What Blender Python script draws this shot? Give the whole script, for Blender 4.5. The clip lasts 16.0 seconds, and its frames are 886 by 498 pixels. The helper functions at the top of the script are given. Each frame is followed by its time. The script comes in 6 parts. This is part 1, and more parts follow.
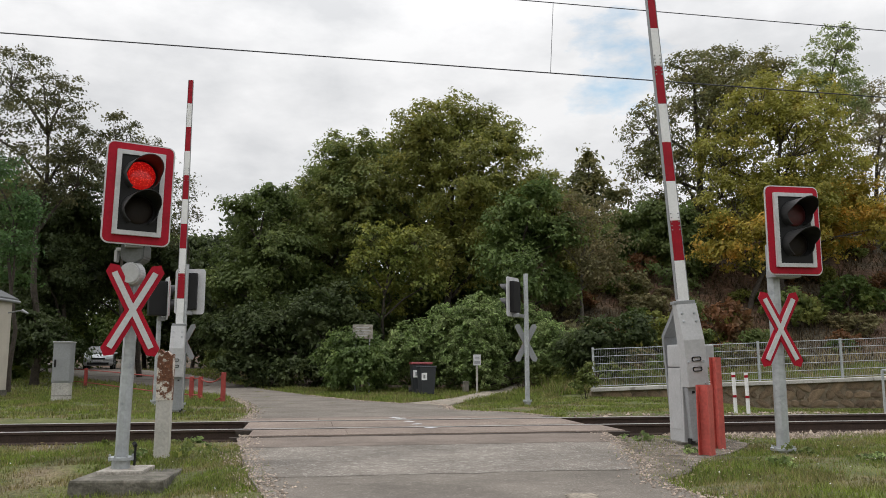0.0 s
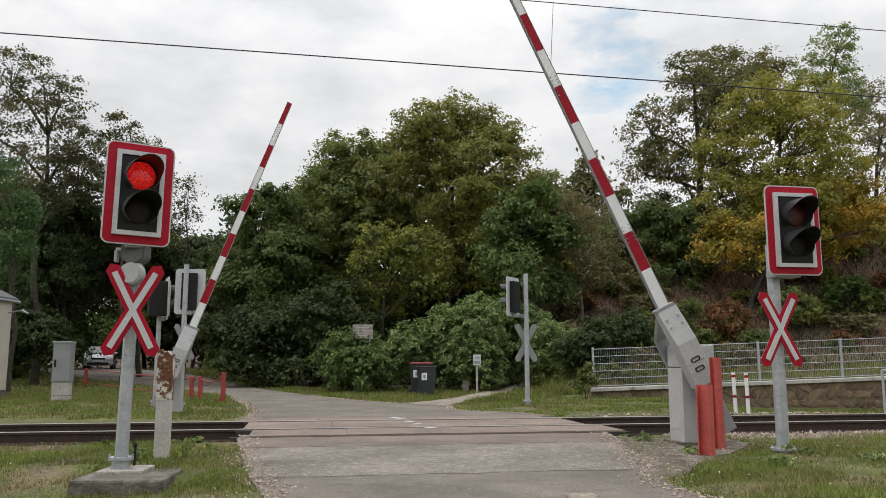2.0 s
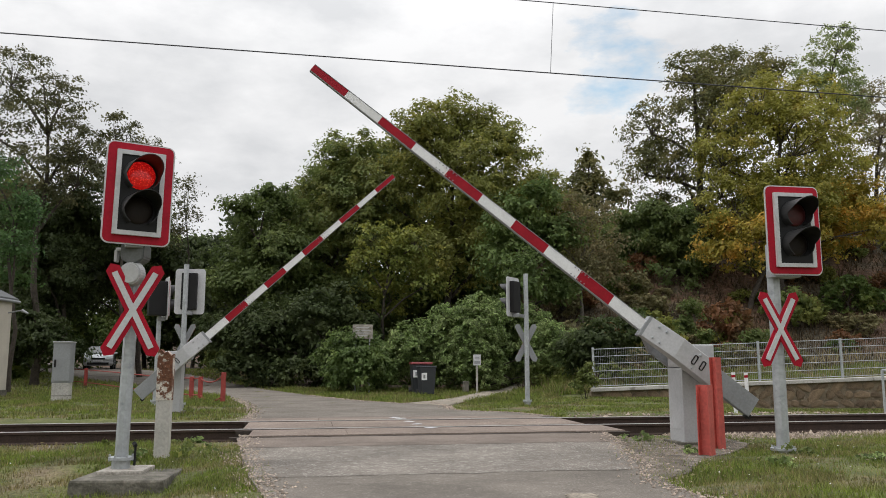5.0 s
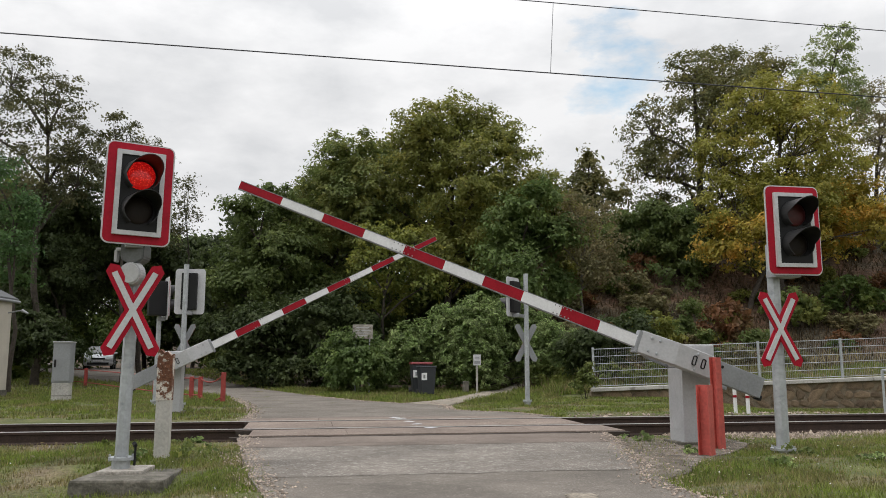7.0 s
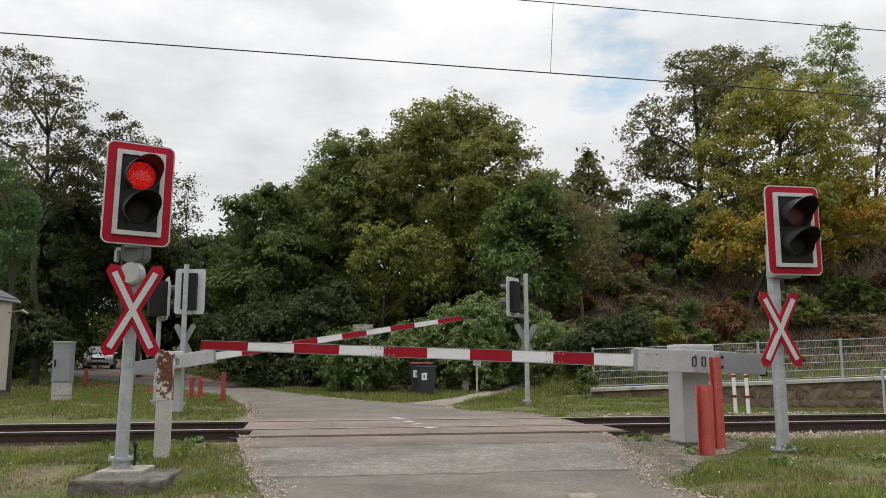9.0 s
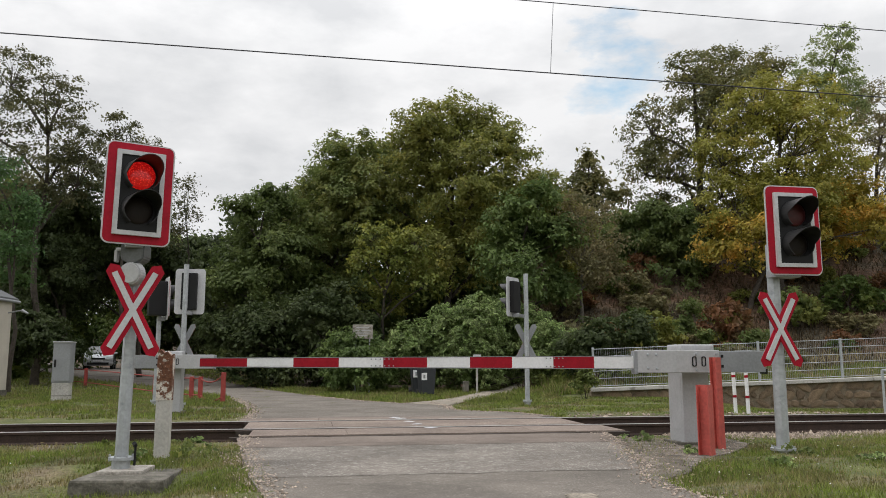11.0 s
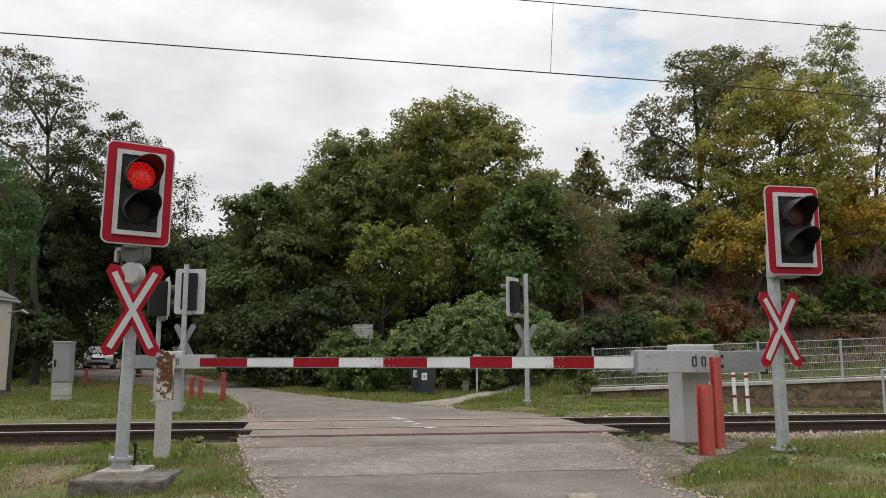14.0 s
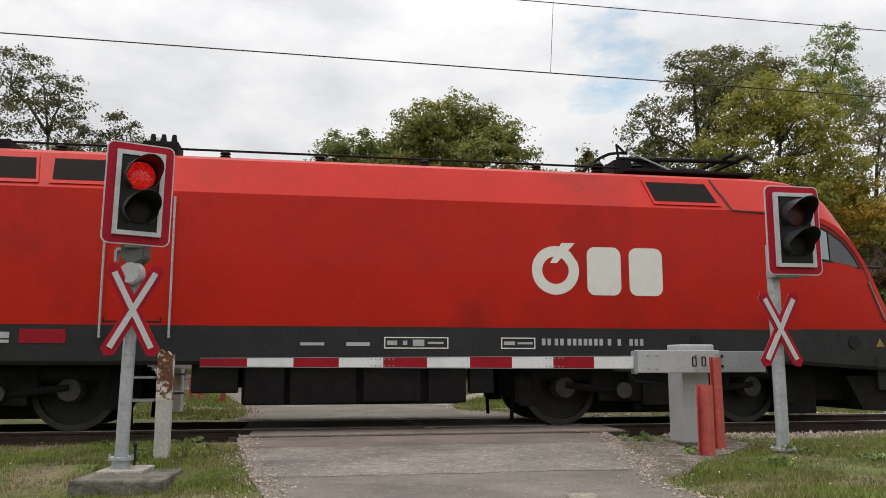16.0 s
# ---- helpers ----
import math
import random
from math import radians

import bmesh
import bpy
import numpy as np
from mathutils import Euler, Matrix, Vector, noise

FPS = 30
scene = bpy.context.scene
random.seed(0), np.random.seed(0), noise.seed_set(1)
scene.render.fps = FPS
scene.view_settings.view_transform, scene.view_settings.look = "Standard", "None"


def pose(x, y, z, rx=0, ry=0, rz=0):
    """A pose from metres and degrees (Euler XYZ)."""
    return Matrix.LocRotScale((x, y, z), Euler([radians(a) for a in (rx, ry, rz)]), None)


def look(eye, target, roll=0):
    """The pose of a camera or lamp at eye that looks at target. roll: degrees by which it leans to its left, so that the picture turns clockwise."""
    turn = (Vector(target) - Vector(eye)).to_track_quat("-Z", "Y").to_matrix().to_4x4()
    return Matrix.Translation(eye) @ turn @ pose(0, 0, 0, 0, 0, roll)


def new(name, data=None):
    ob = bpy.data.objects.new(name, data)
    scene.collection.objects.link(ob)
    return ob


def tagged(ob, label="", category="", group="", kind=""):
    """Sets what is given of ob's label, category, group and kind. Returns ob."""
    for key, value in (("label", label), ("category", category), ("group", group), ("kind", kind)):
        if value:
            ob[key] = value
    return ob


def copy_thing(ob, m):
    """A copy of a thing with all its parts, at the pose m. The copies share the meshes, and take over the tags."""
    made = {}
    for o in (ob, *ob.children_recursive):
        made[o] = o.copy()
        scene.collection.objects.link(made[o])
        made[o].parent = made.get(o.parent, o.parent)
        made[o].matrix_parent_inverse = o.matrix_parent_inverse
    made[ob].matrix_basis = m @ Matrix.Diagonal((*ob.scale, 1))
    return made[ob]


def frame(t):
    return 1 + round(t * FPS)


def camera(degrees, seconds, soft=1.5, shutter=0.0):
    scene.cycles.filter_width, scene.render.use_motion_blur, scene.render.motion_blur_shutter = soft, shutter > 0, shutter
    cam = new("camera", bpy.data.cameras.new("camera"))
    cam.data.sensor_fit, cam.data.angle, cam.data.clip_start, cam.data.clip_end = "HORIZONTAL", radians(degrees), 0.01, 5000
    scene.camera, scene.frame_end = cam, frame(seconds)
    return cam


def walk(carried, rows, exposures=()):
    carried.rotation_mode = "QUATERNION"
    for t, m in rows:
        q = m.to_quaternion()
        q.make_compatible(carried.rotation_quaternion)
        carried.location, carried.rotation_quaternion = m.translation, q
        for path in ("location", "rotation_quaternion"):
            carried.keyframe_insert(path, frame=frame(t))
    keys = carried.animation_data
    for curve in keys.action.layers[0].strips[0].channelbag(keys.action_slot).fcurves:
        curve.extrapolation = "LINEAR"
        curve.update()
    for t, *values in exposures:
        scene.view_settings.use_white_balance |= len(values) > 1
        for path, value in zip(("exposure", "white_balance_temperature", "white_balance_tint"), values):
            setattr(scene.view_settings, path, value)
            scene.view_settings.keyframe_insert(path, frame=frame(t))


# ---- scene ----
cam = camera(58.6, 16.0, soft=0.92)
walk(cam, [(0.0, pose(0, 0, 0.936, 98.147, 0, 0)), (16.0, pose(0, 0, 0.936, 98.147, 0, 0))], exposures=[(0.0, -0.04), (16.0, -0.04)])

# ---- sky and light ----
SUN_EL, SUN_AZ = 62.0, 256.0  # degrees; azimuth clockwise from +y


def make_world():
    w = bpy.data.worlds.new("sky")
    scene.world = w
    w.use_nodes = True
    nt = w.node_tree
    nt.nodes.clear()
    N, K = nt.nodes.new, nt.links.new
    out, bg = N("ShaderNodeOutputWorld"), N("ShaderNodeBackground")
    sky = N("ShaderNodeTexSky")
    sky.sky_type, sky.sun_disc = "NISHITA", False
    sky.sun_elevation, sky.sun_rotation = radians(SUN_EL), radians(SUN_AZ)
    sky.air_density, sky.dust_density = 1.0, 1.5
    blue = N("ShaderNodeVectorMath")
    blue.operation = "MULTIPLY"
    blue.inputs[1].default_value = (0.23, 0.27, 0.235)
    K(sky.outputs[0], blue.inputs[0])
    tc, mp = N("ShaderNodeTexCoord"), N("ShaderNodeMapping")
    mp.inputs["Scale"].default_value = (1.0, 1.0, 2.2)
    K(tc.outputs["Generated"], mp.inputs[0])
    big, fine = N("ShaderNodeTexNoise"), N("ShaderNodeTexNoise")
    for n, s, d in ((big, 4.6, 7), (fine, 5.2, 8)):
        n.inputs["Scale"].default_value, n.inputs["Detail"].default_value, n.inputs["Roughness"].default_value = s, d, 0.58
        K(mp.outputs[0], n.inputs[0])
    # brightness of the cloud deck
    tone = N("ShaderNodeValToRGB")
    tone.color_ramp.elements[0].position, tone.color_ramp.elements[0].color = 0.36, (0.76, 0.77, 0.79, 1)
    tone.color_ramp.elements[1].position, tone.color_ramp.elements[1].color = 0.62, (0.98, 0.98, 0.99, 1)
    K(fine.outputs[0], tone.inputs[0])
    # gap in the clouds: a direction over the wood
    gap = N("ShaderNodeVectorMath")
    gap.operation = "DISTANCE"
    gap.inputs[1].default_value = (0.225, 0.915, 0.325)
    K(tc.outputs["Generated"], gap.inputs[0])
    g2 = N("ShaderNodeMapRange")
    g2.inputs["From Min"].default_value, g2.inputs["From Max"].default_value = 0.01, 0.13
    g2.inputs["To Min"].default_value, g2.inputs["To Max"].default_value = -0.22, 0.14
    K(gap.outputs["Value"], g2.inputs[0])
    add = N("ShaderNodeMath")
    K(big.outputs[0], add.inputs[0])
    K(g2.outputs[0], add.inputs[1])
    mask = N("ShaderNodeValToRGB")
    mask.color_ramp.elements[0].position, mask.color_ramp.elements[1].position = 0.36, 0.47
    mask.color_ramp.elements[0].color = (0.30, 0.30, 0.30, 1)
    K(add.outputs[0], mask.inputs[0])
    # an overcast sky is brighter overhead than at the horizon
    sep, up, deck = N("ShaderNodeSeparateXYZ"), N("ShaderNodeMapRange"), N("ShaderNodeVectorMath")
    K(tc.outputs["Generated"], sep.inputs[0])
    up.interpolation_type = "SMOOTHSTEP"
    up.inputs["From Min"].default_value = 0.28
    up.inputs["To Min"].default_value, up.inputs["To Max"].default_value = 1.06, 2.4
    K(sep.outputs["Z"], up.inputs[0])
    deck.operation = "SCALE"
    K(tone.outputs[0], deck.inputs[0])
    K(up.outputs[0], deck.inputs["Scale"])
    mix = N("ShaderNodeMix")
    mix.data_type = "RGBA"
    K(mask.outputs[0], mix.inputs["Factor"])
    K(blue.outputs[0], mix.inputs["A"])
    K(deck.outputs[0], mix.inputs["B"])
    K(mix.outputs["Result"], bg.inputs["Color"])
    bg.inputs["Strength"].default_value = 0.90
    K(bg.outputs[0], out.inputs[0])


make_world()
sun_data = bpy.data.lights.new("sun", "SUN")
sun_data.energy, sun_data.angle, sun_data.color = 0.95, radians(14), (1.0, 0.96, 0.9)
sun = new("sun", sun_data)
sun.matrix_world = look((math.sin(radians(SUN_AZ)) * 40 * math.cos(radians(SUN_EL)), math.cos(radians(SUN_AZ)) * 40 * math.cos(radians(SUN_EL)), 40 * math.sin(radians(SUN_EL))), (0, 0, 0))


# ---- materials ----
def mat(name, col, rough=0.6, metal=0.0, vary=0.12, scale=6.0, fine=60.0, bump=0.15, spot=None, spot_scale=3.0, spot_at=(0.55, 0.7), island=0.0, objrand=0.0, translucent=0.0, emit=None, spec=0.5, bump_dist=0.01, coat=0.0):
    """Principled surface with colour variation at two scales, optional stains of a second colour, and fine relief."""
    m = bpy.data.materials.new(name)
    m.use_nodes = True
    nt = m.node_tree
    N, K = nt.nodes.new, nt.links.new
    b = nt.nodes["Principled BSDF"]
    b.inputs["Roughness"].default_value, b.inputs["Metallic"].default_value = rough, metal
    b.inputs["Specular IOR Level"].default_value = spec
    b.inputs["Coat Weight"].default_value = coat
    tc = N("ShaderNodeTexCoord")
    a, c = N("ShaderNodeTexNoise"), N("ShaderNodeTexNoise")
    a.inputs["Scale"].default_value, a.inputs["Detail"].default_value = scale, 5
    c.inputs["Scale"].default_value, c.inputs["Detail"].default_value = fine, 3
    for n in (a, c):
        K(tc.outputs["Object"], n.inputs["Vector"])
    s = N("ShaderNodeMath")
    K(a.outputs[0], s.inputs[0])
    K(c.outputs[0], s.inputs[1])
    r = N("ShaderNodeMapRange")
    r.inputs["From Min"].default_value, r.inputs["From Max"].default_value = 0.7, 1.3
    r.inputs["To Min"].default_value, r.inputs["To Max"].default_value = 1 - vary * 1.6, 1 + vary * 1.6
    K(s.outputs[0], r.inputs[0])
    value = r.outputs[0]
    for amount, socket in ((island, "island"), (objrand, "object")):
        if amount:
            if socket == "island":
                src = N("ShaderNodeNewGeometry").outputs["Random Per Island"]
            else:
                src = N("ShaderNodeObjectInfo").outputs["Random"]
            r2, mu = N("ShaderNodeMapRange"), N("ShaderNodeMath")
            r2.inputs["To Min"].default_value, r2.inputs["To Max"].default_value = 1 - amount, 1 + amount
            K(src, r2.inputs[0])
            mu.operation = "MULTIPLY"
            K(value, mu.inputs[0])
            K(r2.outputs[0], mu.inputs[1])
            value = mu.outputs[0]
    v = N("ShaderNodeVectorMath")
    v.operation = "SCALE"
    K(value, v.inputs["Scale"])
    if spot:
        d = N("ShaderNodeTexNoise")
        d.inputs["Scale"].default_value, d.inputs["Detail"].default_value, d.inputs["Roughness"].default_value = spot_scale, 8, 0.65
        K(tc.outputs["Object"], d.inputs["Vector"])
        ramp, mx = N("ShaderNodeValToRGB"), N("ShaderNodeMix")
        ramp.color_ramp.elements[0].position, ramp.color_ramp.elements[1].position = spot_at
        K(d.outputs[0], ramp.inputs[0])
        mx.data_type = "RGBA"
        mx.inputs["A"].default_value, mx.inputs["B"].default_value = (*col, 1), (*spot, 1)
        K(ramp.outputs[0], mx.inputs["Factor"])
        K(mx.outputs["Result"], v.inputs[0])
    else:
        v.inputs[0].default_value = col
    K(v.outputs[0], b.inputs["Base Color"])
    if bump:
        bp = N("ShaderNodeBump")
        bp.inputs["Strength"].default_value, bp.inputs["Distance"].default_value = bump, bump_dist
        K(c.outputs[0], bp.inputs["Height"])
        K(bp.outputs[0], b.inputs["Normal"])
    if emit:
        b.inputs["Emission Color"].default_value, b.inputs["Emission Strength"].default_value = (*emit[:3], 1), emit[3]
    if translucent:
        t, ms = N("ShaderNodeBsdfTranslucent"), N("ShaderNodeMixShader")
        K(v.outputs[0], t.inputs["Color"])
        ms.inputs[0].default_value = translucent
        out = nt.nodes["Material Output"]
        K(b.outputs[0], ms.inputs[1])
        K(t.outputs[0], ms.inputs[2])
        K(ms.outputs[0], out.inputs["Surface"])
    return m


def paving(name, col, chip, amount=0.35, cell=55.0, stain=(0.8, 0.62)):
    """Worn asphalt: light stone chips in a binder, blotched and streaked by wear."""
    m = bpy.data.materials.new(name)
    m.use_nodes = True
    nt = m.node_tree
    N, K = nt.nodes.new, nt.links.new
    b = nt.nodes["Principled BSDF"]
    b.inputs["Roughness"].default_value, b.inputs["Specular IOR Level"].default_value = 0.92, 0.25
    tc = N("ShaderNodeTexCoord")
    v, big, mid, fine = N("ShaderNodeTexVoronoi"), N("ShaderNodeTexNoise"), N("ShaderNodeTexNoise"), N("ShaderNodeTexNoise")
    v.inputs["Scale"].default_value = cell
    for n, sc, dt in ((big, 0.9, 6), (mid, 13.0, 4), (fine, 70.0, 3)):
        n.inputs["Scale"].default_value, n.inputs["Detail"].default_value, n.inputs["Roughness"].default_value = sc, dt, 0.65
        K(tc.outputs["Object"], n.inputs["Vector"])
    K(tc.outputs["Object"], v.inputs["Vector"])
    sep, gate, spread = N("ShaderNodeSeparateColor"), N("ShaderNodeMapRange"), N("ShaderNodeMapRange")
    K(v.outputs["Color"], sep.inputs[0])
    gate.inputs["From Min"].default_value, gate.inputs["From Max"].default_value = 1 - amount, min(1.0, 1 - amount + 0.25)
    K(sep.outputs[0], gate.inputs[0])
    spread.inputs["From Min"].default_value, spread.inputs["From Max"].default_value = 0.38, 0.62
    K(mid.outputs[0], spread.inputs[0])
    mul = N("ShaderNodeMath")
    mul.operation = "MULTIPLY"
    K(gate.outputs[0], mul.inputs[0])
    K(spread.outputs[0], mul.inputs[1])
    mx = N("ShaderNodeMix")
    mx.data_type = "RGBA"
    mx.inputs["A"].default_value, mx.inputs["B"].default_value = (*col, 1), (*chip, 1)
    K(mul.outputs[0], mx.inputs["Factor"])
    wear, grit, both, sc = N("ShaderNodeMapRange"), N("ShaderNodeMapRange"), N("ShaderNodeMath"), N("ShaderNodeVectorMath")
    wear.inputs["From Min"].default_value, wear.inputs["From Max"].default_value = 0.35, 0.65
    wear.inputs["To Min"].default_value, wear.inputs["To Max"].default_value = stain[1] + 0.12, 1.16
    K(big.outputs[0], wear.inputs[0])
    grit.inputs["From Min"].default_value, grit.inputs["From Max"].default_value = 0.3, 0.7
    grit.inputs["To Min"].default_value, grit.inputs["To Max"].default_value = stain[0] - 0.1, 1.3
    K(fine.outputs[0], grit.inputs[0])
    both.operation = "MULTIPLY"
    K(wear.outputs[0], both.inputs[0])
    K(grit.outputs[0], both.inputs[1])
    sc.operation = "SCALE"
    K(mx.outputs["Result"], sc.inputs[0])
    K(both.outputs[0], sc.inputs["Scale"])
    K(sc.outputs[0], b.inputs["Base Color"])
    bp = N("ShaderNodeBump")
    bp.inputs["Strength"].default_value, bp.inputs["Distance"].default_value = 0.7, 0.012
    K(fine.outputs[0], bp.inputs["Height"])
    K(bp.outputs[0], b.inputs["Normal"])
    return m


def leaf(name, col, other, at=(0.45, 0.65), scale=0.9, island=0.24):
    return mat(name, col, 0.55, spot=other, spot_scale=scale, spot_at=at, vary=0.2, scale=2.0, fine=9.0, bump=0, island=island, translucent=0.46, spec=0.3)


M = {}
M["soil"] = mat("grass_soil", (0.09, 0.10, 0.027), 0.95, vary=0.35, scale=1.6, fine=28, bump=0.9, spot=(0.16, 0.125, 0.075), spot_scale=1.1, spot_at=(0.5, 0.66), bump_dist=0.04)
M["dirt"] = mat("stony_dirt", (0.12, 0.10, 0.078), 0.95, vary=0.35, scale=4, fine=40, bump=1.0, spot=(0.24, 0.21, 0.18), spot_scale=6, spot_at=(0.5, 0.62), bump_dist=0.02)
M["hill"] = mat("hillside_scrub", (0.058, 0.046, 0.026), 0.95, vary=0.35, scale=0.8, fine=9, bump=1.0, spot=(0.11, 0.056, 0.032), spot_scale=0.35, spot_at=(0.45, 0.6), bump_dist=0.15)
M["asphalt"] = paving("asphalt", (0.165, 0.146, 0.126), (0.28, 0.255, 0.225), 0.3, 80.0)
M["asphalt_new"] = paving("asphalt_patch", (0.185, 0.152, 0.13), (0.27, 0.235, 0.205), 0.25, 70.0)
M["chips"] = paving("worn_asphalt", (0.178, 0.157, 0.137), (0.39, 0.37, 0.335), 0.42, 80.0)
M["crack"] = mat("crack_filler", (0.095, 0.085, 0.075), 0.9, bump=0.3)
M["joint_shade"] = mat("joint_shade_brown", (0.045, 0.034, 0.028), 0.9, vary=0.25, bump=0.3)
M["panel"] = paving("crossing_slab", (0.215, 0.172, 0.145), (0.36, 0.31, 0.27), 0.25, 60.0)
M["gravel"] = mat("gravel", (0.27, 0.235, 0.19), 0.95, vary=0.35, scale=3, fine=45, bump=1.0, bump_dist=0.03)
M["stone"] = mat("ballast_stone", (0.29, 0.235, 0.19), 0.9, vary=0.2, scale=8, fine=60, bump=0.4, island=0.5)
M["rail"] = mat("rusty_rail", (0.05, 0.031, 0.024), 0.8, metal=0.2, vary=0.25, scale=4, fine=50, bump=0.3)
M["railtop"] = mat("polished_railhead", (0.46, 0.44, 0.43), 0.5, metal=0.45, vary=0.08, bump=0.05)
M["sleeper"] = mat("sleeper", (0.09, 0.07, 0.055), 0.9, vary=0.25, bump=0.6)
M["galv"] = mat("galvanised_steel", (0.40, 0.42, 0.44), 0.5, metal=0.35, vary=0.12, scale=7, fine=25, bump=0.08, spot=(0.30, 0.32, 0.34), spot_scale=9)
M["greypaint"] = mat("grey_painted_metal", (0.42, 0.42, 0.43), 0.5, vary=0.07, scale=3, fine=40, bump=0.05, spot=(0.33, 0.33, 0.33), spot_scale=4, spot_at=(0.55, 0.8))
# Grey lowered to put the trees' shade on the cabinet; other fittings share it.
M["greydark"] = mat("weathered_dimmed_grey_metal", (0.25, 0.258, 0.27), 0.55, vary=0.1, scale=3, fine=40, bump=0.06)
M["white"] = mat("white_paint", (0.74, 0.74, 0.75), 0.5, vary=0.05, scale=5, fine=40, bump=0.05, spot=(0.62, 0.61, 0.6), spot_scale=6, spot_at=(0.55, 0.8))
M["sheet"] = mat("white_reflective_sheet", (0.52, 0.52, 0.54), 0.45, vary=0.07, scale=5, fine=40, bump=0.04, spot=(0.42, 0.42, 0.43), spot_scale=6, spot_at=(0.55, 0.8))
M["red"] = mat("red_reflective_sheet", (0.36, 0.006, 0.022), 0.5, vary=0.1, scale=5, fine=40, bump=0.04, spec=0.2)
M["boomred"] = mat("red_boom_paint", (0.30, 0.007, 0.018), 0.5, vary=0.1, scale=5, fine=40, bump=0.05, spot=(0.28, 0.010, 0.018), spot_scale=7, spec=0.2)
M["postred"] = mat("faded_red_paint", (0.46, 0.085, 0.068), 0.6, vary=0.14, scale=5, fine=30, bump=0.2, spot=(0.30, 0.045, 0.04), spot_scale=5)
M["black"] = mat("black_plastic", (0.010, 0.010, 0.011), 0.6, vary=0.15, bump=0.05, spec=0.3)
M["hood"] = mat("hood_black", (0.02, 0.02, 0.021), 0.45, vary=0.1, bump=0.03, spec=0.4)
M["lens_off"] = mat("dark_lens", (0.012, 0.007, 0.006), 0.55, vary=0.2, scale=30, fine=90, bump=0.3, spec=0.3)
M["lens_dim"] = mat("dark_red_lens", (0.065, 0.005, 0.007), 0.45, vary=0.2, scale=30, fine=90, bump=0.3)
# Dark moss stains; base also lowered for the shade on the block's front.
M["concrete"] = mat("old_concrete", (0.17, 0.155, 0.13), 0.95, vary=0.2, scale=4, fine=35, bump=0.7, spot=(0.075, 0.07, 0.055), spot_scale=5, spot_at=(0.40, 0.58), bump_dist=0.015)
M["coping"] = mat("pale_concrete", (0.42, 0.405, 0.38), 0.9, vary=0.2, scale=2, fine=35, bump=0.4, spot=(0.17, 0.16, 0.13), spot_scale=3)
M["wallstone"] = mat("rubble_stone", (0.16, 0.115, 0.075), 0.95, vary=0.25, scale=3, fine=25, bump=0.6, objrand=0.3)
M["mortar"] = mat("mortar", (0.17, 0.135, 0.095), 0.95, vary=0.3, scale=4, bump=0.8, spot=(0.25, 0.215, 0.165), spot_scale=6)
M["slab"] = mat("stained_concrete", (0.34, 0.315, 0.28), 0.95, vary=0.2, scale=5, fine=40, bump=0.6, spot=(0.16, 0.145, 0.12), spot_scale=7, spot_at=(0.48, 0.66))
M["rust"] = mat("rusting_white_post", (0.46, 0.44, 0.41), 0.75, vary=0.1, scale=5, fine=40, bump=0.3, spot=(0.20, 0.09, 0.05), spot_scale=8, spot_at=(0.62, 0.66))
M["rustfull"] = mat("rust_scale", (0.15, 0.06, 0.03), 0.9, vary=0.3, scale=9, fine=50, bump=0.8, spot=(0.50, 0.46, 0.41), spot_scale=9, spot_at=(0.50, 0.54))
M["bin"] = mat("dark_bin_plastic", (0.03, 0.033, 0.04), 0.5, vary=0.1, bump=0.08)
M["binlid"] = mat("dark_red_lid", (0.22, 0.035, 0.04), 0.5, vary=0.1, bump=0.08)
M["bark"] = mat("bark", (0.055, 0.045, 0.036), 0.95, vary=0.3, scale=6, fine=30, bump=0.8)
M["barkpale"] = mat("grey_bark", (0.13, 0.115, 0.10), 0.95, vary=0.25, scale=6, fine=30, bump=0.8)
M["plaster"] = mat("beige_render", (0.48, 0.44, 0.38), 0.9, vary=0.08, scale=2, fine=60, bump=0.3)
M["roofedge"] = mat("grey_roof_sheet", (0.13, 0.135, 0.14), 0.6, vary=0.1, bump=0.1)
M["wire"] = mat("copper_wire", (0.05, 0.05, 0.055), 0.5, metal=0.6, bump=0)
M["carpaint"] = mat("silver_car_paint", (0.55, 0.57, 0.6), 0.3, metal=0.3, vary=0.04, bump=0, coat=0.6)
M["glass"] = mat("dark_glass", (0.02, 0.024, 0.028), 0.03, vary=0.05, bump=0, spec=1.0)
M["cabglass"] = mat("mirror_coated_glass", (0.27, 0.29, 0.30), 0.06, metal=0.85, vary=0.05, bump=0)
M["tyre"] = mat("tyre", (0.02, 0.02, 0.02), 0.85, bump=0.2)
M["lamp"] = mat("clear_lamp", (0.7, 0.72, 0.74), 0.15, vary=0.1, bump=0)
M["locored"] = mat("locomotive_red", (0.47, 0.016, 0.008), 0.42, spec=0.16, vary=0.06, scale=1.2, fine=14, bump=0.02, spot=(0.27, 0.014, 0.009), spot_scale=0.45, spot_at=(0.5, 0.72), coat=0.05)
M["locodark"] = mat("anthracite_paint", (0.021, 0.020, 0.0215), 0.55, vary=0.2, scale=2, fine=20, bump=0.04, spec=0.3)
# Sooty base, taken darker still to carry the shade beneath the locomotive.
M["under"] = mat("sooty_shaded_gear", (0.010, 0.009, 0.0085), 0.8, spec=0.2, vary=0.3, scale=5, fine=30, bump=0.4)
M["axle"] = mat("dusty_cast_steel", (0.04, 0.037, 0.034), 0.7, vary=0.3, scale=6, fine=40, bump=0.3)
M["wheel"] = mat("wheel_steel", (0.018, 0.0165, 0.0155), 0.6, metal=0.3, vary=0.2, bump=0.1)
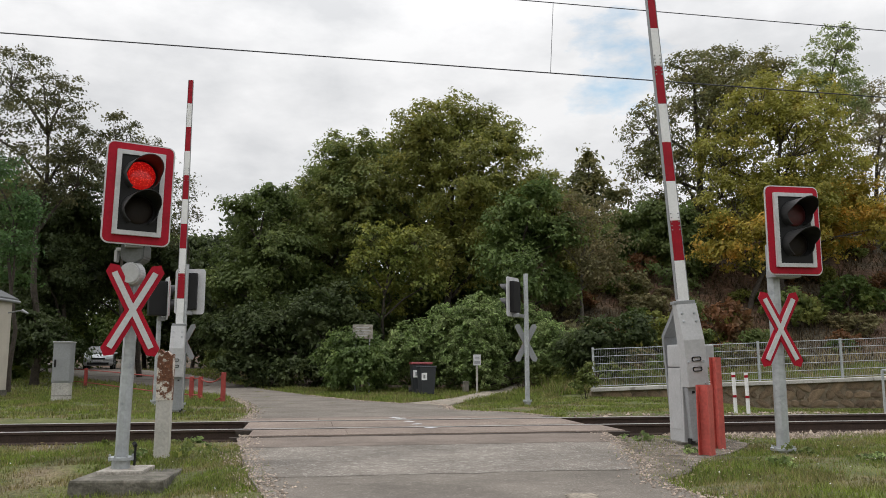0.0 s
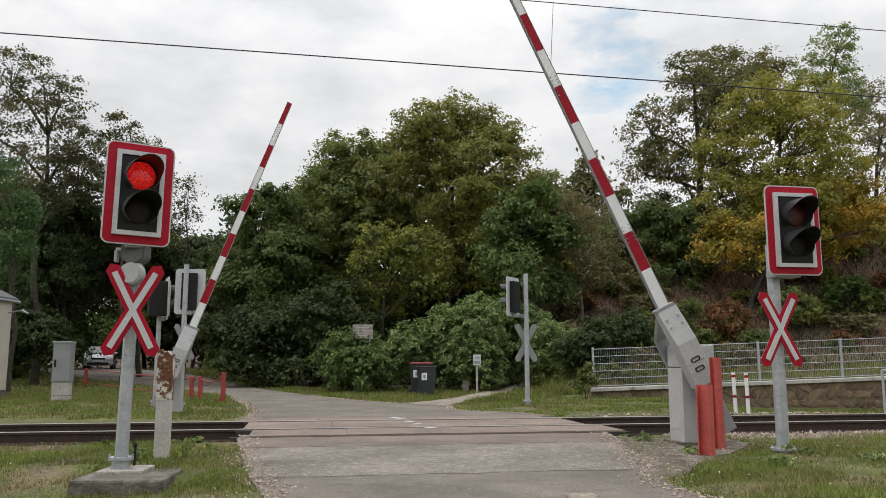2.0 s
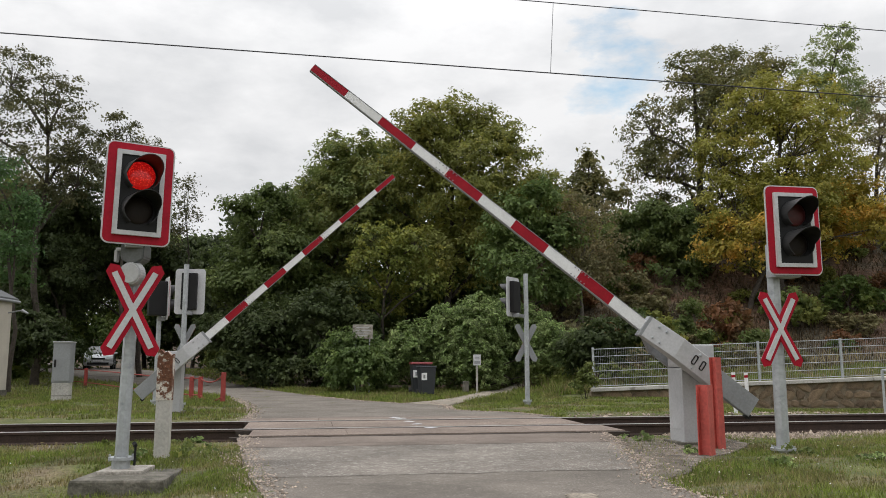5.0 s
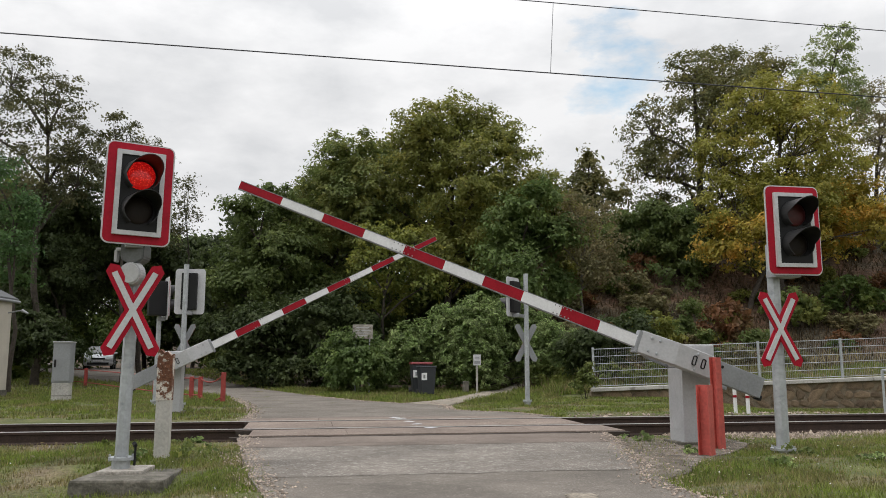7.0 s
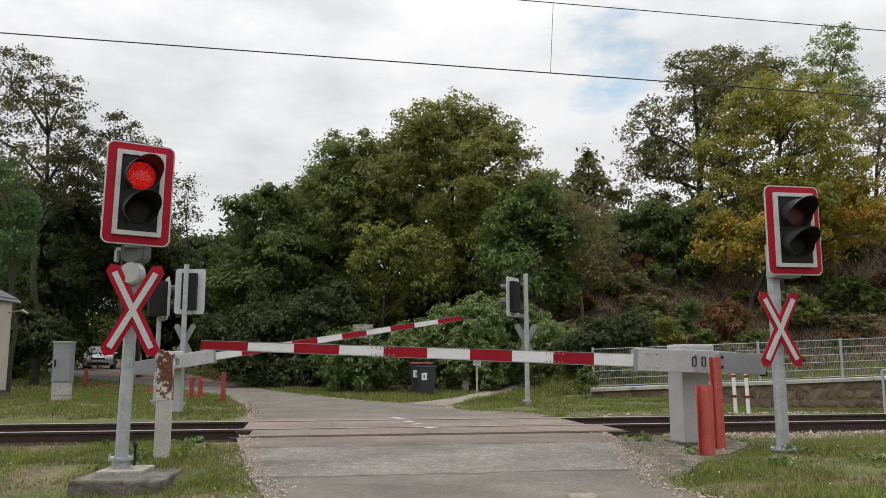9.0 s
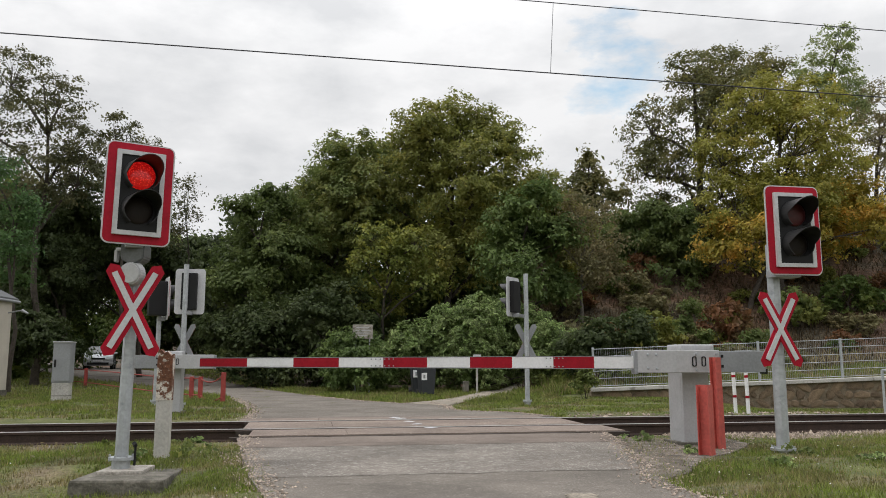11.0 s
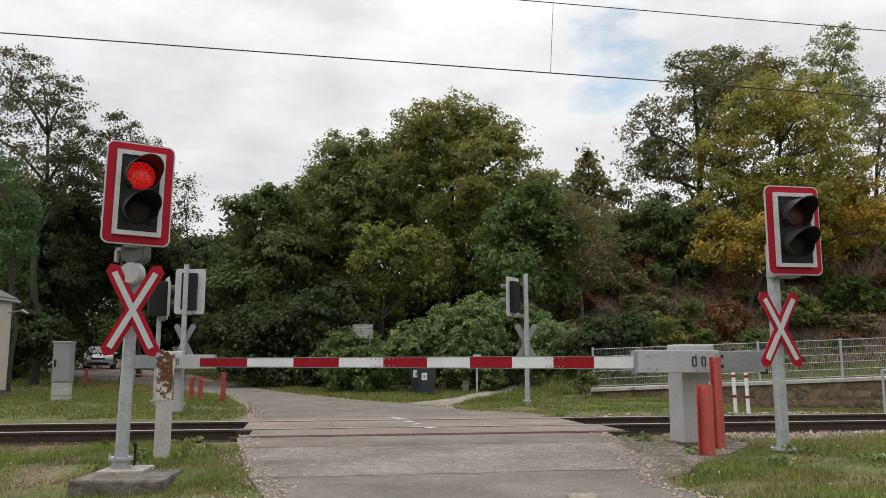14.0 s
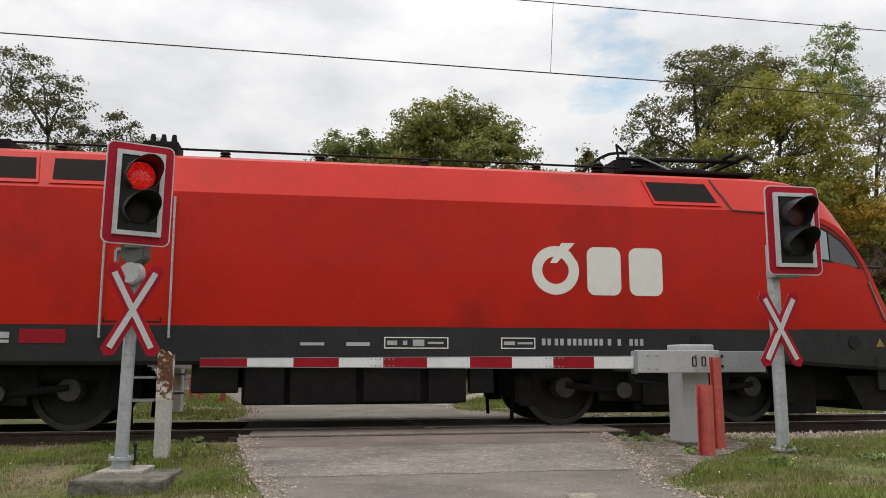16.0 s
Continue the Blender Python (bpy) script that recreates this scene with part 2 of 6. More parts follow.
M["tread"] = mat("worn_tread", (0.05, 0.047, 0.045), 0.5, metal=0.6, vary=0.1, bump=0.05)
M["letter"] = mat("pale_lettering", (0.74, 0.72, 0.67), 0.5, vary=0.04, bump=0)
M["grille"] = mat("dark_grille", (0.012, 0.008, 0.008), 0.8, vary=0.2, fine=120, bump=0.6, spec=0.15)
M["boxgrey"] = mat("dark_grey_cast_box", (0.10, 0.105, 0.105), 0.55, vary=0.15, scale=6, fine=40, bump=0.1)
M["yellow"] = mat("yellow_marking", (0.28, 0.19, 0.03), 0.6, bump=0)


def red_lens():
    m = bpy.data.materials.new("lit_red_lens")
    m.use_nodes = True
    nt = m.node_tree
    N, K = nt.nodes.new, nt.links.new
    b = nt.nodes["Principled BSDF"]
    b.inputs["Base Color"].default_value, b.inputs["Roughness"].default_value = (0.45, 0.01, 0.005, 1), 0.2
    tc, v, r = N("ShaderNodeTexCoord"), N("ShaderNodeTexVoronoi"), N("ShaderNodeValToRGB")
    v.inputs["Scale"].default_value = 58
    K(tc.outputs["Object"], v.inputs["Vector"])
    e = r.color_ramp.elements
    e[0].position, e[0].color = 0.05, (1.0, 0.045, 0.03, 1)
    e[1].position, e[1].color = 0.5, (0.30, 0.002, 0.003, 1)
    K(v.outputs["Distance"], r.inputs[0])
    K(r.outputs[0], b.inputs["Emission Color"])
    b.inputs["Emission Strength"].default_value = 0.72
    return m


M["lens_on"] = red_lens()
M["leaf_dark"] = leaf("dark_green_leaves", (0.088, 0.135, 0.034), (0.15, 0.175, 0.04))
M["leaf_mid"] = leaf("green_leaves", (0.145, 0.185, 0.055), (0.25, 0.25, 0.07))
M["leaf_olive"] = leaf("olive_leaves", (0.19, 0.205, 0.05), (0.33, 0.29, 0.06), (0.5, 0.7))
M["leaf_yellow"] = leaf("yellowing_leaves", (0.275, 0.27, 0.055), (0.48, 0.36, 0.065), (0.52, 0.74))
M["leaf_bush"] = leaf("bush_leaves", (0.18, 0.25, 0.085), (0.28, 0.34, 0.14), (0.45, 0.65), 1.6, 0.55)
M["leaf_ivy"] = leaf("ivy_leaves", (0.11, 0.165, 0.05), (0.17, 0.22, 0.065))
M["leaf_brown"] = leaf("brownish_leaves", (0.18, 0.168, 0.08), (0.24, 0.19, 0.095))
M["leaf_far"] = leaf("greyish_leaves", (0.21, 0.26, 0.10), (0.28, 0.31, 0.11))
M["leaf_fresh"] = leaf("fresh_green_leaves", (0.07, 0.135, 0.045), (0.10, 0.17, 0.05))
M["leaf_green"] = leaf("deep_green_leaves", (0.105, 0.145, 0.044), (0.155, 0.19, 0.055))
# Green lowered so inner wood and undergrowth carry their shade in the colour.
M["leaf_shade"] = leaf("shade_green_leaves", (0.06, 0.084, 0.030), (0.09, 0.112, 0.040))
M["leaf_walnut"] = leaf("dark_olive_leaves", (0.125, 0.132, 0.05), (0.22, 0.19, 0.065))
M["leaf_lime"] = leaf("yellow_green_leaves", (0.175, 0.21, 0.05), (0.29, 0.28, 0.055))
M["leaf_orange"] = leaf("orange_tinged_leaves", (0.36, 0.31, 0.06), (0.60, 0.34, 0.06), (0.48, 0.62))
M["leaf_twig"] = leaf("dull_dark_leaves", (0.10, 0.105, 0.05), (0.155, 0.14, 0.06))
M["leaf_rust"] = leaf("rust_leaves", (0.19, 0.09, 0.042), (0.13, 0.11, 0.05))
M["bramble"] = mat("bramble_stalks", (0.085, 0.058, 0.03), 0.9, vary=0.3, scale=0.7, fine=6, bump=0, island=0.5, spot=(0.06, 0.08, 0.025), spot_scale=0.5, translucent=0.3)
M["fencered"] = mat("weathered_red_tube", (0.30, 0.045, 0.038), 0.6, vary=0.14, scale=5, fine=30, bump=0.2)
M["grass"] = mat("grass_blades", (0.14, 0.185, 0.027), 0.7, vary=0.25, scale=1.2, fine=8, bump=0, island=0.4, spot=(0.23, 0.19, 0.085), spot_scale=1.1, spot_at=(0.46, 0.66), translucent=0.25)
M["drygrass"] = mat("dry_grass_blades", (0.24, 0.195, 0.09), 0.8, vary=0.25, scale=1.2, fine=8, bump=0, island=0.4, spot=(0.09, 0.11, 0.03), spot_scale=0.8, translucent=0.25)


# ---- mesh helpers ----
def part(name, bm, material, parent=None, label="", smooth=False):
    """Link a bmesh as one mesh object under a thing or part."""
    me = bpy.data.meshes.new(name)
    bmesh.ops.recalc_face_normals(bm, faces=bm.faces)
    bm.to_mesh(me)
    bm.free()
    for p in me.polygons:
        p.use_smooth = smooth
    me.materials.append(M[material])
    ob = new(name, me)
    if parent:
        ob.parent = parent
    if label:
        ob["label"] = label
    return ob


def thing(name, m, label, category, group="", kind=""):
    ob = new(name)
    ob.empty_display_size = 0.2
    ob.matrix_world = m
    return tagged(ob, label, category, group, kind)


def box(bm, x0, x1, y0, y1, z0, z1, bevel=0.0, m=None):
    r = bmesh.ops.create_cube(bm, size=1.0)
    vs = r["verts"]
    for v in vs:
        v.co = Vector(((x0 + x1) / 2 + v.co.x * (x1 - x0), (y0 + y1) / 2 + v.co.y * (y1 - y0), (z0 + z1) / 2 + v.co.z * (z1 - z0)))
    if bevel:
        es = list({e for v in vs for e in v.link_edges})
        vs = bmesh.ops.bevel(bm, geom=es, offset=bevel, segments=2, profile=0.6, affect="EDGES")["verts"]
    if m is not None:
        bmesh.ops.transform(bm, matrix=m, verts=list(vs))
    return bm


def boxes(*rows, bevel=0.0):
    bm = bmesh.new()
    for r in rows:
        box(bm, *r, bevel=bevel)
    return bm


def tube(bm, p, q, r0, r1=None, n=10):
    """A capped, tapered tube from p to q."""
    p, q = Vector(p), Vector(q)
    r1 = r0 if r1 is None else r1
    m = Matrix.Translation((p + q) / 2) @ (q - p).to_track_quat("Z", "Y").to_matrix().to_4x4()
    bmesh.ops.create_cone(bm, cap_ends=True, segments=n, radius1=r0, radius2=r1, depth=(q - p).length, matrix=m)
    return bm


def tubes(*rows, n=10):
    bm = bmesh.new()
    for r in rows:
        tube(bm, *r, n=n)
    return bm


def prism(bm, pts, y0, y1):
    """The outline pts (x, z) drawn out from y0 to y1."""
    a = [bm.verts.new((x, y0, z)) for x, z in pts]
    b = [bm.verts.new((x, y1, z)) for x, z in pts]
    n = len(pts)
    bm.faces.new(a)
    bm.faces.new(b[::-1])
    for i in range(n):
        bm.faces.new((a[i], b[i], b[(i + 1) % n], a[(i + 1) % n]))
    return bm


def ring_prism(bm, outer, inner, y0, y1):
    """A frame between two outlines of the same count, drawn out from y0 to y1."""
    n = len(outer)
    o0, o1, i0, i1 = ([bm.verts.new((x, y, z)) for x, z in pts] for pts, y in ((outer, y0), (outer, y1), (inner, y0), (inner, y1)))
    for k in range(n):
        j = (k + 1) % n
        bm.faces.new((o0[k], o0[j], i0[j], i0[k]))
        bm.faces.new((o1[k], i1[k], i1[j], o1[j]))
        bm.faces.new((o0[k], o1[k], o1[j], o0[j]))
        bm.faces.new((i0[k], i0[j], i1[j], i1[k]))
    return bm


def round_rect(w, h, r, cx=0.0, cz=0.0, n=5):
    pts = []
    for sx, sz, a0 in ((1, 1, 0), (-1, 1, 90), (-1, -1, 180), (1, -1, 270)):
        for k in range(n + 1):
            a = radians(a0 + 90 * k / n)
            pts.append((cx + sx * (w / 2 - r) + r * math.cos(a), cz + sz * (h / 2 - r) + r * math.sin(a)))
    return pts


def arc(r, a0, a1, n, cx=0.0, cz=0.0):
    return [(cx + r * math.cos(radians(a0 + (a1 - a0) * k / n)), cz + r * math.sin(radians(a0 + (a1 - a0) * k / n))) for k in range(n + 1)]


def quick_mesh(name, verts, faces, material, smooth=False):
    """A mesh object from numpy arrays; faces all of one count of corners."""
    me = bpy.data.meshes.new(name)
    verts, faces = np.asarray(verts, dtype=np.float32), np.asarray(faces, dtype=np.int32)
    me.vertices.add(len(verts))
    me.vertices.foreach_set("co", verts.ravel())
    k = faces.shape[1]
    me.loops.add(faces.size)
    me.loops.foreach_set("vertex_index", faces.ravel())
    me.polygons.add(len(faces))
    me.polygons.foreach_set("loop_start", np.arange(0, faces.size, k, dtype=np.int32))
    me.polygons.foreach_set("loop_total", np.full(len(faces), k, dtype=np.int32))
    me.polygons.foreach_set("use_smooth", np.full(len(faces), smooth))
    me.update(calc_edges=True)
    me.materials.append(M[material])
    return new(name, me)


def smooth01(a, b, x):
    t = np.clip((np.asarray(x, dtype=float) - a) / (b - a), 0, 1)
    return t * t * (3 - 2 * t)


# ---- the lie of the land ----
TRACK = pose(-0.131, 12.616, 0, 0, 0, 9.645)  # along x, across y, rail tops at z = 0
CT, ST = math.cos(radians(9.645)), math.sin(radians(9.645))


def across(x, y):
    return -(np.asarray(x) + 0.131) * ST + (np.asarray(y) - 12.616) * CT


def bank(x, y):
    """Distance behind the fence wall."""
    return np.asarray(y, dtype=float) - 23.0


def land(x, y):
    """Height of the ground."""
    x, y = np.asarray(x, dtype=float), np.asarray(y, dtype=float)
    d = across(x, y)
    z = -0.07 - 0.17 * (1 - smooth01(1.35, 2.1, np.abs(d)))
    z = z + 0.55 * smooth01(22, 50, y) * (1 - smooth01(0, 8, x))
    # low ground between the track and the fence wall
    z = z - 0.34 * smooth01(6, 9.5, x) * smooth01(1.8, 3.5, d) * (1 - smooth01(22.9, 23.2, y))
    # bank and wooded hill behind the fence
    e = bank(x, y)
    k = smooth01(1.5, 5.0, x)
    z = z + k * (0.10 * smooth01(0.1, 0.4, e) + 0.034 * np.clip(x - 3.4, 0, 20) * smooth01(0.1, 0.4, e) + 0.5 * smooth01(1, 5, e) + 7.9 * smooth01(4, 22, e))
    z = z + (1 - k) * 5.0 * smooth01(10, 38, e) * smooth01(-14, 0, x)
    z = z - 0.19 * (1 - smooth01(6.6, 8.5, y)) * (1 - smooth01(-2.5, -1.95, x)) * smooth01(0, 3, y)
    z = z + 10 * smooth01(12, 45, -y)  # unseen slope added behind the camera to block low sky light
    far = smooth01(60, 160, np.hypot(x, y))
    return z + far * 6 * smooth01(30, 120, y)


def at(x, y, dz=0.0):
    return (x, y, float(land(x, y)) + dz)


def ground():
    xs = np.unique(np.concatenate([np.linspace(-14, 18, 97), np.linspace(-40, 40, 81), np.linspace(-150, 150, 61), np.array([-2000, -900, -400, -220, 220, 400, 900, 2000])]))
    ys = np.unique(np.concatenate([np.linspace(2, 26, 97), np.linspace(-20, 60, 81), np.linspace(-100, 160, 53), np.array([-2000, -900, -300, 260, 500, 900, 2000])]))
    X, Y = np.meshgrid(xs, ys, indexing="ij")
    Z = land(X, Y)
    rng = np.random.default_rng(5)
    Z = Z + rng.normal(0, 0.012, Z.shape)
    v = np.stack([X, Y, Z], -1).reshape(-1, 3)
    n = len(ys)
    i, j = np.meshgrid(np.arange(len(xs) - 1), np.arange(n - 1), indexing="ij")
    a = (i * n + j).ravel()
    f = np.stack([a, a + n, a + n + 1, a + 1], -1)
    ob = quick_mesh("ground", v, f, "soil", True)
    ob.data.materials.append(M["hill"])
    c = v[f].mean(1)
    e = bank(c[:, 0], c[:, 1])
    wood = ((e > 3.2) & (c[:, 0] > -1)) | ((c[:, 1] > 27) & (c[:, 0] < 0) & (c[:, 0] > -9 - 0.6 * (c[:, 1] - 27))) | (c[:, 1] > 60)
    ob.data.polygons.foreach_set("material_index", wood.astype(np.int32))
    tagged(ob, "patchy grass ground with bare soil, rising to a wooded hill", "ground", kind="structure")


def sheet(name, outline, material, lift, label, cat, height=None, step=0.5, thick=0.06, cut=0.0):
    """A paved sheet over the outline, following the ground or a given height."""
    bm = bmesh.new()
    f = bm.faces.new([bm.verts.new((x, y, 0)) for x, y in outline])
    xs, ys = [p[0] for p in outline], [p[1] for p in outline]
    for axis, lo, hi in ((0, min(xs), max(xs)), (1, min(ys), max(ys))):
        c = lo + step
        while c < hi:
            no, co = [0, 0, 0], [0, 0, 0]
            no[axis], co[axis] = 1, c
            bmesh.ops.bisect_plane(bm, geom=bm.verts[:] + bm.edges[:] + bm.faces[:], plane_co=co, plane_no=no)
            c += step
    if cut:  # leave out the strip where the slabs lie
        for k in (-cut, cut):
            bmesh.ops.bisect_plane(bm, geom=bm.verts[:] + bm.edges[:] + bm.faces[:], plane_co=TRACK @ Vector((0, k, 0)), plane_no=TRACK.to_3x3() @ Vector((0, 1, 0)))
        gone = [q for q in bm.faces if abs(float(across(*q.calc_center_median().xy))) < cut]
        bmesh.ops.delete(bm, geom=gone, context="FACES")
    r = bmesh.ops.extrude_face_region(bm, geom=bm.faces[:])
    top = {v for v in r["geom"] if isinstance(v, bmesh.types.BMVert)}
    for v in bm.verts:
        z = (float(land(v.co.x, v.co.y)) if height is None else height(v.co.x, v.co.y)) + lift
        v.co.z = z if v in top else z - thick
    return tagged(part(name, bm, material), label, cat, kind="structure")


def road_z(x, y):
    d = abs(float(across(x, y)))
    z = -0.025 - 0.02 * float(smooth01(1.5, 4.0, d))
    return z + float(smooth01(20, 24, y)) * (float(land(x, y)) + 0.065)


ground()
ROAD = [(-0.6, -10), (2.2, -10), (2.0, 2), (1.93, 5.8), (1.85, 6.6), (1.88, 7.2), (2.02, 7.9), (2.1, 8.9), (2.22, 9.9), (2.26, 11.0), (2.2, 12.6), (2.05, 14.3), (1.5, 15.6), (0.3, 16.7), (0.1, 18.4), (-0.2, 19.6), (-1.0, 19.3), (-2.06, 20.6), (-3.95, 24.0), (-6.06, 27.5), (-8.9, 32.7), (-13.5, 41.0), (-24, 56), (-40, 80), (-46, 78), (-28, 52), (-16.5, 36.0), (-11.5, 30.6), (-8.57, 27.2), (-6.23, 22.75), (-5.1, 20.0), (-4.4, 17.9), (-3.8, 15.8), (-3.3, 13.2), (-2.7, 10.7), (-2.2, 8.8), (-1.7, 7.1), (-1.28, 5.9), (-0.9, 3.0)]
sheet("road", ROAD, "asphalt", 0.0, "worn grey asphalt lane over the level crossing", "road", road_z, cut=1.425)
PATH = [(-0.9, 19.35), (0.1, 18.3), (0.7, 20.9), (2.1, 25.6), (3.6, 28.4), (3.2, 29.4), (1.3, 26.2), (0.2, 21.9), (-0.35, 20.4)]
sheet("path", PATH, "gravel", 0.03, "pale gravel path beside the grass", "path")


def in_road(x, y, outline=None):
    outline = outline or ROAD
    c, n = np.zeros(np.shape(x), bool), len(outline)
    for i in range(n):
        (x0, y0), (x1, y1) = outline[i], outline[i - 1]
        c ^= ((y0 > y) != (y1 > y)) & (x < (x1 - x0) * (y - y0) / (y1 - y0 + 1e-12) + x0)
    return c


# ---- track ----
def track():
    t = thing("railway_track", TRACK, "single railway track with rusty rails on dark sleepers", "track", kind="structure")
    rng = random.Random(3)
    prof = [(-0.075, -0.172), (0.075, -0.172), (0.075, -0.16), (0.012, -0.14), (0.012, -0.045), (0.036, -0.035), (0.036, -0.006), (-0.036, -0.006), (-0.036, -0.035), (-0.012, -0.045), (-0.012, -0.14), (-0.075, -0.16)]
    for side in (-0.7535, 0.7535):
        bm = bmesh.new()
        prism(bm, prof, -420, 120)
        bmesh.ops.rotate(bm, verts=bm.verts, cent=(0, 0, 0), matrix=Matrix.Rotation(radians(-90), 3, "Z"))
        r = part("rail", bm, "rail", t)
        r.location = (0, side, 0)
        part("railhead", boxes((-420, 120, -0.034, 0.034, -0.006, 0.0)), "railtop", r, "polished running surface")
    me = None
    for k in range(-60, 60):
        x = k * 0.6 + 0.1
        if -4.2 < x < 2.6:
            continue
        if me is None:
            s = part("sleeper", boxes((-0.12, 0.12, -1.2, 1.2, -0.30, -0.17), bevel=0.01), "sleeper", t)
            me = s.data
        else:
            s = new("sleeper", me)
            s.parent = t
        s.location = (x + rng.uniform(-0.02, 0.02), 0, 0)
    # slabs between and beside the rails on the crossing
    for y0, y1 in ((-0.60, 0.60), (0.87, 1.42), (-1.80, -0.89)):
        for k in range(4):
            x0 = -2.95 + k * 1.28 - 0.13 * y0
            bm = boxes((x0, x0 + 1.278, y0, y1, -0.16, -0.004 + 0.002 * (k % 2)), bevel=0.008)
            part("slab", bm, "panel", t)
    # Dark strips colour in the rail grooves' shadow, and one slab joint.
    for y0, y1 in ((-0.715, -0.602), (-0.888, -0.795), (0.602, 0.715), (0.795, 0.868), (-1.87, -1.802)):
        part("joint_shade_strip", boxes((-2.95, 2.2 - 0.13 * y0, y0, y1, -0.16, -0.018)), "joint_shade", t, "dark strip for groove shadow and slab joint")


track()
STRIPS = (("repair_strip", -2.95, -1.875, "asphalt_new", "browner asphalt strip beside the rails", [-2.85, 2.08, 1.75, -2.70]), ("worn_surface", -5.35, -2.98, "chips", "worn stony asphalt surface", [-2.68, 1.84, 1.08, -2.42]))
for name, ya, yb, mt, lab, xs4 in STRIPS:
    bm = bmesh.new()
    bm.faces.new([bm.verts.new((x, y, 0)) for x, y in zip(xs4, (yb, yb, ya, ya))])
    for c in np.arange(-3.5, 3, 0.25):
        bmesh.ops.bisect_plane(bm, geom=bm.verts[:] + bm.edges[:] + bm.faces[:], plane_co=(c, 0, 0), plane_no=(1, 0, 0))
    for c in np.arange(-5.5, -1, 0.25):
        bmesh.ops.bisect_plane(bm, geom=bm.verts[:] + bm.edges[:] + bm.faces[:], plane_co=(0, c, 0), plane_no=(0, 1, 0))
    for v in bm.verts:
        v.co.x += 0.06 * noise.noise((v.co.x * 2, v.co.y * 2, 3)) if abs(v.co.x) > 1.6 else 0
        v.co.y += (0.10 if v.co.y < -4.9 else 0.03) * noise.noise((v.co.x * 3, v.co.y * 3, 9))
        q = TRACK @ v.co
        v.co = (q.x, q.y, road_z(q.x, q.y) + 0.003)
    tagged(part(name, bm, mt), lab, "road", kind="structure")


APRON = [(1.85, 6.9), (2.2, 7.3), (2.65, 8.3), (3.3, 9.1), (3.75, 9.9), (3.7, 10.75), (2.2, 10.6), (2.05, 8.8)]
sheet("dirt_apron", APRON, "dirt", 0.018, "bare stony dirt round the barrier column", "ground", step=0.35)


# ---- barriers ----
def barrier(m, s, label):
    """A crossing barrier; the boom lies towards -x (s = 1) or +x (s = -1). Returns the boom."""
    b = thing("crossing_barrier", m, label, "barrier", "barriers of the crossing")

    def X(a, c):
        return (min(s * a, s * c), max(s * a, s * c))
    part("column", boxes((*X(-0.08, 0.27), 0.07, 0.45, -0.1, 0.865), bevel=0.008), "greypaint", b)
    part("column_cap", boxes((*X(-0.082, 0.36), 0.068, 0.452, 0.87, 1.15), bevel=0.022), "greypaint", b, "removable grey cover")
    part("footing", boxes((*X(-0.14, 0.33), 0.02, 0.52, -0.25, -0.02), bevel=0.01), "concrete", b)
    part("service_door", boxes((*X(-0.085, -0.078), 0.11, 0.41, 0.12, 0.84), bevel=0.002), "greypaint", b)
    boom = thing("boom", Matrix(), "red and white striped boom", "")
    del boom["label"]
    boom.parent = b
    boom.location = (0, 0, 0.943)

    def width(r):
        return 0.072 - (r - 0.7) * 0.0056
    edges = [0.66] + [1.234 + 0.5 * k for k in range(10)]
    for k in range(10):
        r0, r1 = edges[k], edges[k + 1]
        bm = bmesh.new()
        prism(bm, [(-s * r0, -width(r0) - 0.012), (-s * r1, -width(r1) - 0.012), (-s * r1, width(r1) - 0.012), (-s * r0, width(r0) - 0.012)], -0.028, 0.028)
        bmesh.ops.bevel(bm, geom=bm.edges[:], offset=0.004, segments=1, affect="EDGES")
        part("stripe", bm, "boomred" if k % 2 else "white", boom, "red stripe" if k % 2 else "white stripe")
    for sg in (-1, 1):
        bm = bmesh.new()
        a, b = 0.76, edges[-1]
        za, zb = sg * width(a) - 0.012, sg * width(b) - 0.012
        prism(bm, [(-s * a, za), (-s * b, zb), (-s * b, zb + sg * 0.007), (-s * a, za + sg * 0.007)], -0.030, 0.030)
        part("edge_trim", bm, "greydark", boom, "thin dark edge strip")
    for r0, r1 in ((1.62, 1.86), (3.62, 3.90)):
        bm = bmesh.new()
        k = r0
        while k < r1:
            for z in (-width(k) + 0.006, width(k) - 0.030):
                bmesh.ops.create_cone(bm, cap_ends=True, segments=6, radius1=0.009, radius2=0.007, depth=0.012, matrix=pose(-s * k, -0.033, z, 90))
            k += 0.05
        tagged(part("rivets", bm, "greydark", boom), kind="stuff")
    part("clamp", boxes((*X(-0.74, -0.64), -0.05, 0.05, -0.125, 0.125), (*X(-0.735, -0.70), -0.06, 0.06, -0.15, -0.10), bevel=0.006), "greydark", boom, "bolted steel clamp")
    # near arm: from the clamp out past the column
    bm = bmesh.new()
    for ya, yb, fr in ((0, 1, 0),):
        pts = [(-0.70, -0.05), (-0.26, -0.16), (0.30, -0.16), (0.30, 0.02), (-0.26, 0.02), (-0.70, 0.05)]
        lo = [bm.verts.new((s * x, y, -0.135)) for x, y in pts]
        hi = [bm.verts.new((s * x, y, 0.135)) for x, y in pts]
        bm.faces.new(lo), bm.faces.new(hi[::-1])
        for i in range(6):
            bm.faces.new((lo[i], hi[i], hi[(i + 1) % 6], lo[(i + 1) % 6]))
    bmesh.ops.recalc_face_normals(bm, faces=bm.faces)
    bmesh.ops.bevel(bm, geom=bm.edges[:], offset=0.006, segments=1, affect="EDGES")
    arm = part("arm", bm, "greypaint", boom)
    for x in (-0.03, 0.09):
        bm = bmesh.new()
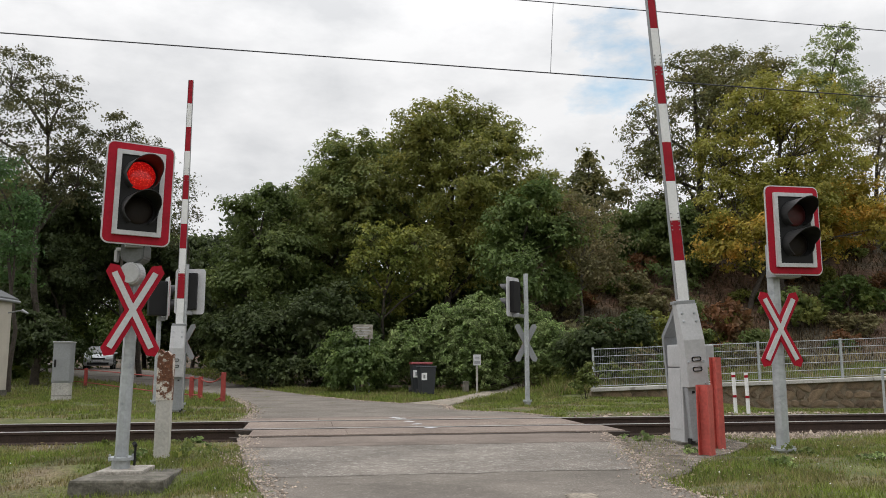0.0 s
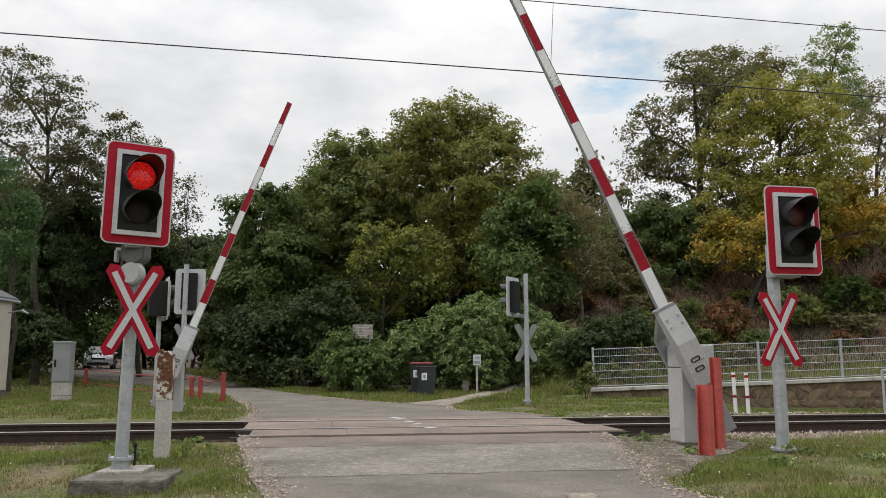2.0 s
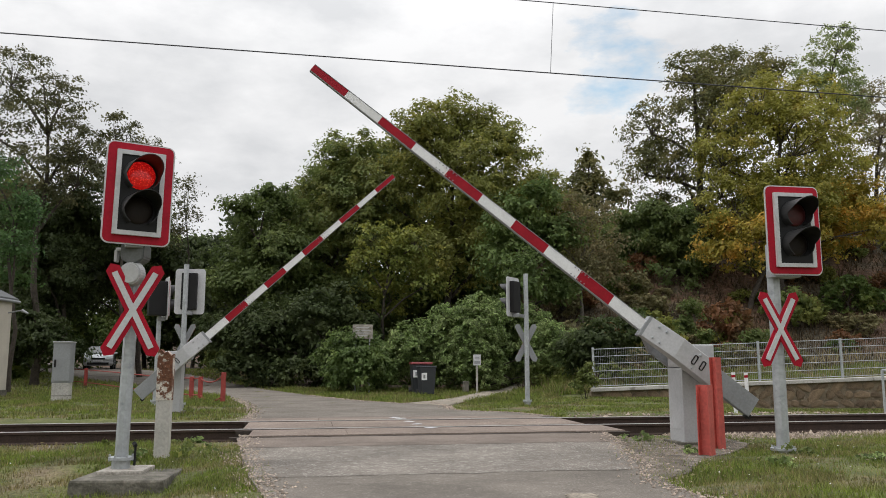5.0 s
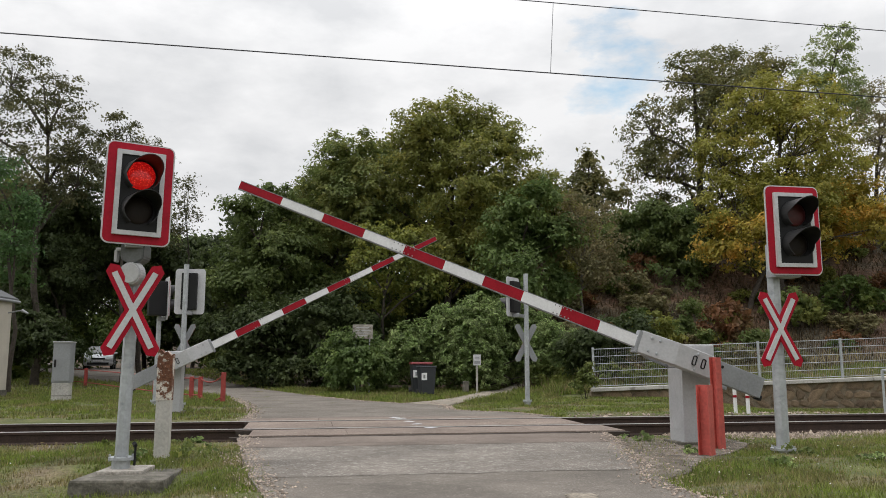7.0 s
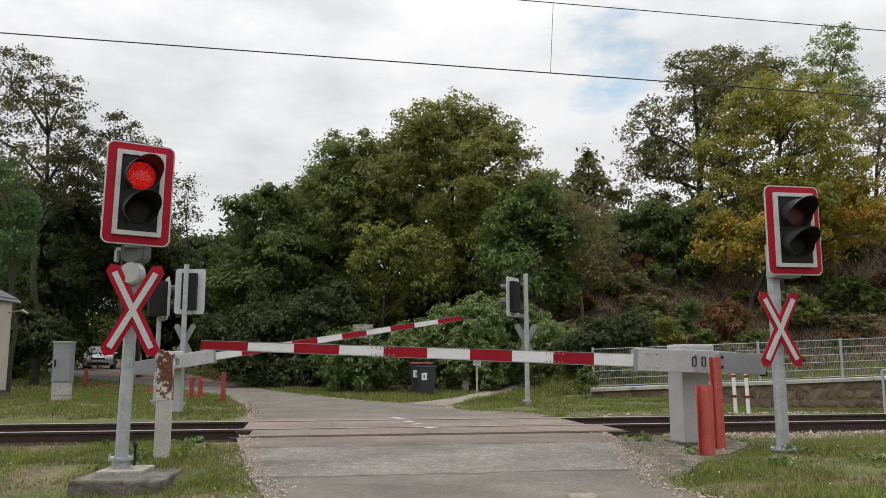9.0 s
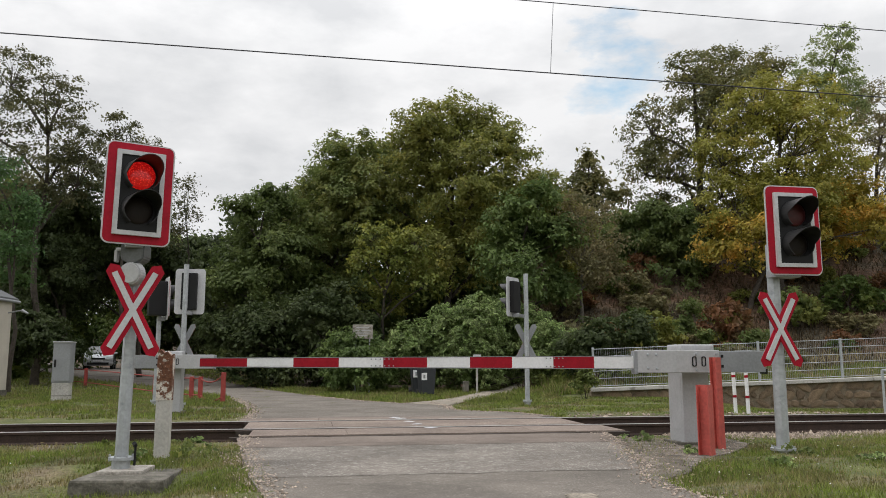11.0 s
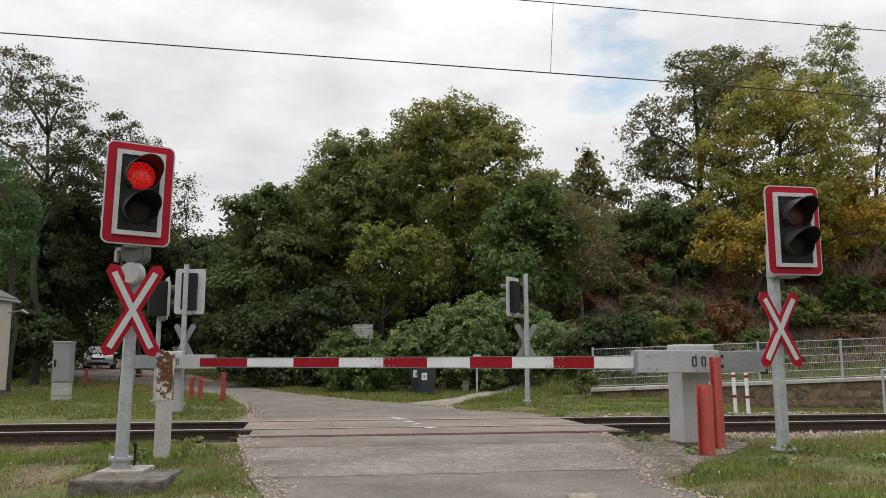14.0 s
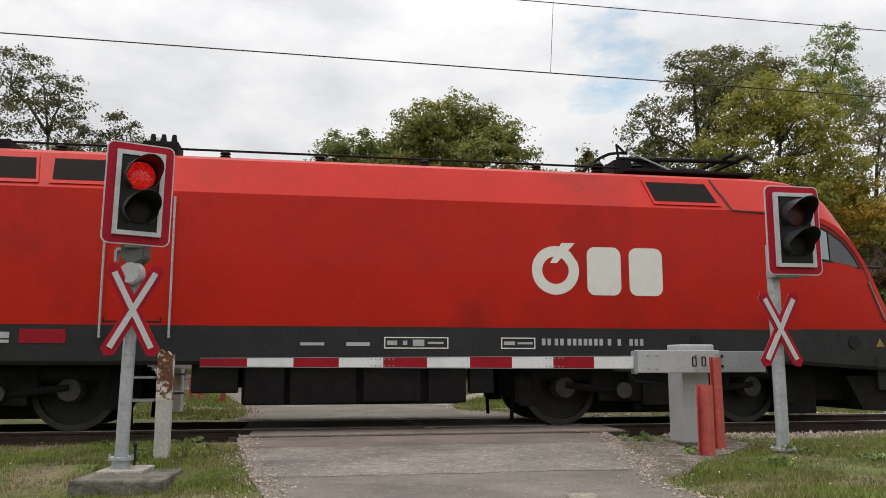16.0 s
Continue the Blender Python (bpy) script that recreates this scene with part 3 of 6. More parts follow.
        ring_prism(bm, round_rect(0.055, 0.12, 0.02, s * x), round_rect(0.035, 0.10, 0.015, s * x), -0.172, -0.155)
        part("slot_rim", bm, "black", arm)
    for x, z in ((-0.58, 0.08), (-0.48, 0.08), (-0.58, -0.08), (-0.48, -0.08), (0.0, 0.09), (0.0, -0.1), (0.26, 0.09)):
        y = -0.16 if x > -0.26 else -0.05 - (x + 0.70) / 0.44 * 0.11
        bm = bmesh.new()
        bmesh.ops.create_cone(bm, cap_ends=True, segments=8, radius1=0.016, radius2=0.013, depth=0.02, matrix=pose(s * x, y - 0.008, z, 90))
        part("bolt", bm, "galv", arm)
    part("counterweight", boxes((*X(0.30, 0.93), -0.11, -0.03, -0.13, 0.125), bevel=0.008), "greydark", boom, "grey counterweight plate")
    for row in ((*X(0.345, 0.375), -0.118, -0.10, 0.045, 0.08), (*X(0.345, 0.375), -0.118, -0.10, -0.075, -0.04), (*X(0.90, 0.96), -0.10, -0.02, -0.15, -0.09)):
        part("counterweight_bolt", boxes(row, bevel=0.004), "black", boom)
    bm = bmesh.new()
    pts = [(-0.66, 0.04), (-0.30, 0.47), (0.80, 0.47), (0.80, 0.52), (-0.33, 0.52), (-0.70, 0.08)]
    lo = [bm.verts.new((s * x, y, -0.09)) for x, y in pts]
    hi = [bm.verts.new((s * x, y, 0.09)) for x, y in pts]
    bm.faces.new(lo), bm.faces.new(hi[::-1])
    for i in range(6):
        bm.faces.new((lo[i], hi[i], hi[(i + 1) % 6], lo[(i + 1) % 6]))
    part("rear_arm", bm, "greydark", boom)
    return boom


near_boom = barrier(pose(3.0, 9.68, 0, 0, 0, 9.85), 1, "grey barrier column with red and white boom at the road edge")
far_boom = barrier(pose(-5.2, 15.6, 0, 0, 0, 9.85), -1, "grey barrier column with red and white boom beyond the track")


# ---- light signals with crossed boards ----
def signal(m, label, dx=0.05, panel_yaw=0.0, pz=2.5, cz=1.40, lit=False, pole_r=0.055, cross=True, top=None, size=(0.66, 1.02), cross_yaw=0.0, cross_scale=1.0, rear=0.13, skew=0.0, cross_dx=0.0, fl=0.075):
    """A light signal on a steel pole; it faces -y."""
    t = thing("crossing_signal", m, label, "signal", "light signals of the crossing")
    w, h = size
    ztop = top if top else pz - 0.1
    bm = bmesh.new()
    bmesh.ops.create_cone(bm, cap_ends=True, segments=8, radius1=pole_r * 1.06, radius2=pole_r, depth=ztop + 0.3, matrix=pose(0, 0, (ztop - 0.3) / 2, 0, 0, 22.5))
    part("pole", bm, "galv", t)
    bm = tubes(((0, 0, -0.05), (0, 0, fl), pole_r * 1.45), n=12)
    part("foot", bm, "galv", t)
    plate = part("base_plate", tubes(((0, 0, fl), (0, 0, fl + 0.025), pole_r * 2.0), n=16), "galv", t)
    for k in range(6):
        a = radians(60 * k + 20)
        q = Vector((math.cos(a) * pole_r * 1.75, math.sin(a) * pole_r * 1.75, 0.0))
        part("bolt", tubes((q + Vector((0, 0, fl - 0.015)), q + Vector((0, 0, fl + 0.05)), 0.011), n=6), "galv", plate)
    head = new("head")
    head.parent, head.matrix_local = t, pose(dx, -pole_r - 0.10, pz, 0, 0, panel_yaw)
    bm = bmesh.new()
    prism(bm, round_rect(w, h, 0.07), 0.0, 0.012)
    part("backing_board", bm, "sheet", head, "white-edged board")
    bm = bmesh.new()
    ring_prism(bm, round_rect(w - 0.026, h - 0.026, 0.06), round_rect(w - 0.185, h - 0.175, 0.006), -0.006, 0.0)
    part("red_border", bm, "red", head, "red reflective border")
    bm = bmesh.new()
    ring_prism(bm, round_rect(w - 0.185, h - 0.175, 0.006), round_rect(w - 0.27, h - 0.26, 0.004), -0.045, 0.0)
    part("inner_frame", bm, "sheet", head, "pale inner frame")
    part("lamp_housing", boxes((-w / 2 + 0.13, w / 2 - 0.13, -0.03, 0.0, -h / 2 + 0.125, h / 2 - 0.125), bevel=0.008), "black", head)
    part("rear_housing", boxes((-0.17, 0.17, 0.012, rear, -h / 2 + 0.1, h / 2 - 0.1), bevel=0.02), "black", head)
    for k, zc in enumerate((0.175, -0.165)):
        bm = bmesh.new()
        bmesh.ops.create_uvsphere(bm, u_segments=24, v_segments=12, radius=0.138)
        bmesh.ops.scale(bm, vec=(1, 0.22, 1), verts=bm.verts)
        bmesh.ops.translate(bm, vec=(0, -0.032, zc), verts=bm.verts)
        part("lens", bm, ("lens_on" if lit else "lens_dim") if k == 0 else "lens_off", head, ("lit red lens" if lit else "unlit red lens") if k == 0 else "unlit dark lens", smooth=True)
        # hood: an open sleeve, longer above
        bm, n, rows = bmesh.new(), 28, []
        for i in range(n + 1):
            a = radians(-55 + 290 * i / n)
            reach = 0.10 + 0.20 * max(0.0, math.sin(a)) ** 0.7
            rows.append([bm.verts.new((r * math.cos(a) + skew * y, -0.03 - y, zc + r * math.sin(a))) for r, y in ((0.16, 0.0), (0.16, reach), (0.153, reach), (0.153, 0.0))])
        for i in range(n):
            for j in range(4):
                bm.faces.new((rows[i][j], rows[i + 1][j], rows[i + 1][(j + 1) % 4], rows[i][(j + 1) % 4]))
        bm.faces.new(rows[0]), bm.faces.new(rows[-1][::-1])
        part("hood", bm, "hood", head)
    part("bracket", boxes((-dx - 0.05 if dx > 0.1 else -0.08, 0.08, 0.02, pole_r + 0.14, -h / 2 - 0.02, -h / 2 + 0.06), bevel=0.008), "greydark", head)
    if cross:
        holder = new("crossed_boards")
        holder.parent, holder.matrix_local = t, pose(cross_dx, -pole_r - 0.03, cz, 0, 0, cross_yaw)
        L, W = 0.495 * cross_scale, 0.067 * cross_scale
        for k, sg in enumerate((1, -1)):
            a = pose(0, 0, 0, 0, sg * 27.5)
            bm = bmesh.new()
            prism(bm, [(-W, -L + 0.05), (0, -L), (W, -L + 0.05), (W, L - 0.05), (0, L), (-W, L - 0.05)], -0.012 * k - 0.006, -0.012 * k + 0.004)
            bmesh.ops.transform(bm, matrix=a, verts=bm.verts)
            part("board", bm, "red", holder, "red-edged board")
            bm = bmesh.new()
            w2 = W * 0.40
            prism(bm, [(-w2, -L + 0.09), (w2, -L + 0.09), (w2, L - 0.09), (-w2, L - 0.09)], -0.024 - 0.002 * k, -0.012 * k - 0.006)
            bmesh.ops.transform(bm, matrix=a, verts=bm.verts)
            part("white_bar", bm, "sheet", holder, "white bar")
            bm = bmesh.new()
            prism(bm, [(-W, -L + 0.05), (0, -L), (W, -L + 0.05), (W, L - 0.05), (0, L), (-W, L - 0.05)], -0.012 * k + 0.004, -0.012 * k + 0.007)
            bmesh.ops.transform(bm, matrix=a, verts=bm.verts)
            part("metal_back", bm, "greydark", holder, "bare metal back")
        part("cross_clamp", boxes((-0.05, 0.05, 0.0, 0.05, -0.06, 0.06), bevel=0.01), "galv", holder)
    return t


near_left = signal(pose(-3.04, 7.66, -0.05, 0, 0.9, 0), "crossing signal with lit red lamp on a pole over concrete", dx=0.05, panel_yaw=30, pz=2.60, cz=1.48, lit=True, pole_r=0.058, top=2.29, cross_yaw=16, skew=0.16, cross_dx=0.045, size=(0.63, 1.0))
bm = bmesh.new()
prism(bm, [(-0.115, 2.12), (0.115, 2.12), (0.115, 1.99), (0.10, 1.965), (0.0, 1.91), (-0.10, 1.965), (-0.115, 1.99)], -0.10, 0.10)
bmesh.ops.bevel(bm, geom=bm.edges[:], offset=0.012, segments=2, affect="EDGES")
cover = part("junction_box", bm, "boxgrey", near_left, "grey junction box with a pointed apron")
part("side_bracket", boxes((-0.19, -0.11, -0.03, 0.03, 2.06, 2.09), (-0.20, -0.17, -0.03, 0.03, 1.95, 2.07), bevel=0.005), "greypaint", cover)
bm = bmesh.new()
bmesh.ops.create_cone(bm, cap_ends=True, segments=28, radius1=0.128, radius2=0.105, depth=0.11, matrix=pose(0, -0.075, 1.83, 90))
bmesh.ops.bevel(bm, geom=bm.edges[:], offset=0.014, segments=2, affect="EDGES")
part("warning_bell", bm, "greypaint", near_left, "round grey warning bell")
bm = tubes(((0.12, 0.02, 0.02), (0.12, 0.02, 0.2), 0.012), ((0.12, 0.02, 0.2), (0.12, -0.02, 0.23), 0.02), n=8)
part("lever", bm, "black", near_left, "thin black lever")
near_right = signal(pose(3.77, 8.97, -0.03), "unlit crossing signal with crossed boards on an octagonal pole", dx=0.19, panel_yaw=9, pz=2.44, cz=1.33, pole_r=0.067, top=2.3, cross_yaw=9, cross_scale=0.95, fl=0.0, skew=0.10)
far_left = signal(pose(-5.72, 17.5, -0.06, 0, 0, 184), "back of a light signal beyond the track, grey metal", dx=-0.06, pz=2.56, cz=1.44, top=3.15, cross_yaw=0, cross_scale=0.9)
far_right = signal(pose(1.99, 18.9, -0.06, 0, 0, 184), "back of a slim light signal beside the gravel path", dx=0.30, panel_yaw=52, pz=2.55, cz=1.45, top=3.1, size=(0.62, 0.95), cross_scale=1.02)
far_side = signal(pose(-6.78, 18.9, -0.06, 0, 0, 117), "light signal turned towards the side lane, seen edge-on", dx=0.0, pz=2.5, cz=1.4, top=2.6, cross=False, rear=0.42)

blk = thing("concrete_block", pose(-2.86, 7.3, 0, 0, 0, 4), "weathered mossy concrete foundation block in the grass", "foundation")
bm = boxes((-0.44, 0.38, -0.17, 0.60, -0.45, -0.095), bevel=0.02)
for v in bm.verts:
    v.co += Vector((noise.noise(v.co * 5), noise.noise(v.co * 6), 0.4 * noise.noise(v.co * 7))) * 0.035
part("lower_block", bm, "concrete", blk)
bm = boxes((-0.315, 0.10, 0.17, 0.62, -0.14, -0.055), bevel=0.018)
part("upper_slab", bm, "slab", blk, "pale concrete slab")


# ---- guard posts ----
def guard_posts():
    p = thing("rusty_post", pose(-2.97, 8.56, -0.06, 0, 0, 8), "white post with heavy rust over its upper half", "post")
    bm = boxes((-0.074, 0.074, -0.065, 0.065, -0.2, 0.62), bevel=0.006)
    part("lower_post", bm, "rust", p)
    bm = bmesh.new()
    prism(bm, [(-0.077, 0.595), (0.077, 0.595), (0.078, 1.08), (0.06, 1.06), (0.02, 1.11), (-0.01, 1.09), (-0.05, 1.13), (-0.078, 1.13)], -0.068, 0.068)
    part("upper_post", bm, "rustfull", p, "rust-eaten upper end")
    for x, y, h, w, lean, yaw, lab in ((2.835, 8.70, 0.77, 0.066, 0, 48, "short faded red steel beam guarding the barrier"), (3.19, 9.32, 1.07, 0.046, -1.0, 30, "tall narrow red steel beam at the barrier")):
        g = thing("guard_post", pose(x, y, -0.08, 0, lean, yaw), lab, "post", "red guard posts")
        e, c = w * 0.16, w * 0.10
        pts = [(-w, -w), (w, -w), (w, -w + e), (c, -w + e), (c, w - e), (w, w - e), (w, w), (-w, w), (-w, w - e), (-c, w - e), (-c, -w + e), (-w, -w + e)]
        bm = bmesh.new()
        lo = [bm.verts.new((a, q, -0.2)) for a, q in pts]
        hi = [bm.verts.new((a, q, h)) for a, q in pts]
        bm.faces.new(lo), bm.faces.new(hi[::-1])
        for i in range(len(pts)):
            k = (i + 1) % len(pts)
            bm.faces.new((lo[i], hi[i], hi[k], lo[k]))
        part("beam", bm, "postred", g)
        part("foot", boxes((-w - 0.02, w + 0.02, -w - 0.02, w + 0.02, -0.2, 0.02), bevel=0.01), "concrete", g)
    for x, y, lean in ((5.86, 16.1, -1.0), (6.0, 15.8, -1.0)):
        g = thing("marker_post", pose(x, y, float(land(x, y)), 0, lean, 0), "slim white marker post with red bands in grass", "post", "white marker posts")
        part("shaft", tubes(((0, 0, -0.1), (0, 0, 0.80), 0.036), n=10), "white", g)
        for z in (0.30, 0.70):
            part("band", tubes(((0, 0, z), (0, 0, z + 0.05), 0.038), n=10), "boomred", g)


guard_posts()


# ---- overhead wires ----
def wires():
    t = thing("overhead_line", Matrix(), "thin dark overhead contact wire and catenary above the track", "overhead line")
    def straight(a, b, r):
        a, b = Vector(a), Vector(b)
        d = b - a
        return tubes((a - d * 1.6, b + d * 1.6, r), n=6)
    part("contact_wire", straight((-7.44, 12.2, 6.25), (3.55, 13.2, 5.80), 0.011), "wire", t)
    part("catenary_wire", straight((1.34, 13.0, 7.18), (7.68, 14.0, 7.10), 0.009), "wire", t)
    part("dropper", tubes(((1.85, 13.02, 5.86), (1.93, 13.07, 7.175), 0.005), n=6), "wire", t)


wires()


# ---- trees ----
def leaf_cloud(rng, centres, radii, count, size, flat=0.75):
    """Leaves on the shells of many clumps: kite-shaped blades as vertices and faces."""
    w = radii ** 2
    k = rng.choice(len(centres), count, p=w / w.sum())
    d = rng.normal(size=(count, 3))
    d[:, 2] += 0.25
    d /= np.linalg.norm(d, axis=1)[:, None]
    r = radii[k] * (0.35 + 0.85 * rng.random(count))
    p = centres[k] + d * r[:, None] * np.array([1, 1, flat])
    n = d * 0.6 + rng.normal(size=(count, 3)) * 0.6 + np.array([0, 0, 0.45])
    n /= np.linalg.norm(n, axis=1)[:, None]
    u = np.cross(n, rng.normal(size=(count, 3)))
    u /= np.linalg.norm(u, axis=1)[:, None] + 1e-9
    v = np.cross(n, u)
    s = size * rng.uniform(0.6, 1.35, count)[:, None]
    droop = np.array([0, 0, -0.35]) * s
    q = np.stack([p - u * s, p + v * s * 0.62 + u * s * 0.1, p + u * s + droop, p - v * s * 0.62 + u * s * 0.1], 1).reshape(-1, 3)
    return q, np.arange(count * 4).reshape(-1, 4)


def limb(bm, pts, r0, r1, n=6):
    k = len(pts) - 1
    for i in range(k):
        tube(bm, pts[i], pts[i + 1], r0 + (r1 - r0) * i / k, r0 + (r1 - r0) * (i + 1) / k, n)


def tree(name, x, y, top, hw, low, leaves, material, label, size=0.14, seed=1, clumps=46, bark="bark", shape=1.0, clump=0.30, trunk=0.16, z0=None, ratio=1.0):
    clumps, clump, leaves, size = int(clumps * 3.2), clump * 0.64, int(leaves * 1.95), size * 0.53
    """A broad-leaved tree: top and low are the heights of the crown's ends, hw its half width."""
    rng = np.random.default_rng(seed)
    z0 = float(land(x, y)) if z0 is None else z0
    t = thing(name, pose(x, y, z0), label, "tree" if name != "bush" else "bush", "trees and shrubs round the crossing")
    top, low = top - z0, low - z0
    mid, half = (top + low) / 2, (top - low) / 2
    # clump centres fill an uneven egg
    d = rng.normal(size=(clumps, 3))
    d /= np.linalg.norm(d, axis=1)[:, None]
    rad = rng.uniform(0.35, 1.0, clumps) ** 0.5
    zz = d[:, 2] * rad
    wide = np.sqrt(np.clip(1 - np.abs(zz) ** 2.2, 0.05, 1)) * (1 - 0.25 * shape * np.clip(zz, 0, 1))
    ang = np.arctan2(d[:, 1], d[:, 0])
    reach = hw * (1 - clump * 0.6) * wide * rng.uniform(0.45, 1.08, clumps)
    c = np.stack([np.cos(ang) * reach, np.sin(ang) * reach * ratio, mid + zz * half * (1 - clump * 0.25)], 1)
    radii = hw * clump * rng.uniform(0.5, 1.3, clumps)
    bm = bmesh.new()
    r = random.Random(seed)
    h = mid + half * 0.5
    spine = [Vector((0.10 * hw * math.sin(k * 1.7 + seed), 0.08 * hw * math.cos(k * 1.3 + seed), -0.3 + (h + 0.3) * k / 5)) for k in range(6)]
    spine[0] = Vector((0, 0, -0.4))
    limb(bm, spine, trunk, trunk * 0.3, 9)
    for k in range(min(clumps, 30)):
        tip = Vector(c[k])
        b = min(4, max(1, int((tip.z / max(h, 0.1)) * 4 * 0.7)))
        base = spine[b]
        m = base.lerp(tip, 0.5) + Vector((r.uniform(-0.1, 0.1) * hw, r.uniform(-0.1, 0.1) * hw, r.uniform(0.0, 0.12) * hw))
        limb(bm, [base, m, tip], trunk * 0.32, trunk * 0.07, 5)
    part("trunk", bm, bark, t)
    v, f = leaf_cloud(rng, c, radii, leaves, size)
    ob = quick_mesh("crown", v, f, material)
    ob.parent = t
    return t


def grow(name, x, y, lobes, material, label, leaf=0.1, trunk=0.15, dens=1.4, clump=0.42, bark="bark"):
    """A tree or bush whose crown is a few rounded lobes (x offset, height, radius), each a heap of leafy clumps."""
    seed = int(abs(x) * 91 + y * 57)
    rng, r = np.random.default_rng(seed), random.Random(seed)
    z0 = float(land(x, y))
    t = thing(name, pose(x, y, z0), label, "tree" if name != "bush" else "bush", "trees and shrubs round the crossing")
    bm = bmesh.new()
    mid = sum(l[0] for l in lobes) / len(lobes)
    high = max(l[1] for l in lobes) - z0
    spine = [Vector((mid * (k / 6) ** 1.5 + 0.012 * high * math.sin(k * 1.9 + seed), 0.02 * high * math.cos(k * 1.3 + seed), -0.4 + (high + 0.2) * k / 6)) for k in range(7)]
    spine[0] = Vector((0, 0, -0.4))
    limb(bm, spine, trunk, trunk * 0.18, 9)
    qs, count = [], 0
    for k, (dx, z, rad) in enumerate(lobes):
        rad *= 1.1
        c = np.array([dx, 0.75 * rad * math.sin(2.4 * k + seed), z - z0])
        want = int(dens * 12.6 * rad * rad / (1.24 * leaf * leaf))
        n = max(8, int(3.9 * (rad / clump) ** 2 * min(1.0, dens + 0.2)))
        d = rng.normal(size=(n, 3))
        d[:, 2] += 0.3
        d /= np.linalg.norm(d, axis=1)[:, None]
        cc = c + d * (rad * rng.uniform(0.5, 1.12, n) ** 0.8)[:, None] * np.array([1, 1, 0.92])
        root = spine[max(1, min(5, int((c[2] - rad * 0.7) / max(high, 0.1) * 6)))]
        hub = Vector(c) - Vector((0, 0, rad * 0.3))
        limb(bm, [root, root.lerp(hub, 0.55) + Vector((0, 0, 0.15 * rad)), hub], trunk * 0.42, trunk * 0.2, 6)
        for i in range(min(n, 12 if dens > 0.8 else 18)):
            tip = Vector(cc[i])
            limb(bm, [hub, hub.lerp(tip, 0.5) + Vector((r.uniform(-0.1, 0.1), r.uniform(-0.1, 0.1), 0.1)) * rad, tip], trunk * 0.10, trunk * 0.02, 4)
        g = rng.integers(0, n, want)
        size = clump * rng.uniform(0.6, 1.3, n)[g]
        off = rng.normal(size=(want, 3)) * 0.52
        off[:, 2] = off[:, 2] * 0.55 - 0.25 * (off[:, 0] ** 2 + off[:, 1] ** 2)
        p = cc[g] + off * size[:, None]
        s = leaf * rng.uniform(0.6, 1.3, want)
        if dens > 0.8:  # oversized inner leaves, added to block light and darken the lobe
            inner = rng.random(want) < 0.10
            p[inner] = c + d[g[inner]] * rad * rng.uniform(0.0, 0.6, inner.sum())[:, None]
            s[inner] *= 2.2
        out = p - c
        out /= np.linalg.norm(out, axis=1)[:, None] + 1e-6
        nrm = out * 0.55 + rng.normal(size=(want, 3)) * 0.42 + np.array([0, 0, 0.55])
        nrm /= np.linalg.norm(nrm, axis=1)[:, None]
        u = np.cross(nrm, rng.normal(size=(want, 3)))
        u /= np.linalg.norm(u, axis=1)[:, None] + 1e-9
        v = np.cross(nrm, u)
        s = s[:, None]
        droop = np.array([0, 0, -0.45]) * s
        qs.append(np.stack([p - u * s, p + v * s * 0.6 + u * s * 0.1, p + u * s + droop, p - v * s * 0.6 + u * s * 0.1], 1).reshape(-1, 3))
        count += want
    part("trunk", bm, bark, t)
    ob = quick_mesh("crown", np.concatenate(qs), np.arange(count * 4).reshape(-1, 4), material)
    ob.parent = t
    return t


# the wood behind: x, y, top, half width, low end of crown, leaves, material, label, extras
TREES = [
    ("tree", -20.5, 55.0, 8.5, 4.0, 0.5, 15000, "leaf_dark", "dark wood edge tree behind the parked car", dict(seed=33, clumps=50, size=0.25)),
    ("tree", -25.5, 45.0, 11, 4.6, 0.4, 16000, "leaf_dark", "dark wood edge tree", dict(seed=34, clumps=50, size=0.24)),
    ("tree", -12.5, 62.0, 10.5, 4.2, 1.0, 12000, "leaf_far", "distant green tree at the end of the lane", dict(seed=35, clumps=40, size=0.24)),
    ("tree", -22.5, 38.0, 10.5, 4.6, -0.2, 14000, "leaf_dark", "dark wood edge tree behind the hut", dict(seed=42, clumps=50, size=0.24)),
    ("tree", -27.5, 56.0, 12.0, 5.5, 0.0, 14000, "leaf_dark", "dark wood edge tree", dict(seed=43, clumps=50, size=0.30)),
    ("tree", -14.5, 68.0, 11.0, 5.5, 0.2, 12000, "leaf_far", "distant tree closing the lane", dict(seed=44, clumps=50, size=0.32)),
    ("tree", -1.5, 44.0, 10.5, 4.0, 2.0, 14000, "leaf_dark", "dark tree inside the wood", dict(seed=45, clumps=50, size=0.24)),
    ("tree", 3.0, 44.0, 11.0, 4.0, 3.0, 14000, "leaf_dark", "dark tree inside the wood", dict(seed=46, clumps=50, size=0.24)),
    ("tree", 14.0, 46.0, 9.8, 4.6, 6.0, 13000, "leaf_dark", "dark tree inside the hill wood", dict(seed=47, clumps=50, size=0.26)),
    ("tree", 20.5, 45.0, 11.8, 4.4, 6.5, 13000, "leaf_olive", "olive tree inside the hill wood", dict(seed=48, clumps=50, size=0.24)),
    ("tree", -14.0, 52.0, 10.5, 5.0, 0.2, 12000, "leaf_shade", "dark tree closing the wood behind the lane", dict(seed=51, clumps=50, size=0.3)),
    ("tree", -7.0, 47.0, 11.5, 5.0, 0.2, 14000, "leaf_shade", "dark tree inside the wood", dict(seed=52, clumps=50, size=0.28)),
    ("tree", 8.0, 48.0, 10.4, 4.6, 4.0, 12000, "leaf_shade", "dark tree inside the hill wood", dict(seed=53, clumps=50, size=0.28)),
]
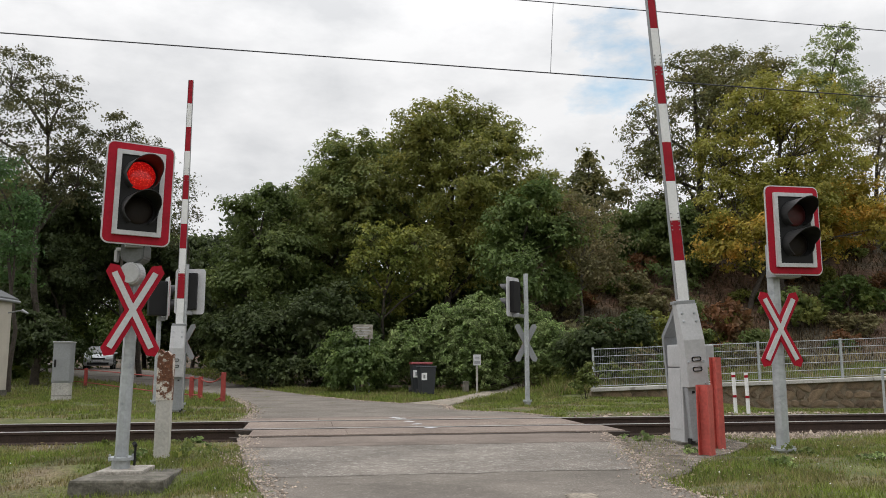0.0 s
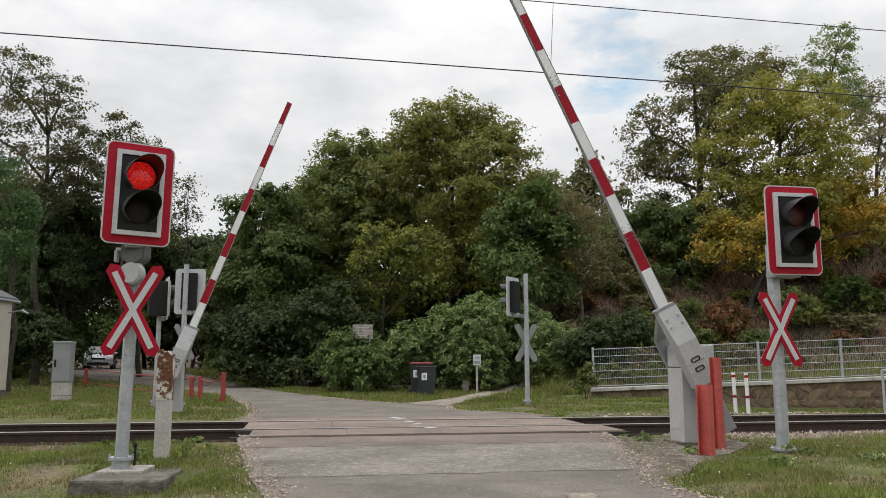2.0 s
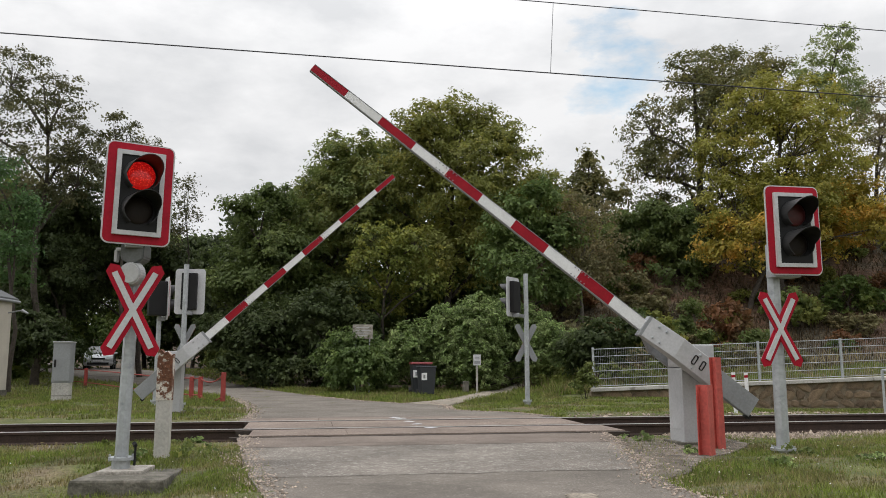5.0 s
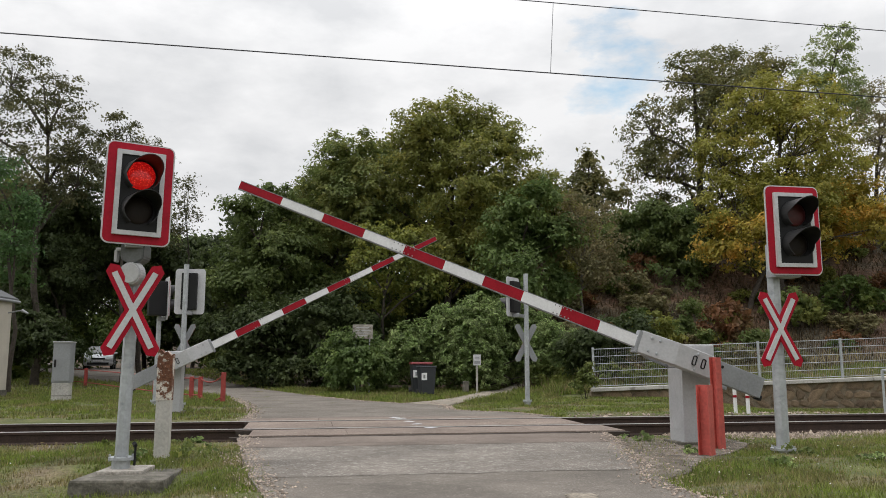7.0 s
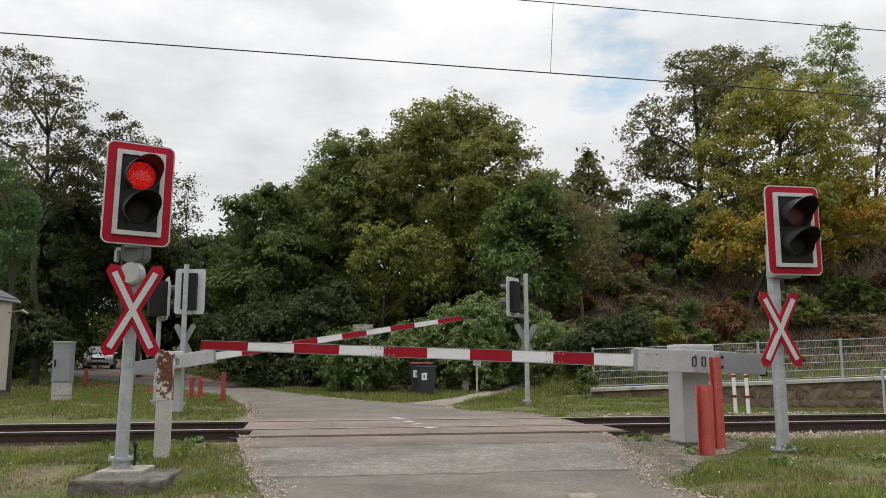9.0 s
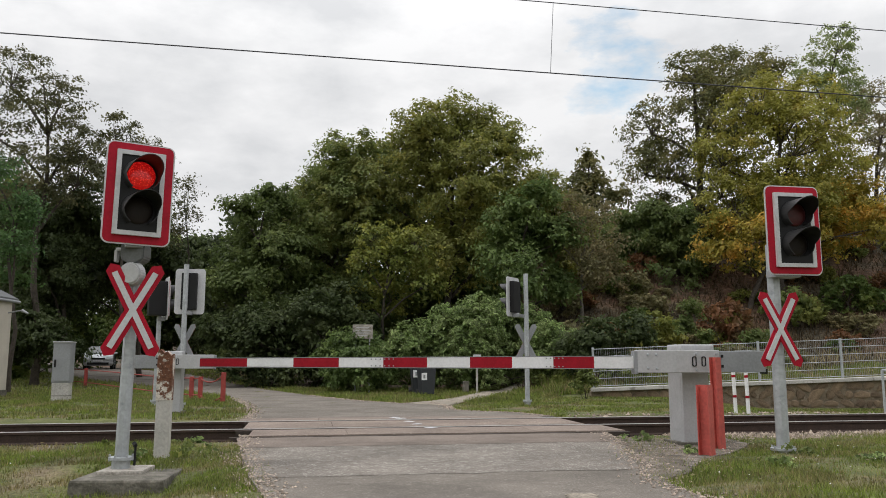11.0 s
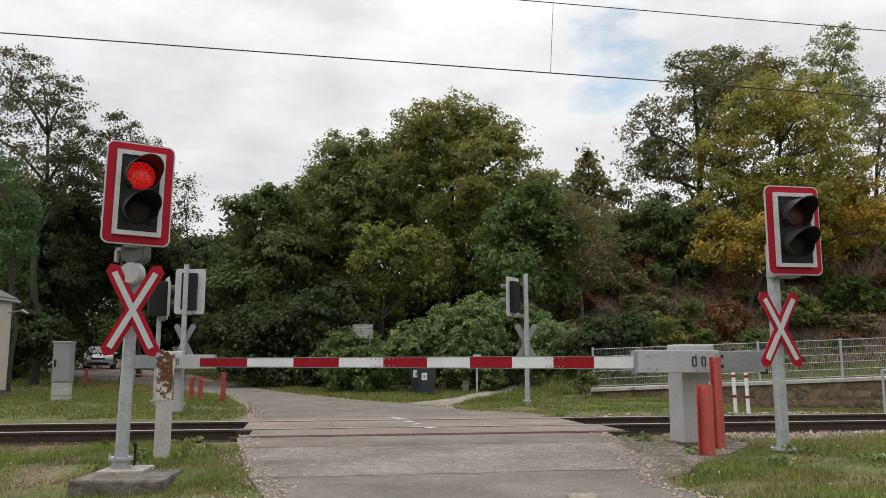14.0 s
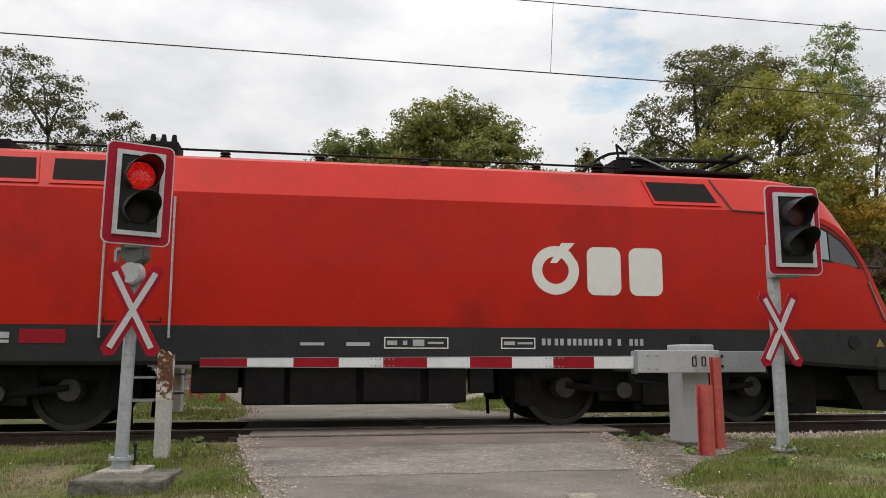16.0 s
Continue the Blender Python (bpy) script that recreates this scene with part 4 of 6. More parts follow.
for nm, x, y, top, hw, low, nl, mt, lab, extra in TREES:
    tree(nm, x, y, top, hw, low, nl, mt, lab, **extra)
# offsets along x, heights and radii of the crown's lobes
grow("walnut_tree", 0.14, 34.0, [(0.26, 11.11, 1.91), (-1.12, 11.03, 1.00), (1.77, 11.29, 1.11), (2.64, 10.33, 1.20), (-1.20, 10.18, 1.45), (-2.48, 8.46, 1.44), (1.20, 8.46, 1.94), (-0.49, 8.59, 1.49), (2.86, 8.59, 0.99), (0.25, 5.83, 1.77), (2.22, 6.08, 1.48)], "leaf_olive", "tall walnut tree with olive leaves turning yellow", leaf=0.08, trunk=0.2, dens=0.95)
grow("tree", -2.46, 31.0, [(-0.21, 5.74, 0.76), (-0.53, 4.72, 0.80), (0.69, 4.72, 0.80), (1.36, 5.62, 0.72), (0.37, 3.60, 0.76), (-0.74, 3.49, 0.62), (1.59, 4.05, 0.80)], "leaf_lime", "young walnut with light yellow-green drooping leaves", leaf=0.09, trunk=0.1, dens=0.75, clump=0.36)
grow("tree", -5.87, 37.0, [(1.56, 10.10, 1.57), (3.32, 10.43, 1.52), (0.08, 9.27, 1.24), (2.00, 7.89, 2.15), (-0.97, 8.03, 1.40), (-0.11, 5.99, 2.14), (3.08, 7.35, 1.61)], "leaf_mid", "dense green broad-leaved tree on the bank", leaf=0.082, trunk=0.2)
grow("tree", -7.81, 33.0, [(0.74, 7.38, 1.25), (-0.65, 7.24, 0.82), (-0.76, 5.68, 1.10), (1.04, 5.44, 1.43), (-0.10, 4.01, 1.30), (2.04, 3.77, 1.42), (-1.30, 4.25, 0.81)], "leaf_green", "dark dense green tree beside the lane", leaf=0.082, trunk=0.16)
grow("tree", -4.12, 30.0, [(-0.68, 2.65, 0.96), (-1.96, 2.44, 1.07), (0.39, 3.08, 0.90), (-2.58, 1.80, 0.85), (1.05, 2.01, 0.81)], "leaf_shade", "dark green tree overhanging the lane edge", leaf=0.082, trunk=0.12)
grow("tree", 2.57, 30.0, [(0.07, 6.46, 0.96), (0.95, 7.02, 0.87), (-0.27, 5.25, 0.95), (1.03, 5.47, 0.96), (0.36, 4.16, 0.99), (1.76, 3.95, 0.86), (1.69, 5.69, 0.87)], "leaf_ivy", "ivy-clad bluish green tree above the bush", leaf=0.085, trunk=0.12)
grow("tree", 5.26, 36.0, [(-0.50, 8.51, 1.05), (0.40, 7.44, 1.15), (-1.15, 9.04, 0.74), (0.62, 5.85, 1.30)], "leaf_olive", "olive green tree behind the bush", leaf=0.082, trunk=0.12)
grow("tree", 8.32, 45.0, [(0.14, 12.59, 0.60), (0.31, 11.57, 0.92), (0.09, 10.40, 1.38), (1.57, 10.57, 0.79), (-1.23, 10.40, 0.99)], "leaf_walnut", "pointed dark tree behind the wood", leaf=0.12, trunk=0.12, dens=1.1)
grow("tree", 5.36, 31.0, [(-0.04, 6.42, 1.08), (0.84, 5.85, 0.99), (-0.84, 5.85, 0.81), (0.26, 4.94, 1.07), (1.14, 4.72, 0.76)], "leaf_brown", "sparse grey-brown tree with a pale thin trunk", leaf=0.07, trunk=0.10, dens=0.55, bark="barkpale")
grow("tree", 8.81, 37.0, [(-0.19, 7.07, 1.18), (1.02, 7.35, 1.18), (2.36, 7.07, 1.18), (0.43, 5.72, 1.34), (2.02, 5.45, 1.33), (-0.67, 4.65, 1.17)], "leaf_green", "green tree filling the wood edge", leaf=0.082, trunk=0.12)
grow("tree", 13.02, 39.0, [(1.74, 16.04, 1.75), (-0.39, 15.37, 1.40), (3.32, 15.52, 1.34), (-2.16, 13.11, 1.39), (0.00, 13.11, 2.02), (-2.53, 10.89, 1.26), (-1.11, 10.59, 1.72), (2.19, 13.56, 2.31), (-2.04, 8.85, 1.14), (0.55, 9.43, 1.71)], "leaf_walnut", "tall dark walnut with loose crown on the hill", leaf=0.085, trunk=0.24, dens=0.62, clump=0.46)
grow("tree", 14.82, 34.5, [(-0.84, 12.23, 1.43), (1.47, 12.37, 1.54), (-1.97, 10.26, 1.42), (0.19, 10.26, 1.90), (2.73, 10.26, 1.68), (-1.84, 7.93, 1.51), (0.43, 7.93, 1.76), (2.67, 7.68, 1.76)], "leaf_yellow", "large yellowing tree on the hillside", leaf=0.08, trunk=0.2, dens=0.78)
grow("tree", 12.96, 33.5, [(-0.81, 6.12, 1.12), (0.64, 6.00, 1.12), (5.52, 7.98, 1.22), (5.93, 6.99, 0.97), (3.71, 6.49, 1.07)], "leaf_orange", "low yellow-orange tree on the hillside", leaf=0.082, trunk=0.12, dens=0.9)
grow("tree", 23.16, 48.0, [(1.34, 20.38, 1.30), (2.48, 18.70, 1.43), (0.06, 18.88, 1.22), (1.48, 17.21, 1.78), (3.03, 16.47, 1.42)], "leaf_far", "tall feathery tree on top of the hill", leaf=0.09, trunk=0.16, dens=0.62)
grow("tree", 23.95, 43.0, [(0.81, 15.18, 1.40), (1.61, 13.21, 1.71), (0.02, 13.21, 1.40), (0.80, 10.94, 1.76)], "leaf_brown", "thin brownish tree on the hill", leaf=0.08, trunk=0.14, dens=0.32)
grow("tree", -15.39, 30.0, [(-1.60, 12.04, 1.30), (-0.10, 11.45, 1.07), (-1.31, 9.73, 1.55), (0.47, 9.61, 1.33), (1.23, 8.14, 1.32), (-0.49, 7.69, 1.54)], "leaf_twig", "tall sparse tree with thin dark twigs", leaf=0.065, trunk=0.16, dens=0.42, clump=0.34)
grow("tree", -12.90, 32.0, [(-0.79, 10.56, 0.90), (0.22, 9.46, 0.89), (-1.29, 9.10, 1.08), (-0.18, 8.14, 1.17), (0.87, 8.14, 0.80)], "leaf_twig", "sparse tall tree with thin dark leaves", leaf=0.065, trunk=0.10, dens=0.42, clump=0.34)
grow("tree", -11.03, 34.0, [(-0.21, 8.59, 0.40), (-0.34, 7.78, 0.45), (-0.06, 6.95, 0.49), (-0.45, 6.33, 0.54)], "leaf_twig", "thin sparse young tree", leaf=0.06, trunk=0.05, dens=0.45)
grow("tree", -13.84, 25.5, [(-0.71, 6.96, 0.67), (-0.07, 5.92, 0.59), (-0.69, 5.54, 0.74), (0.11, 4.79, 0.48), (-0.31, 4.23, 0.63)], "leaf_fresh", "fresh green feathery tree by the small building", leaf=0.06, trunk=0.09, dens=0.8)
grow("tree", -16.24, 34.0, [(-1.64, 6.83, 1.85), (0.57, 7.08, 1.73), (-2.47, 4.84, 1.71), (-0.27, 4.84, 1.84), (2.31, 6.83, 1.36), (-1.36, 3.13, 1.46)], "leaf_shade", "dark undergrowth tree behind the building", leaf=0.082, trunk=0.14)
grow("tree", -14.00, 37.0, [(-1.59, 5.72, 1.87), (0.19, 7.35, 1.34), (0.82, 5.45, 1.33), (-2.86, 4.65, 1.46)], "leaf_shade", "dark green tree behind the grass strip", leaf=0.11, trunk=0.14)
grow("tree", -19.51, 62.0, [(-0.82, 9.18, 1.61), (0.96, 9.40, 1.52), (-2.18, 9.63, 1.52), (0.17, 7.16, 1.96), (-1.62, 7.16, 1.78), (1.91, 8.05, 1.34)], "leaf_far", "distant green tree at the end of the lane", leaf=0.16, trunk=0.16)
grow("bush", 1.13, 27.5, [(0.07, 2.28, 0.90), (0.95, 2.47, 0.90), (-1.01, 1.92, 0.94), (-2.09, 1.50, 0.86), (1.93, 2.02, 0.90), (2.60, 1.54, 0.74), (-2.77, 1.05, 0.70), (-1.60, 0.76, 0.97), (-0.23, 0.96, 1.07), (1.23, 0.96, 1.07), (2.59, 0.76, 0.70)], "leaf_bush", "broad rounded bush with pale green leaves", leaf=0.052, trunk=0.05, clump=0.15, dens=1.5)
grow("bush", -3.04, 26.2, [(-0.01, 1.51, 0.63), (-0.65, 1.05, 0.56), (0.65, 0.95, 0.67), (0.36, 1.51, 0.56), (0.84, 0.37, 0.48), (-0.18, 0.59, 0.63)], "leaf_ivy", "dark ivy-like bush beside the lane", leaf=0.06, trunk=0.05, clump=0.15, dens=1.5)
grow("bush", 4.99, 25.5, [(-0.80, 1.31, 0.58), (-0.16, 1.67, 0.69), (0.55, 1.31, 0.62), (1.11, 1.85, 0.65), (0.18, 0.95, 0.47), (-0.54, 0.86, 0.40)], "leaf_shade", "dark low undergrowth beneath the wood edge", leaf=0.07, trunk=0.04, clump=0.2)
grow("bush", -6.57, 30.5, [(-1.88, 2.03, 0.78), (-1.10, 1.60, 0.74), (-0.02, 1.49, 0.74), (1.07, 1.34, 0.69), (1.94, 1.28, 0.61), (-0.48, 2.47, 0.78)], "leaf_shade", "dark undergrowth beside the lane", leaf=0.08, trunk=0.04, clump=0.25)
grow("bush", -15.18, 30.0, [(-1.45, 1.80, 0.85), (-0.47, 1.59, 0.81), (0.48, 1.70, 0.77), (1.20, 1.38, 0.47), (-0.32, 2.44, 0.86)], "leaf_shade", "dark undergrowth behind the hut", leaf=0.08, trunk=0.04, clump=0.25)
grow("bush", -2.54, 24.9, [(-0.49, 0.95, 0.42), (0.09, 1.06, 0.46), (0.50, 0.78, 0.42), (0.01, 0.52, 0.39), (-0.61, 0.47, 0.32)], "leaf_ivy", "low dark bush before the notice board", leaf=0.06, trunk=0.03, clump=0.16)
grow("bush", -5.84, 29.0, [(-1.95, 0.79, 0.49), (-1.22, 0.65, 0.53), (-0.40, 0.65, 0.57), (0.42, 0.65, 0.57), (1.24, 0.65, 0.57), (1.86, 0.55, 0.49)], "leaf_shade", "low dark scrub on the lane bank", leaf=0.075, trunk=0.03, clump=0.22)
grow("bush", 3.96, 22.2, [(-0.11, 0.45, 0.20), (0.06, 0.76, 0.17), (-0.21, 0.27, 0.19), (0.11, 0.39, 0.19)], "leaf_mid", "small leafy shrub at the fence end", leaf=0.045, trunk=0.02, clump=0.12, dens=1.0)
grow("bush", 5.61, 23.9, [(-0.60, 0.70, 0.27), (-0.01, 0.58, 0.24), (0.59, 0.75, 0.25), (0.32, 0.48, 0.22)], "leaf_mid", "pale leafy weeds behind the fence", leaf=0.05, trunk=0.02, clump=0.14, dens=0.8)
grow("bush", 9.86, 27.5, [(-1.19, 2.75, 0.39), (-0.74, 1.73, 0.35), (0.82, 1.73, 0.39), (-1.41, 2.22, 0.35)], "leaf_green", "green shrubs on the foot of the hill", leaf=0.06, trunk=0.02, clump=0.18, dens=1.0)


# ---- fence on its wall ----
FX, FY = 4.33, 22.85


def fence_line(u):
    return FX + u, FY, 0.20 + 0.039 * u


def fence_and_wall():
    rng = random.Random(8)
    w = thing("retaining_wall", pose(FX, FY, 0), "low rubble stone wall with a pale concrete coping", "wall", kind="structure")
    bm = bmesh.new()
    prism(bm, [(-0.1, -0.6), (16, -0.7), (16, 0.20 + 0.039 * 16 - 0.10), (-0.1, 0.095)], 0.045, 0.32)
    part("core", bm, "mortar", w)
    for k in range(8):
        a, b = k * 2.0 - 0.05, k * 2.0 + 1.94
        bm = bmesh.new()
        prism(bm, [(a, 0.10 + 0.039 * a), (b, 0.10 + 0.039 * b), (b, 0.20 + 0.039 * b), (a, 0.20 + 0.039 * a)], -0.06, 0.38)
        bmesh.ops.bevel(bm, geom=bm.edges[:], offset=0.008, segments=1, affect="EDGES")
        part("coping_slab", bm, "coping", w, "pale concrete coping slab")
    kinds = []
    for k in range(5):
        bm = bmesh.new()
        bmesh.ops.create_icosphere(bm, subdivisions=1, radius=0.5)
        for v in bm.verts:
            v.co = Vector((v.co.x * 1.05, v.co.y * 0.35, v.co.z * 0.95)) * rng.uniform(0.85, 1.15)
            v.co.x, v.co.z = max(-0.5, min(0.5, v.co.x)), max(-0.5, min(0.5, v.co.z))
        me = bpy.data.meshes.new("stone")
        bm.to_mesh(me)
        bm.free()
        me.materials.append(M["wallstone"])
        kinds.append(me)
    row = 0
    z = -0.62
    while z < 0.55:
        u = 0.2 + 0.15 * (row % 2)
        hgt = rng.uniform(0.22, 0.32)
        while u < 15.8:
            wd = rng.uniform(0.18, 0.62)
            if z + hgt * 0.5 < 0.12 + 0.039 * u and z + hgt > float(land(*fence_line(u)[:2])) - 0.35:
                s = new("stone", rng.choice(kinds))
                s.parent = w
                s.location, s.scale = (u + wd / 2, 0.03, min(z + hgt / 2, 0.10 + 0.039 * u - hgt * 0.45)), (wd * rng.uniform(1.0, 1.12), rng.uniform(0.10, 0.16), hgt * rng.uniform(0.75, 1.3))
                s.rotation_euler = (0, math.radians(rng.uniform(-50, 50)), 0)
            u += wd
        z += hgt
        row += 1
    f = thing("mesh_fence", pose(FX, FY, 0), "galvanised wire mesh fence on the wall coping", "fence")
    for k in range(7):
        u = k * 2.39
        z0 = 0.19 + 0.039 * u
        part("post", boxes((u - 0.03, u + 0.03, 0.13, 0.18, z0, z0 + 1.16), bevel=0.006), "galv", f)
        if k == 6:
            break
        bm = bmesh.new()
        for j in range(6):
            zz = 0.06 + j * 0.21
            a, b = u + 0.03, u + 2.36
            tube(bm, (a, 0.15, z0 + zz), (b, 0.15, z0 + zz + 0.039 * 2.33), 0.0085, n=4)
        x = u + 0.06
        while x < u + 2.35:
            dz = 0.039 * (x - u)
            tube(bm, (x, 0.158, z0 + dz + 0.04), (x, 0.158, z0 + dz + 1.13), 0.0032, n=3)
            x += 0.052
        part("mesh_panel", bm, "galv", f)
    r = thing("tube_railing", pose(10.72, 19.5, float(land(10.7, 19.5))), "grey tubular steel railing beside the wall", "railing")
    for x in (0.0, 1.5):
        part("post", tubes(((x, 0, -0.1), (x, 0, 1.15), 0.03), n=10), "galv", r)
    for z in (0.25, 1.15):
        part("rail", tubes(((0, 0, z), (1.5, 0, z), 0.03), n=10), "galv", r)


fence_and_wall()


# ---- beyond the track ----
def wheelie_bin(x, y, yaw, lid, label):
    t = thing("wheelie_bin", pose(*at(x, y), 0, 0, yaw) @ Matrix.Diagonal((1.3, 1.15, 1.04, 1) if lid == "binlid" else (1.0, 1.0, 0.94, 1)), label, "bin", "wheelie bins by the bush")
    bm = boxes((-0.24, 0.24, -0.27, 0.27, 0.06, 0.88), bevel=0.02)
    for v in bm.verts:
        k = 0.80 + 0.20 * (v.co.z / 0.88)
        v.co.x, v.co.y = v.co.x * k, v.co.y * k
    part("body", bm, "bin", t)
    bm = boxes((-0.26, 0.26, -0.29, 0.30, 0.88, 0.925), bevel=0.02)
    for v in bm.verts:
        if v.co.z > 0.91:
            v.co.z += (0.08 if lid == "binlid" else 0.04) * (1 - (v.co.y / 0.32) ** 2)
    part("lid", bm, lid, t, "dark red lid" if lid == "binlid" else "")
    part("handle", tubes(((-0.2, 0.33, 0.88), (0.2, 0.33, 0.88), 0.015), n=8), "bin", t)
    for s in (-1, 1):
        part("wheel", tubes(((s * 0.20, 0.22, 0.10), (s * 0.26, 0.22, 0.10), 0.10), n=14), "tyre", t)
    part("sticker", boxes((-0.2, -0.04, -0.266, -0.245, 0.50, 0.72)), "white", t, "white sticker")
    part("sticker_mark", boxes((-0.15, -0.09, -0.2675, -0.25, 0.55, 0.66)), "greydark", t)


wheelie_bin(-0.70, 24.9, 8, "binlid", "dark grey wheelie bin with a dark red lid")
wheelie_bin(-0.50, 24.0, 14, "bin", "dark grey wheelie bin with a white sticker")

t = thing("notice_board", pose(*at(-2.56, 25.3), 0, 0, 4), "faded white notice board between bushes", "sign")
for s in (-0.22, 0.22):
    part("post", tubes(((s, 0.03, -0.2), (s, 0.03, 2.0), 0.025), n=8), "galv", t)
part("board", boxes((-0.32, 0.32, -0.015, 0.0, 1.72, 2.17), bevel=0.003), "slab", t)
for z, wd in ((2.07, 0.4), (1.98, 0.5), (1.9, 0.44), (1.82, 0.3)):
    part("text_bar", boxes((-wd / 2, wd / 2, -0.019, -0.015, z - 0.012, z + 0.012)), "greypaint", t)

t = thing("small_sign", pose(*at(1.08, 25.4), 0, 0, 5), "small white sign on a thin wooden stake", "sign")
part("stake", boxes((-0.03, 0.03, -0.02, 0.02, -0.1, 1.0), bevel=0.005), "coping", t)
part("plate", boxes((-0.12, 0.12, -0.035, -0.02, 0.88, 1.22), bevel=0.003), "sheet", t)
part("text_bar", boxes((-0.09, 0.09, -0.04, -0.035, 0.93, 1.02)), "greydark", t)
part("text_bar", boxes((-0.07, 0.07, -0.04, -0.035, 1.10, 1.13)), "greydark", t)
t = thing("concrete_stub", pose(*at(0.70, 25.0), 0, 3, 20), "short weathered concrete marker stub", "marker")
bm = boxes((-0.08, 0.08, -0.08, 0.08, -0.1, 0.40), bevel=0.02)
part("stub", bm, "concrete", t)

# switch cabinet
t = thing("switch_cabinet", pose(-9.98, 20.98, -0.06, 0, 0, 8), "grey switch cabinet on a concrete plinth in grass", "cabinet")
part("plinth", boxes((-0.21, 0.21, -0.16, 0.16, -0.1, 0.46), bevel=0.01), "coping", t, "pale concrete plinth")
part("body", boxes((-0.225, 0.225, -0.17, 0.17, 0.46, 1.50), bevel=0.012), "greydark", t)
part("door", boxes((-0.20, 0.20, -0.182, -0.168, 0.50, 1.44), bevel=0.004), "greydark", t)
part("handle", boxes((-0.17, -0.125, -0.205, -0.18, 0.86, 1.06), bevel=0.006), "black", t)
part("roof", boxes((-0.24, 0.24, -0.20, 0.20, 1.50, 1.53), bevel=0.008), "greypaint", t)
part("plinth_seam", boxes((-0.212, 0.212, -0.163, 0.1, 0.12, 0.135)), "crack", t)

# small building
b = thing("small_building", pose(-12.86, 20.3, -0.06, 0, 0, 2), "small beige rendered hut with a grey pitched roof", "building")
bm = boxes((-4.5, 0.0, 0.0, 3.5, -0.3, 2.80), bevel=0.01)
part("wall", bm, "plaster", b)
part("plinth", boxes((-4.52, 0.02, -0.02, 3.52, -0.3, 0.18)), "concrete", b)
bm = bmesh.new()
prism(bm, [(0.03, 2.76), (0.03, 2.90), (-2.2, 4.02), (-4.7, 2.86), (-4.7, 2.72), (-2.2, 3.86)], -0.25, 3.8)
part("roof", bm, "roofedge", b)
bm = bmesh.new()
prism(bm, [(0.0, 2.8), (-2.2, 3.84), (-4.5, 2.8)], 0.02, 3.48)
part("gable", bm, "plaster", b)
part("gutter", tubes(((0.06, -0.25, 2.80), (0.06, 3.8, 2.80), 0.045), n=10), "greydark", b)
part("downpipe", tubes(((-0.18, -0.06, 0.0), (-0.18, -0.06, 2.75), 0.04), n=10), "galv", b)
part("door", boxes((-1.7, -0.8, -0.03, 0.01, 0.02, 2.1), bevel=0.01), "greydark", b)
lp = part("lamp_arm", tubes(((0.0, 3.3, 2.45), (0.42, 3.25, 2.52), 0.02), ((0.42, 3.25, 2.52), (0.62, 3.23, 2.42), 0.05, 0.03), n=8), "greydark", b, "small outdoor lamp")


# red tube fence
def red_fence():
    f = thing("red_tube_fence", Matrix(), "low red-painted tube fence with sagging rails along the lane", "fence")
    pts = [(-5.5, 20.05, 0.75), (-6.45, 21.3, 0.62), (-6.75, 21.5, 0.62), (-8.6, 23.9, 0.62), (-10.4, 26.2, 0.66), (-13.4, 30.0, 0.66), (-15.3, 31.8, 0.66)]
    for k, (x, y, h) in enumerate(pts):
        z = float(land(x, y))
        part("post", boxes((x - 0.055, x + 0.055, y - 0.04, y + 0.04, z - 0.2, z + h), bevel=0.01), "fencered", f)
        if k:
            xa, ya, ha = pts[k - 1]
            za = float(land(xa, ya))
            for u in (0.92, 0.22):
                sag = 0.14 if k == 1 else 0.0
                a, b = Vector((xa, ya, za + ha * u)), Vector((x, y, z + h * u))
                row = [a.lerp(b, i / 6) - Vector((0, 0, sag * 4 * (i / 6) * (1 - i / 6))) for i in range(7)]
                bm = bmesh.new()
                limb(bm, row, 0.016, 0.016, 8)
                part("rail", bm, "fencered", f)


red_fence()


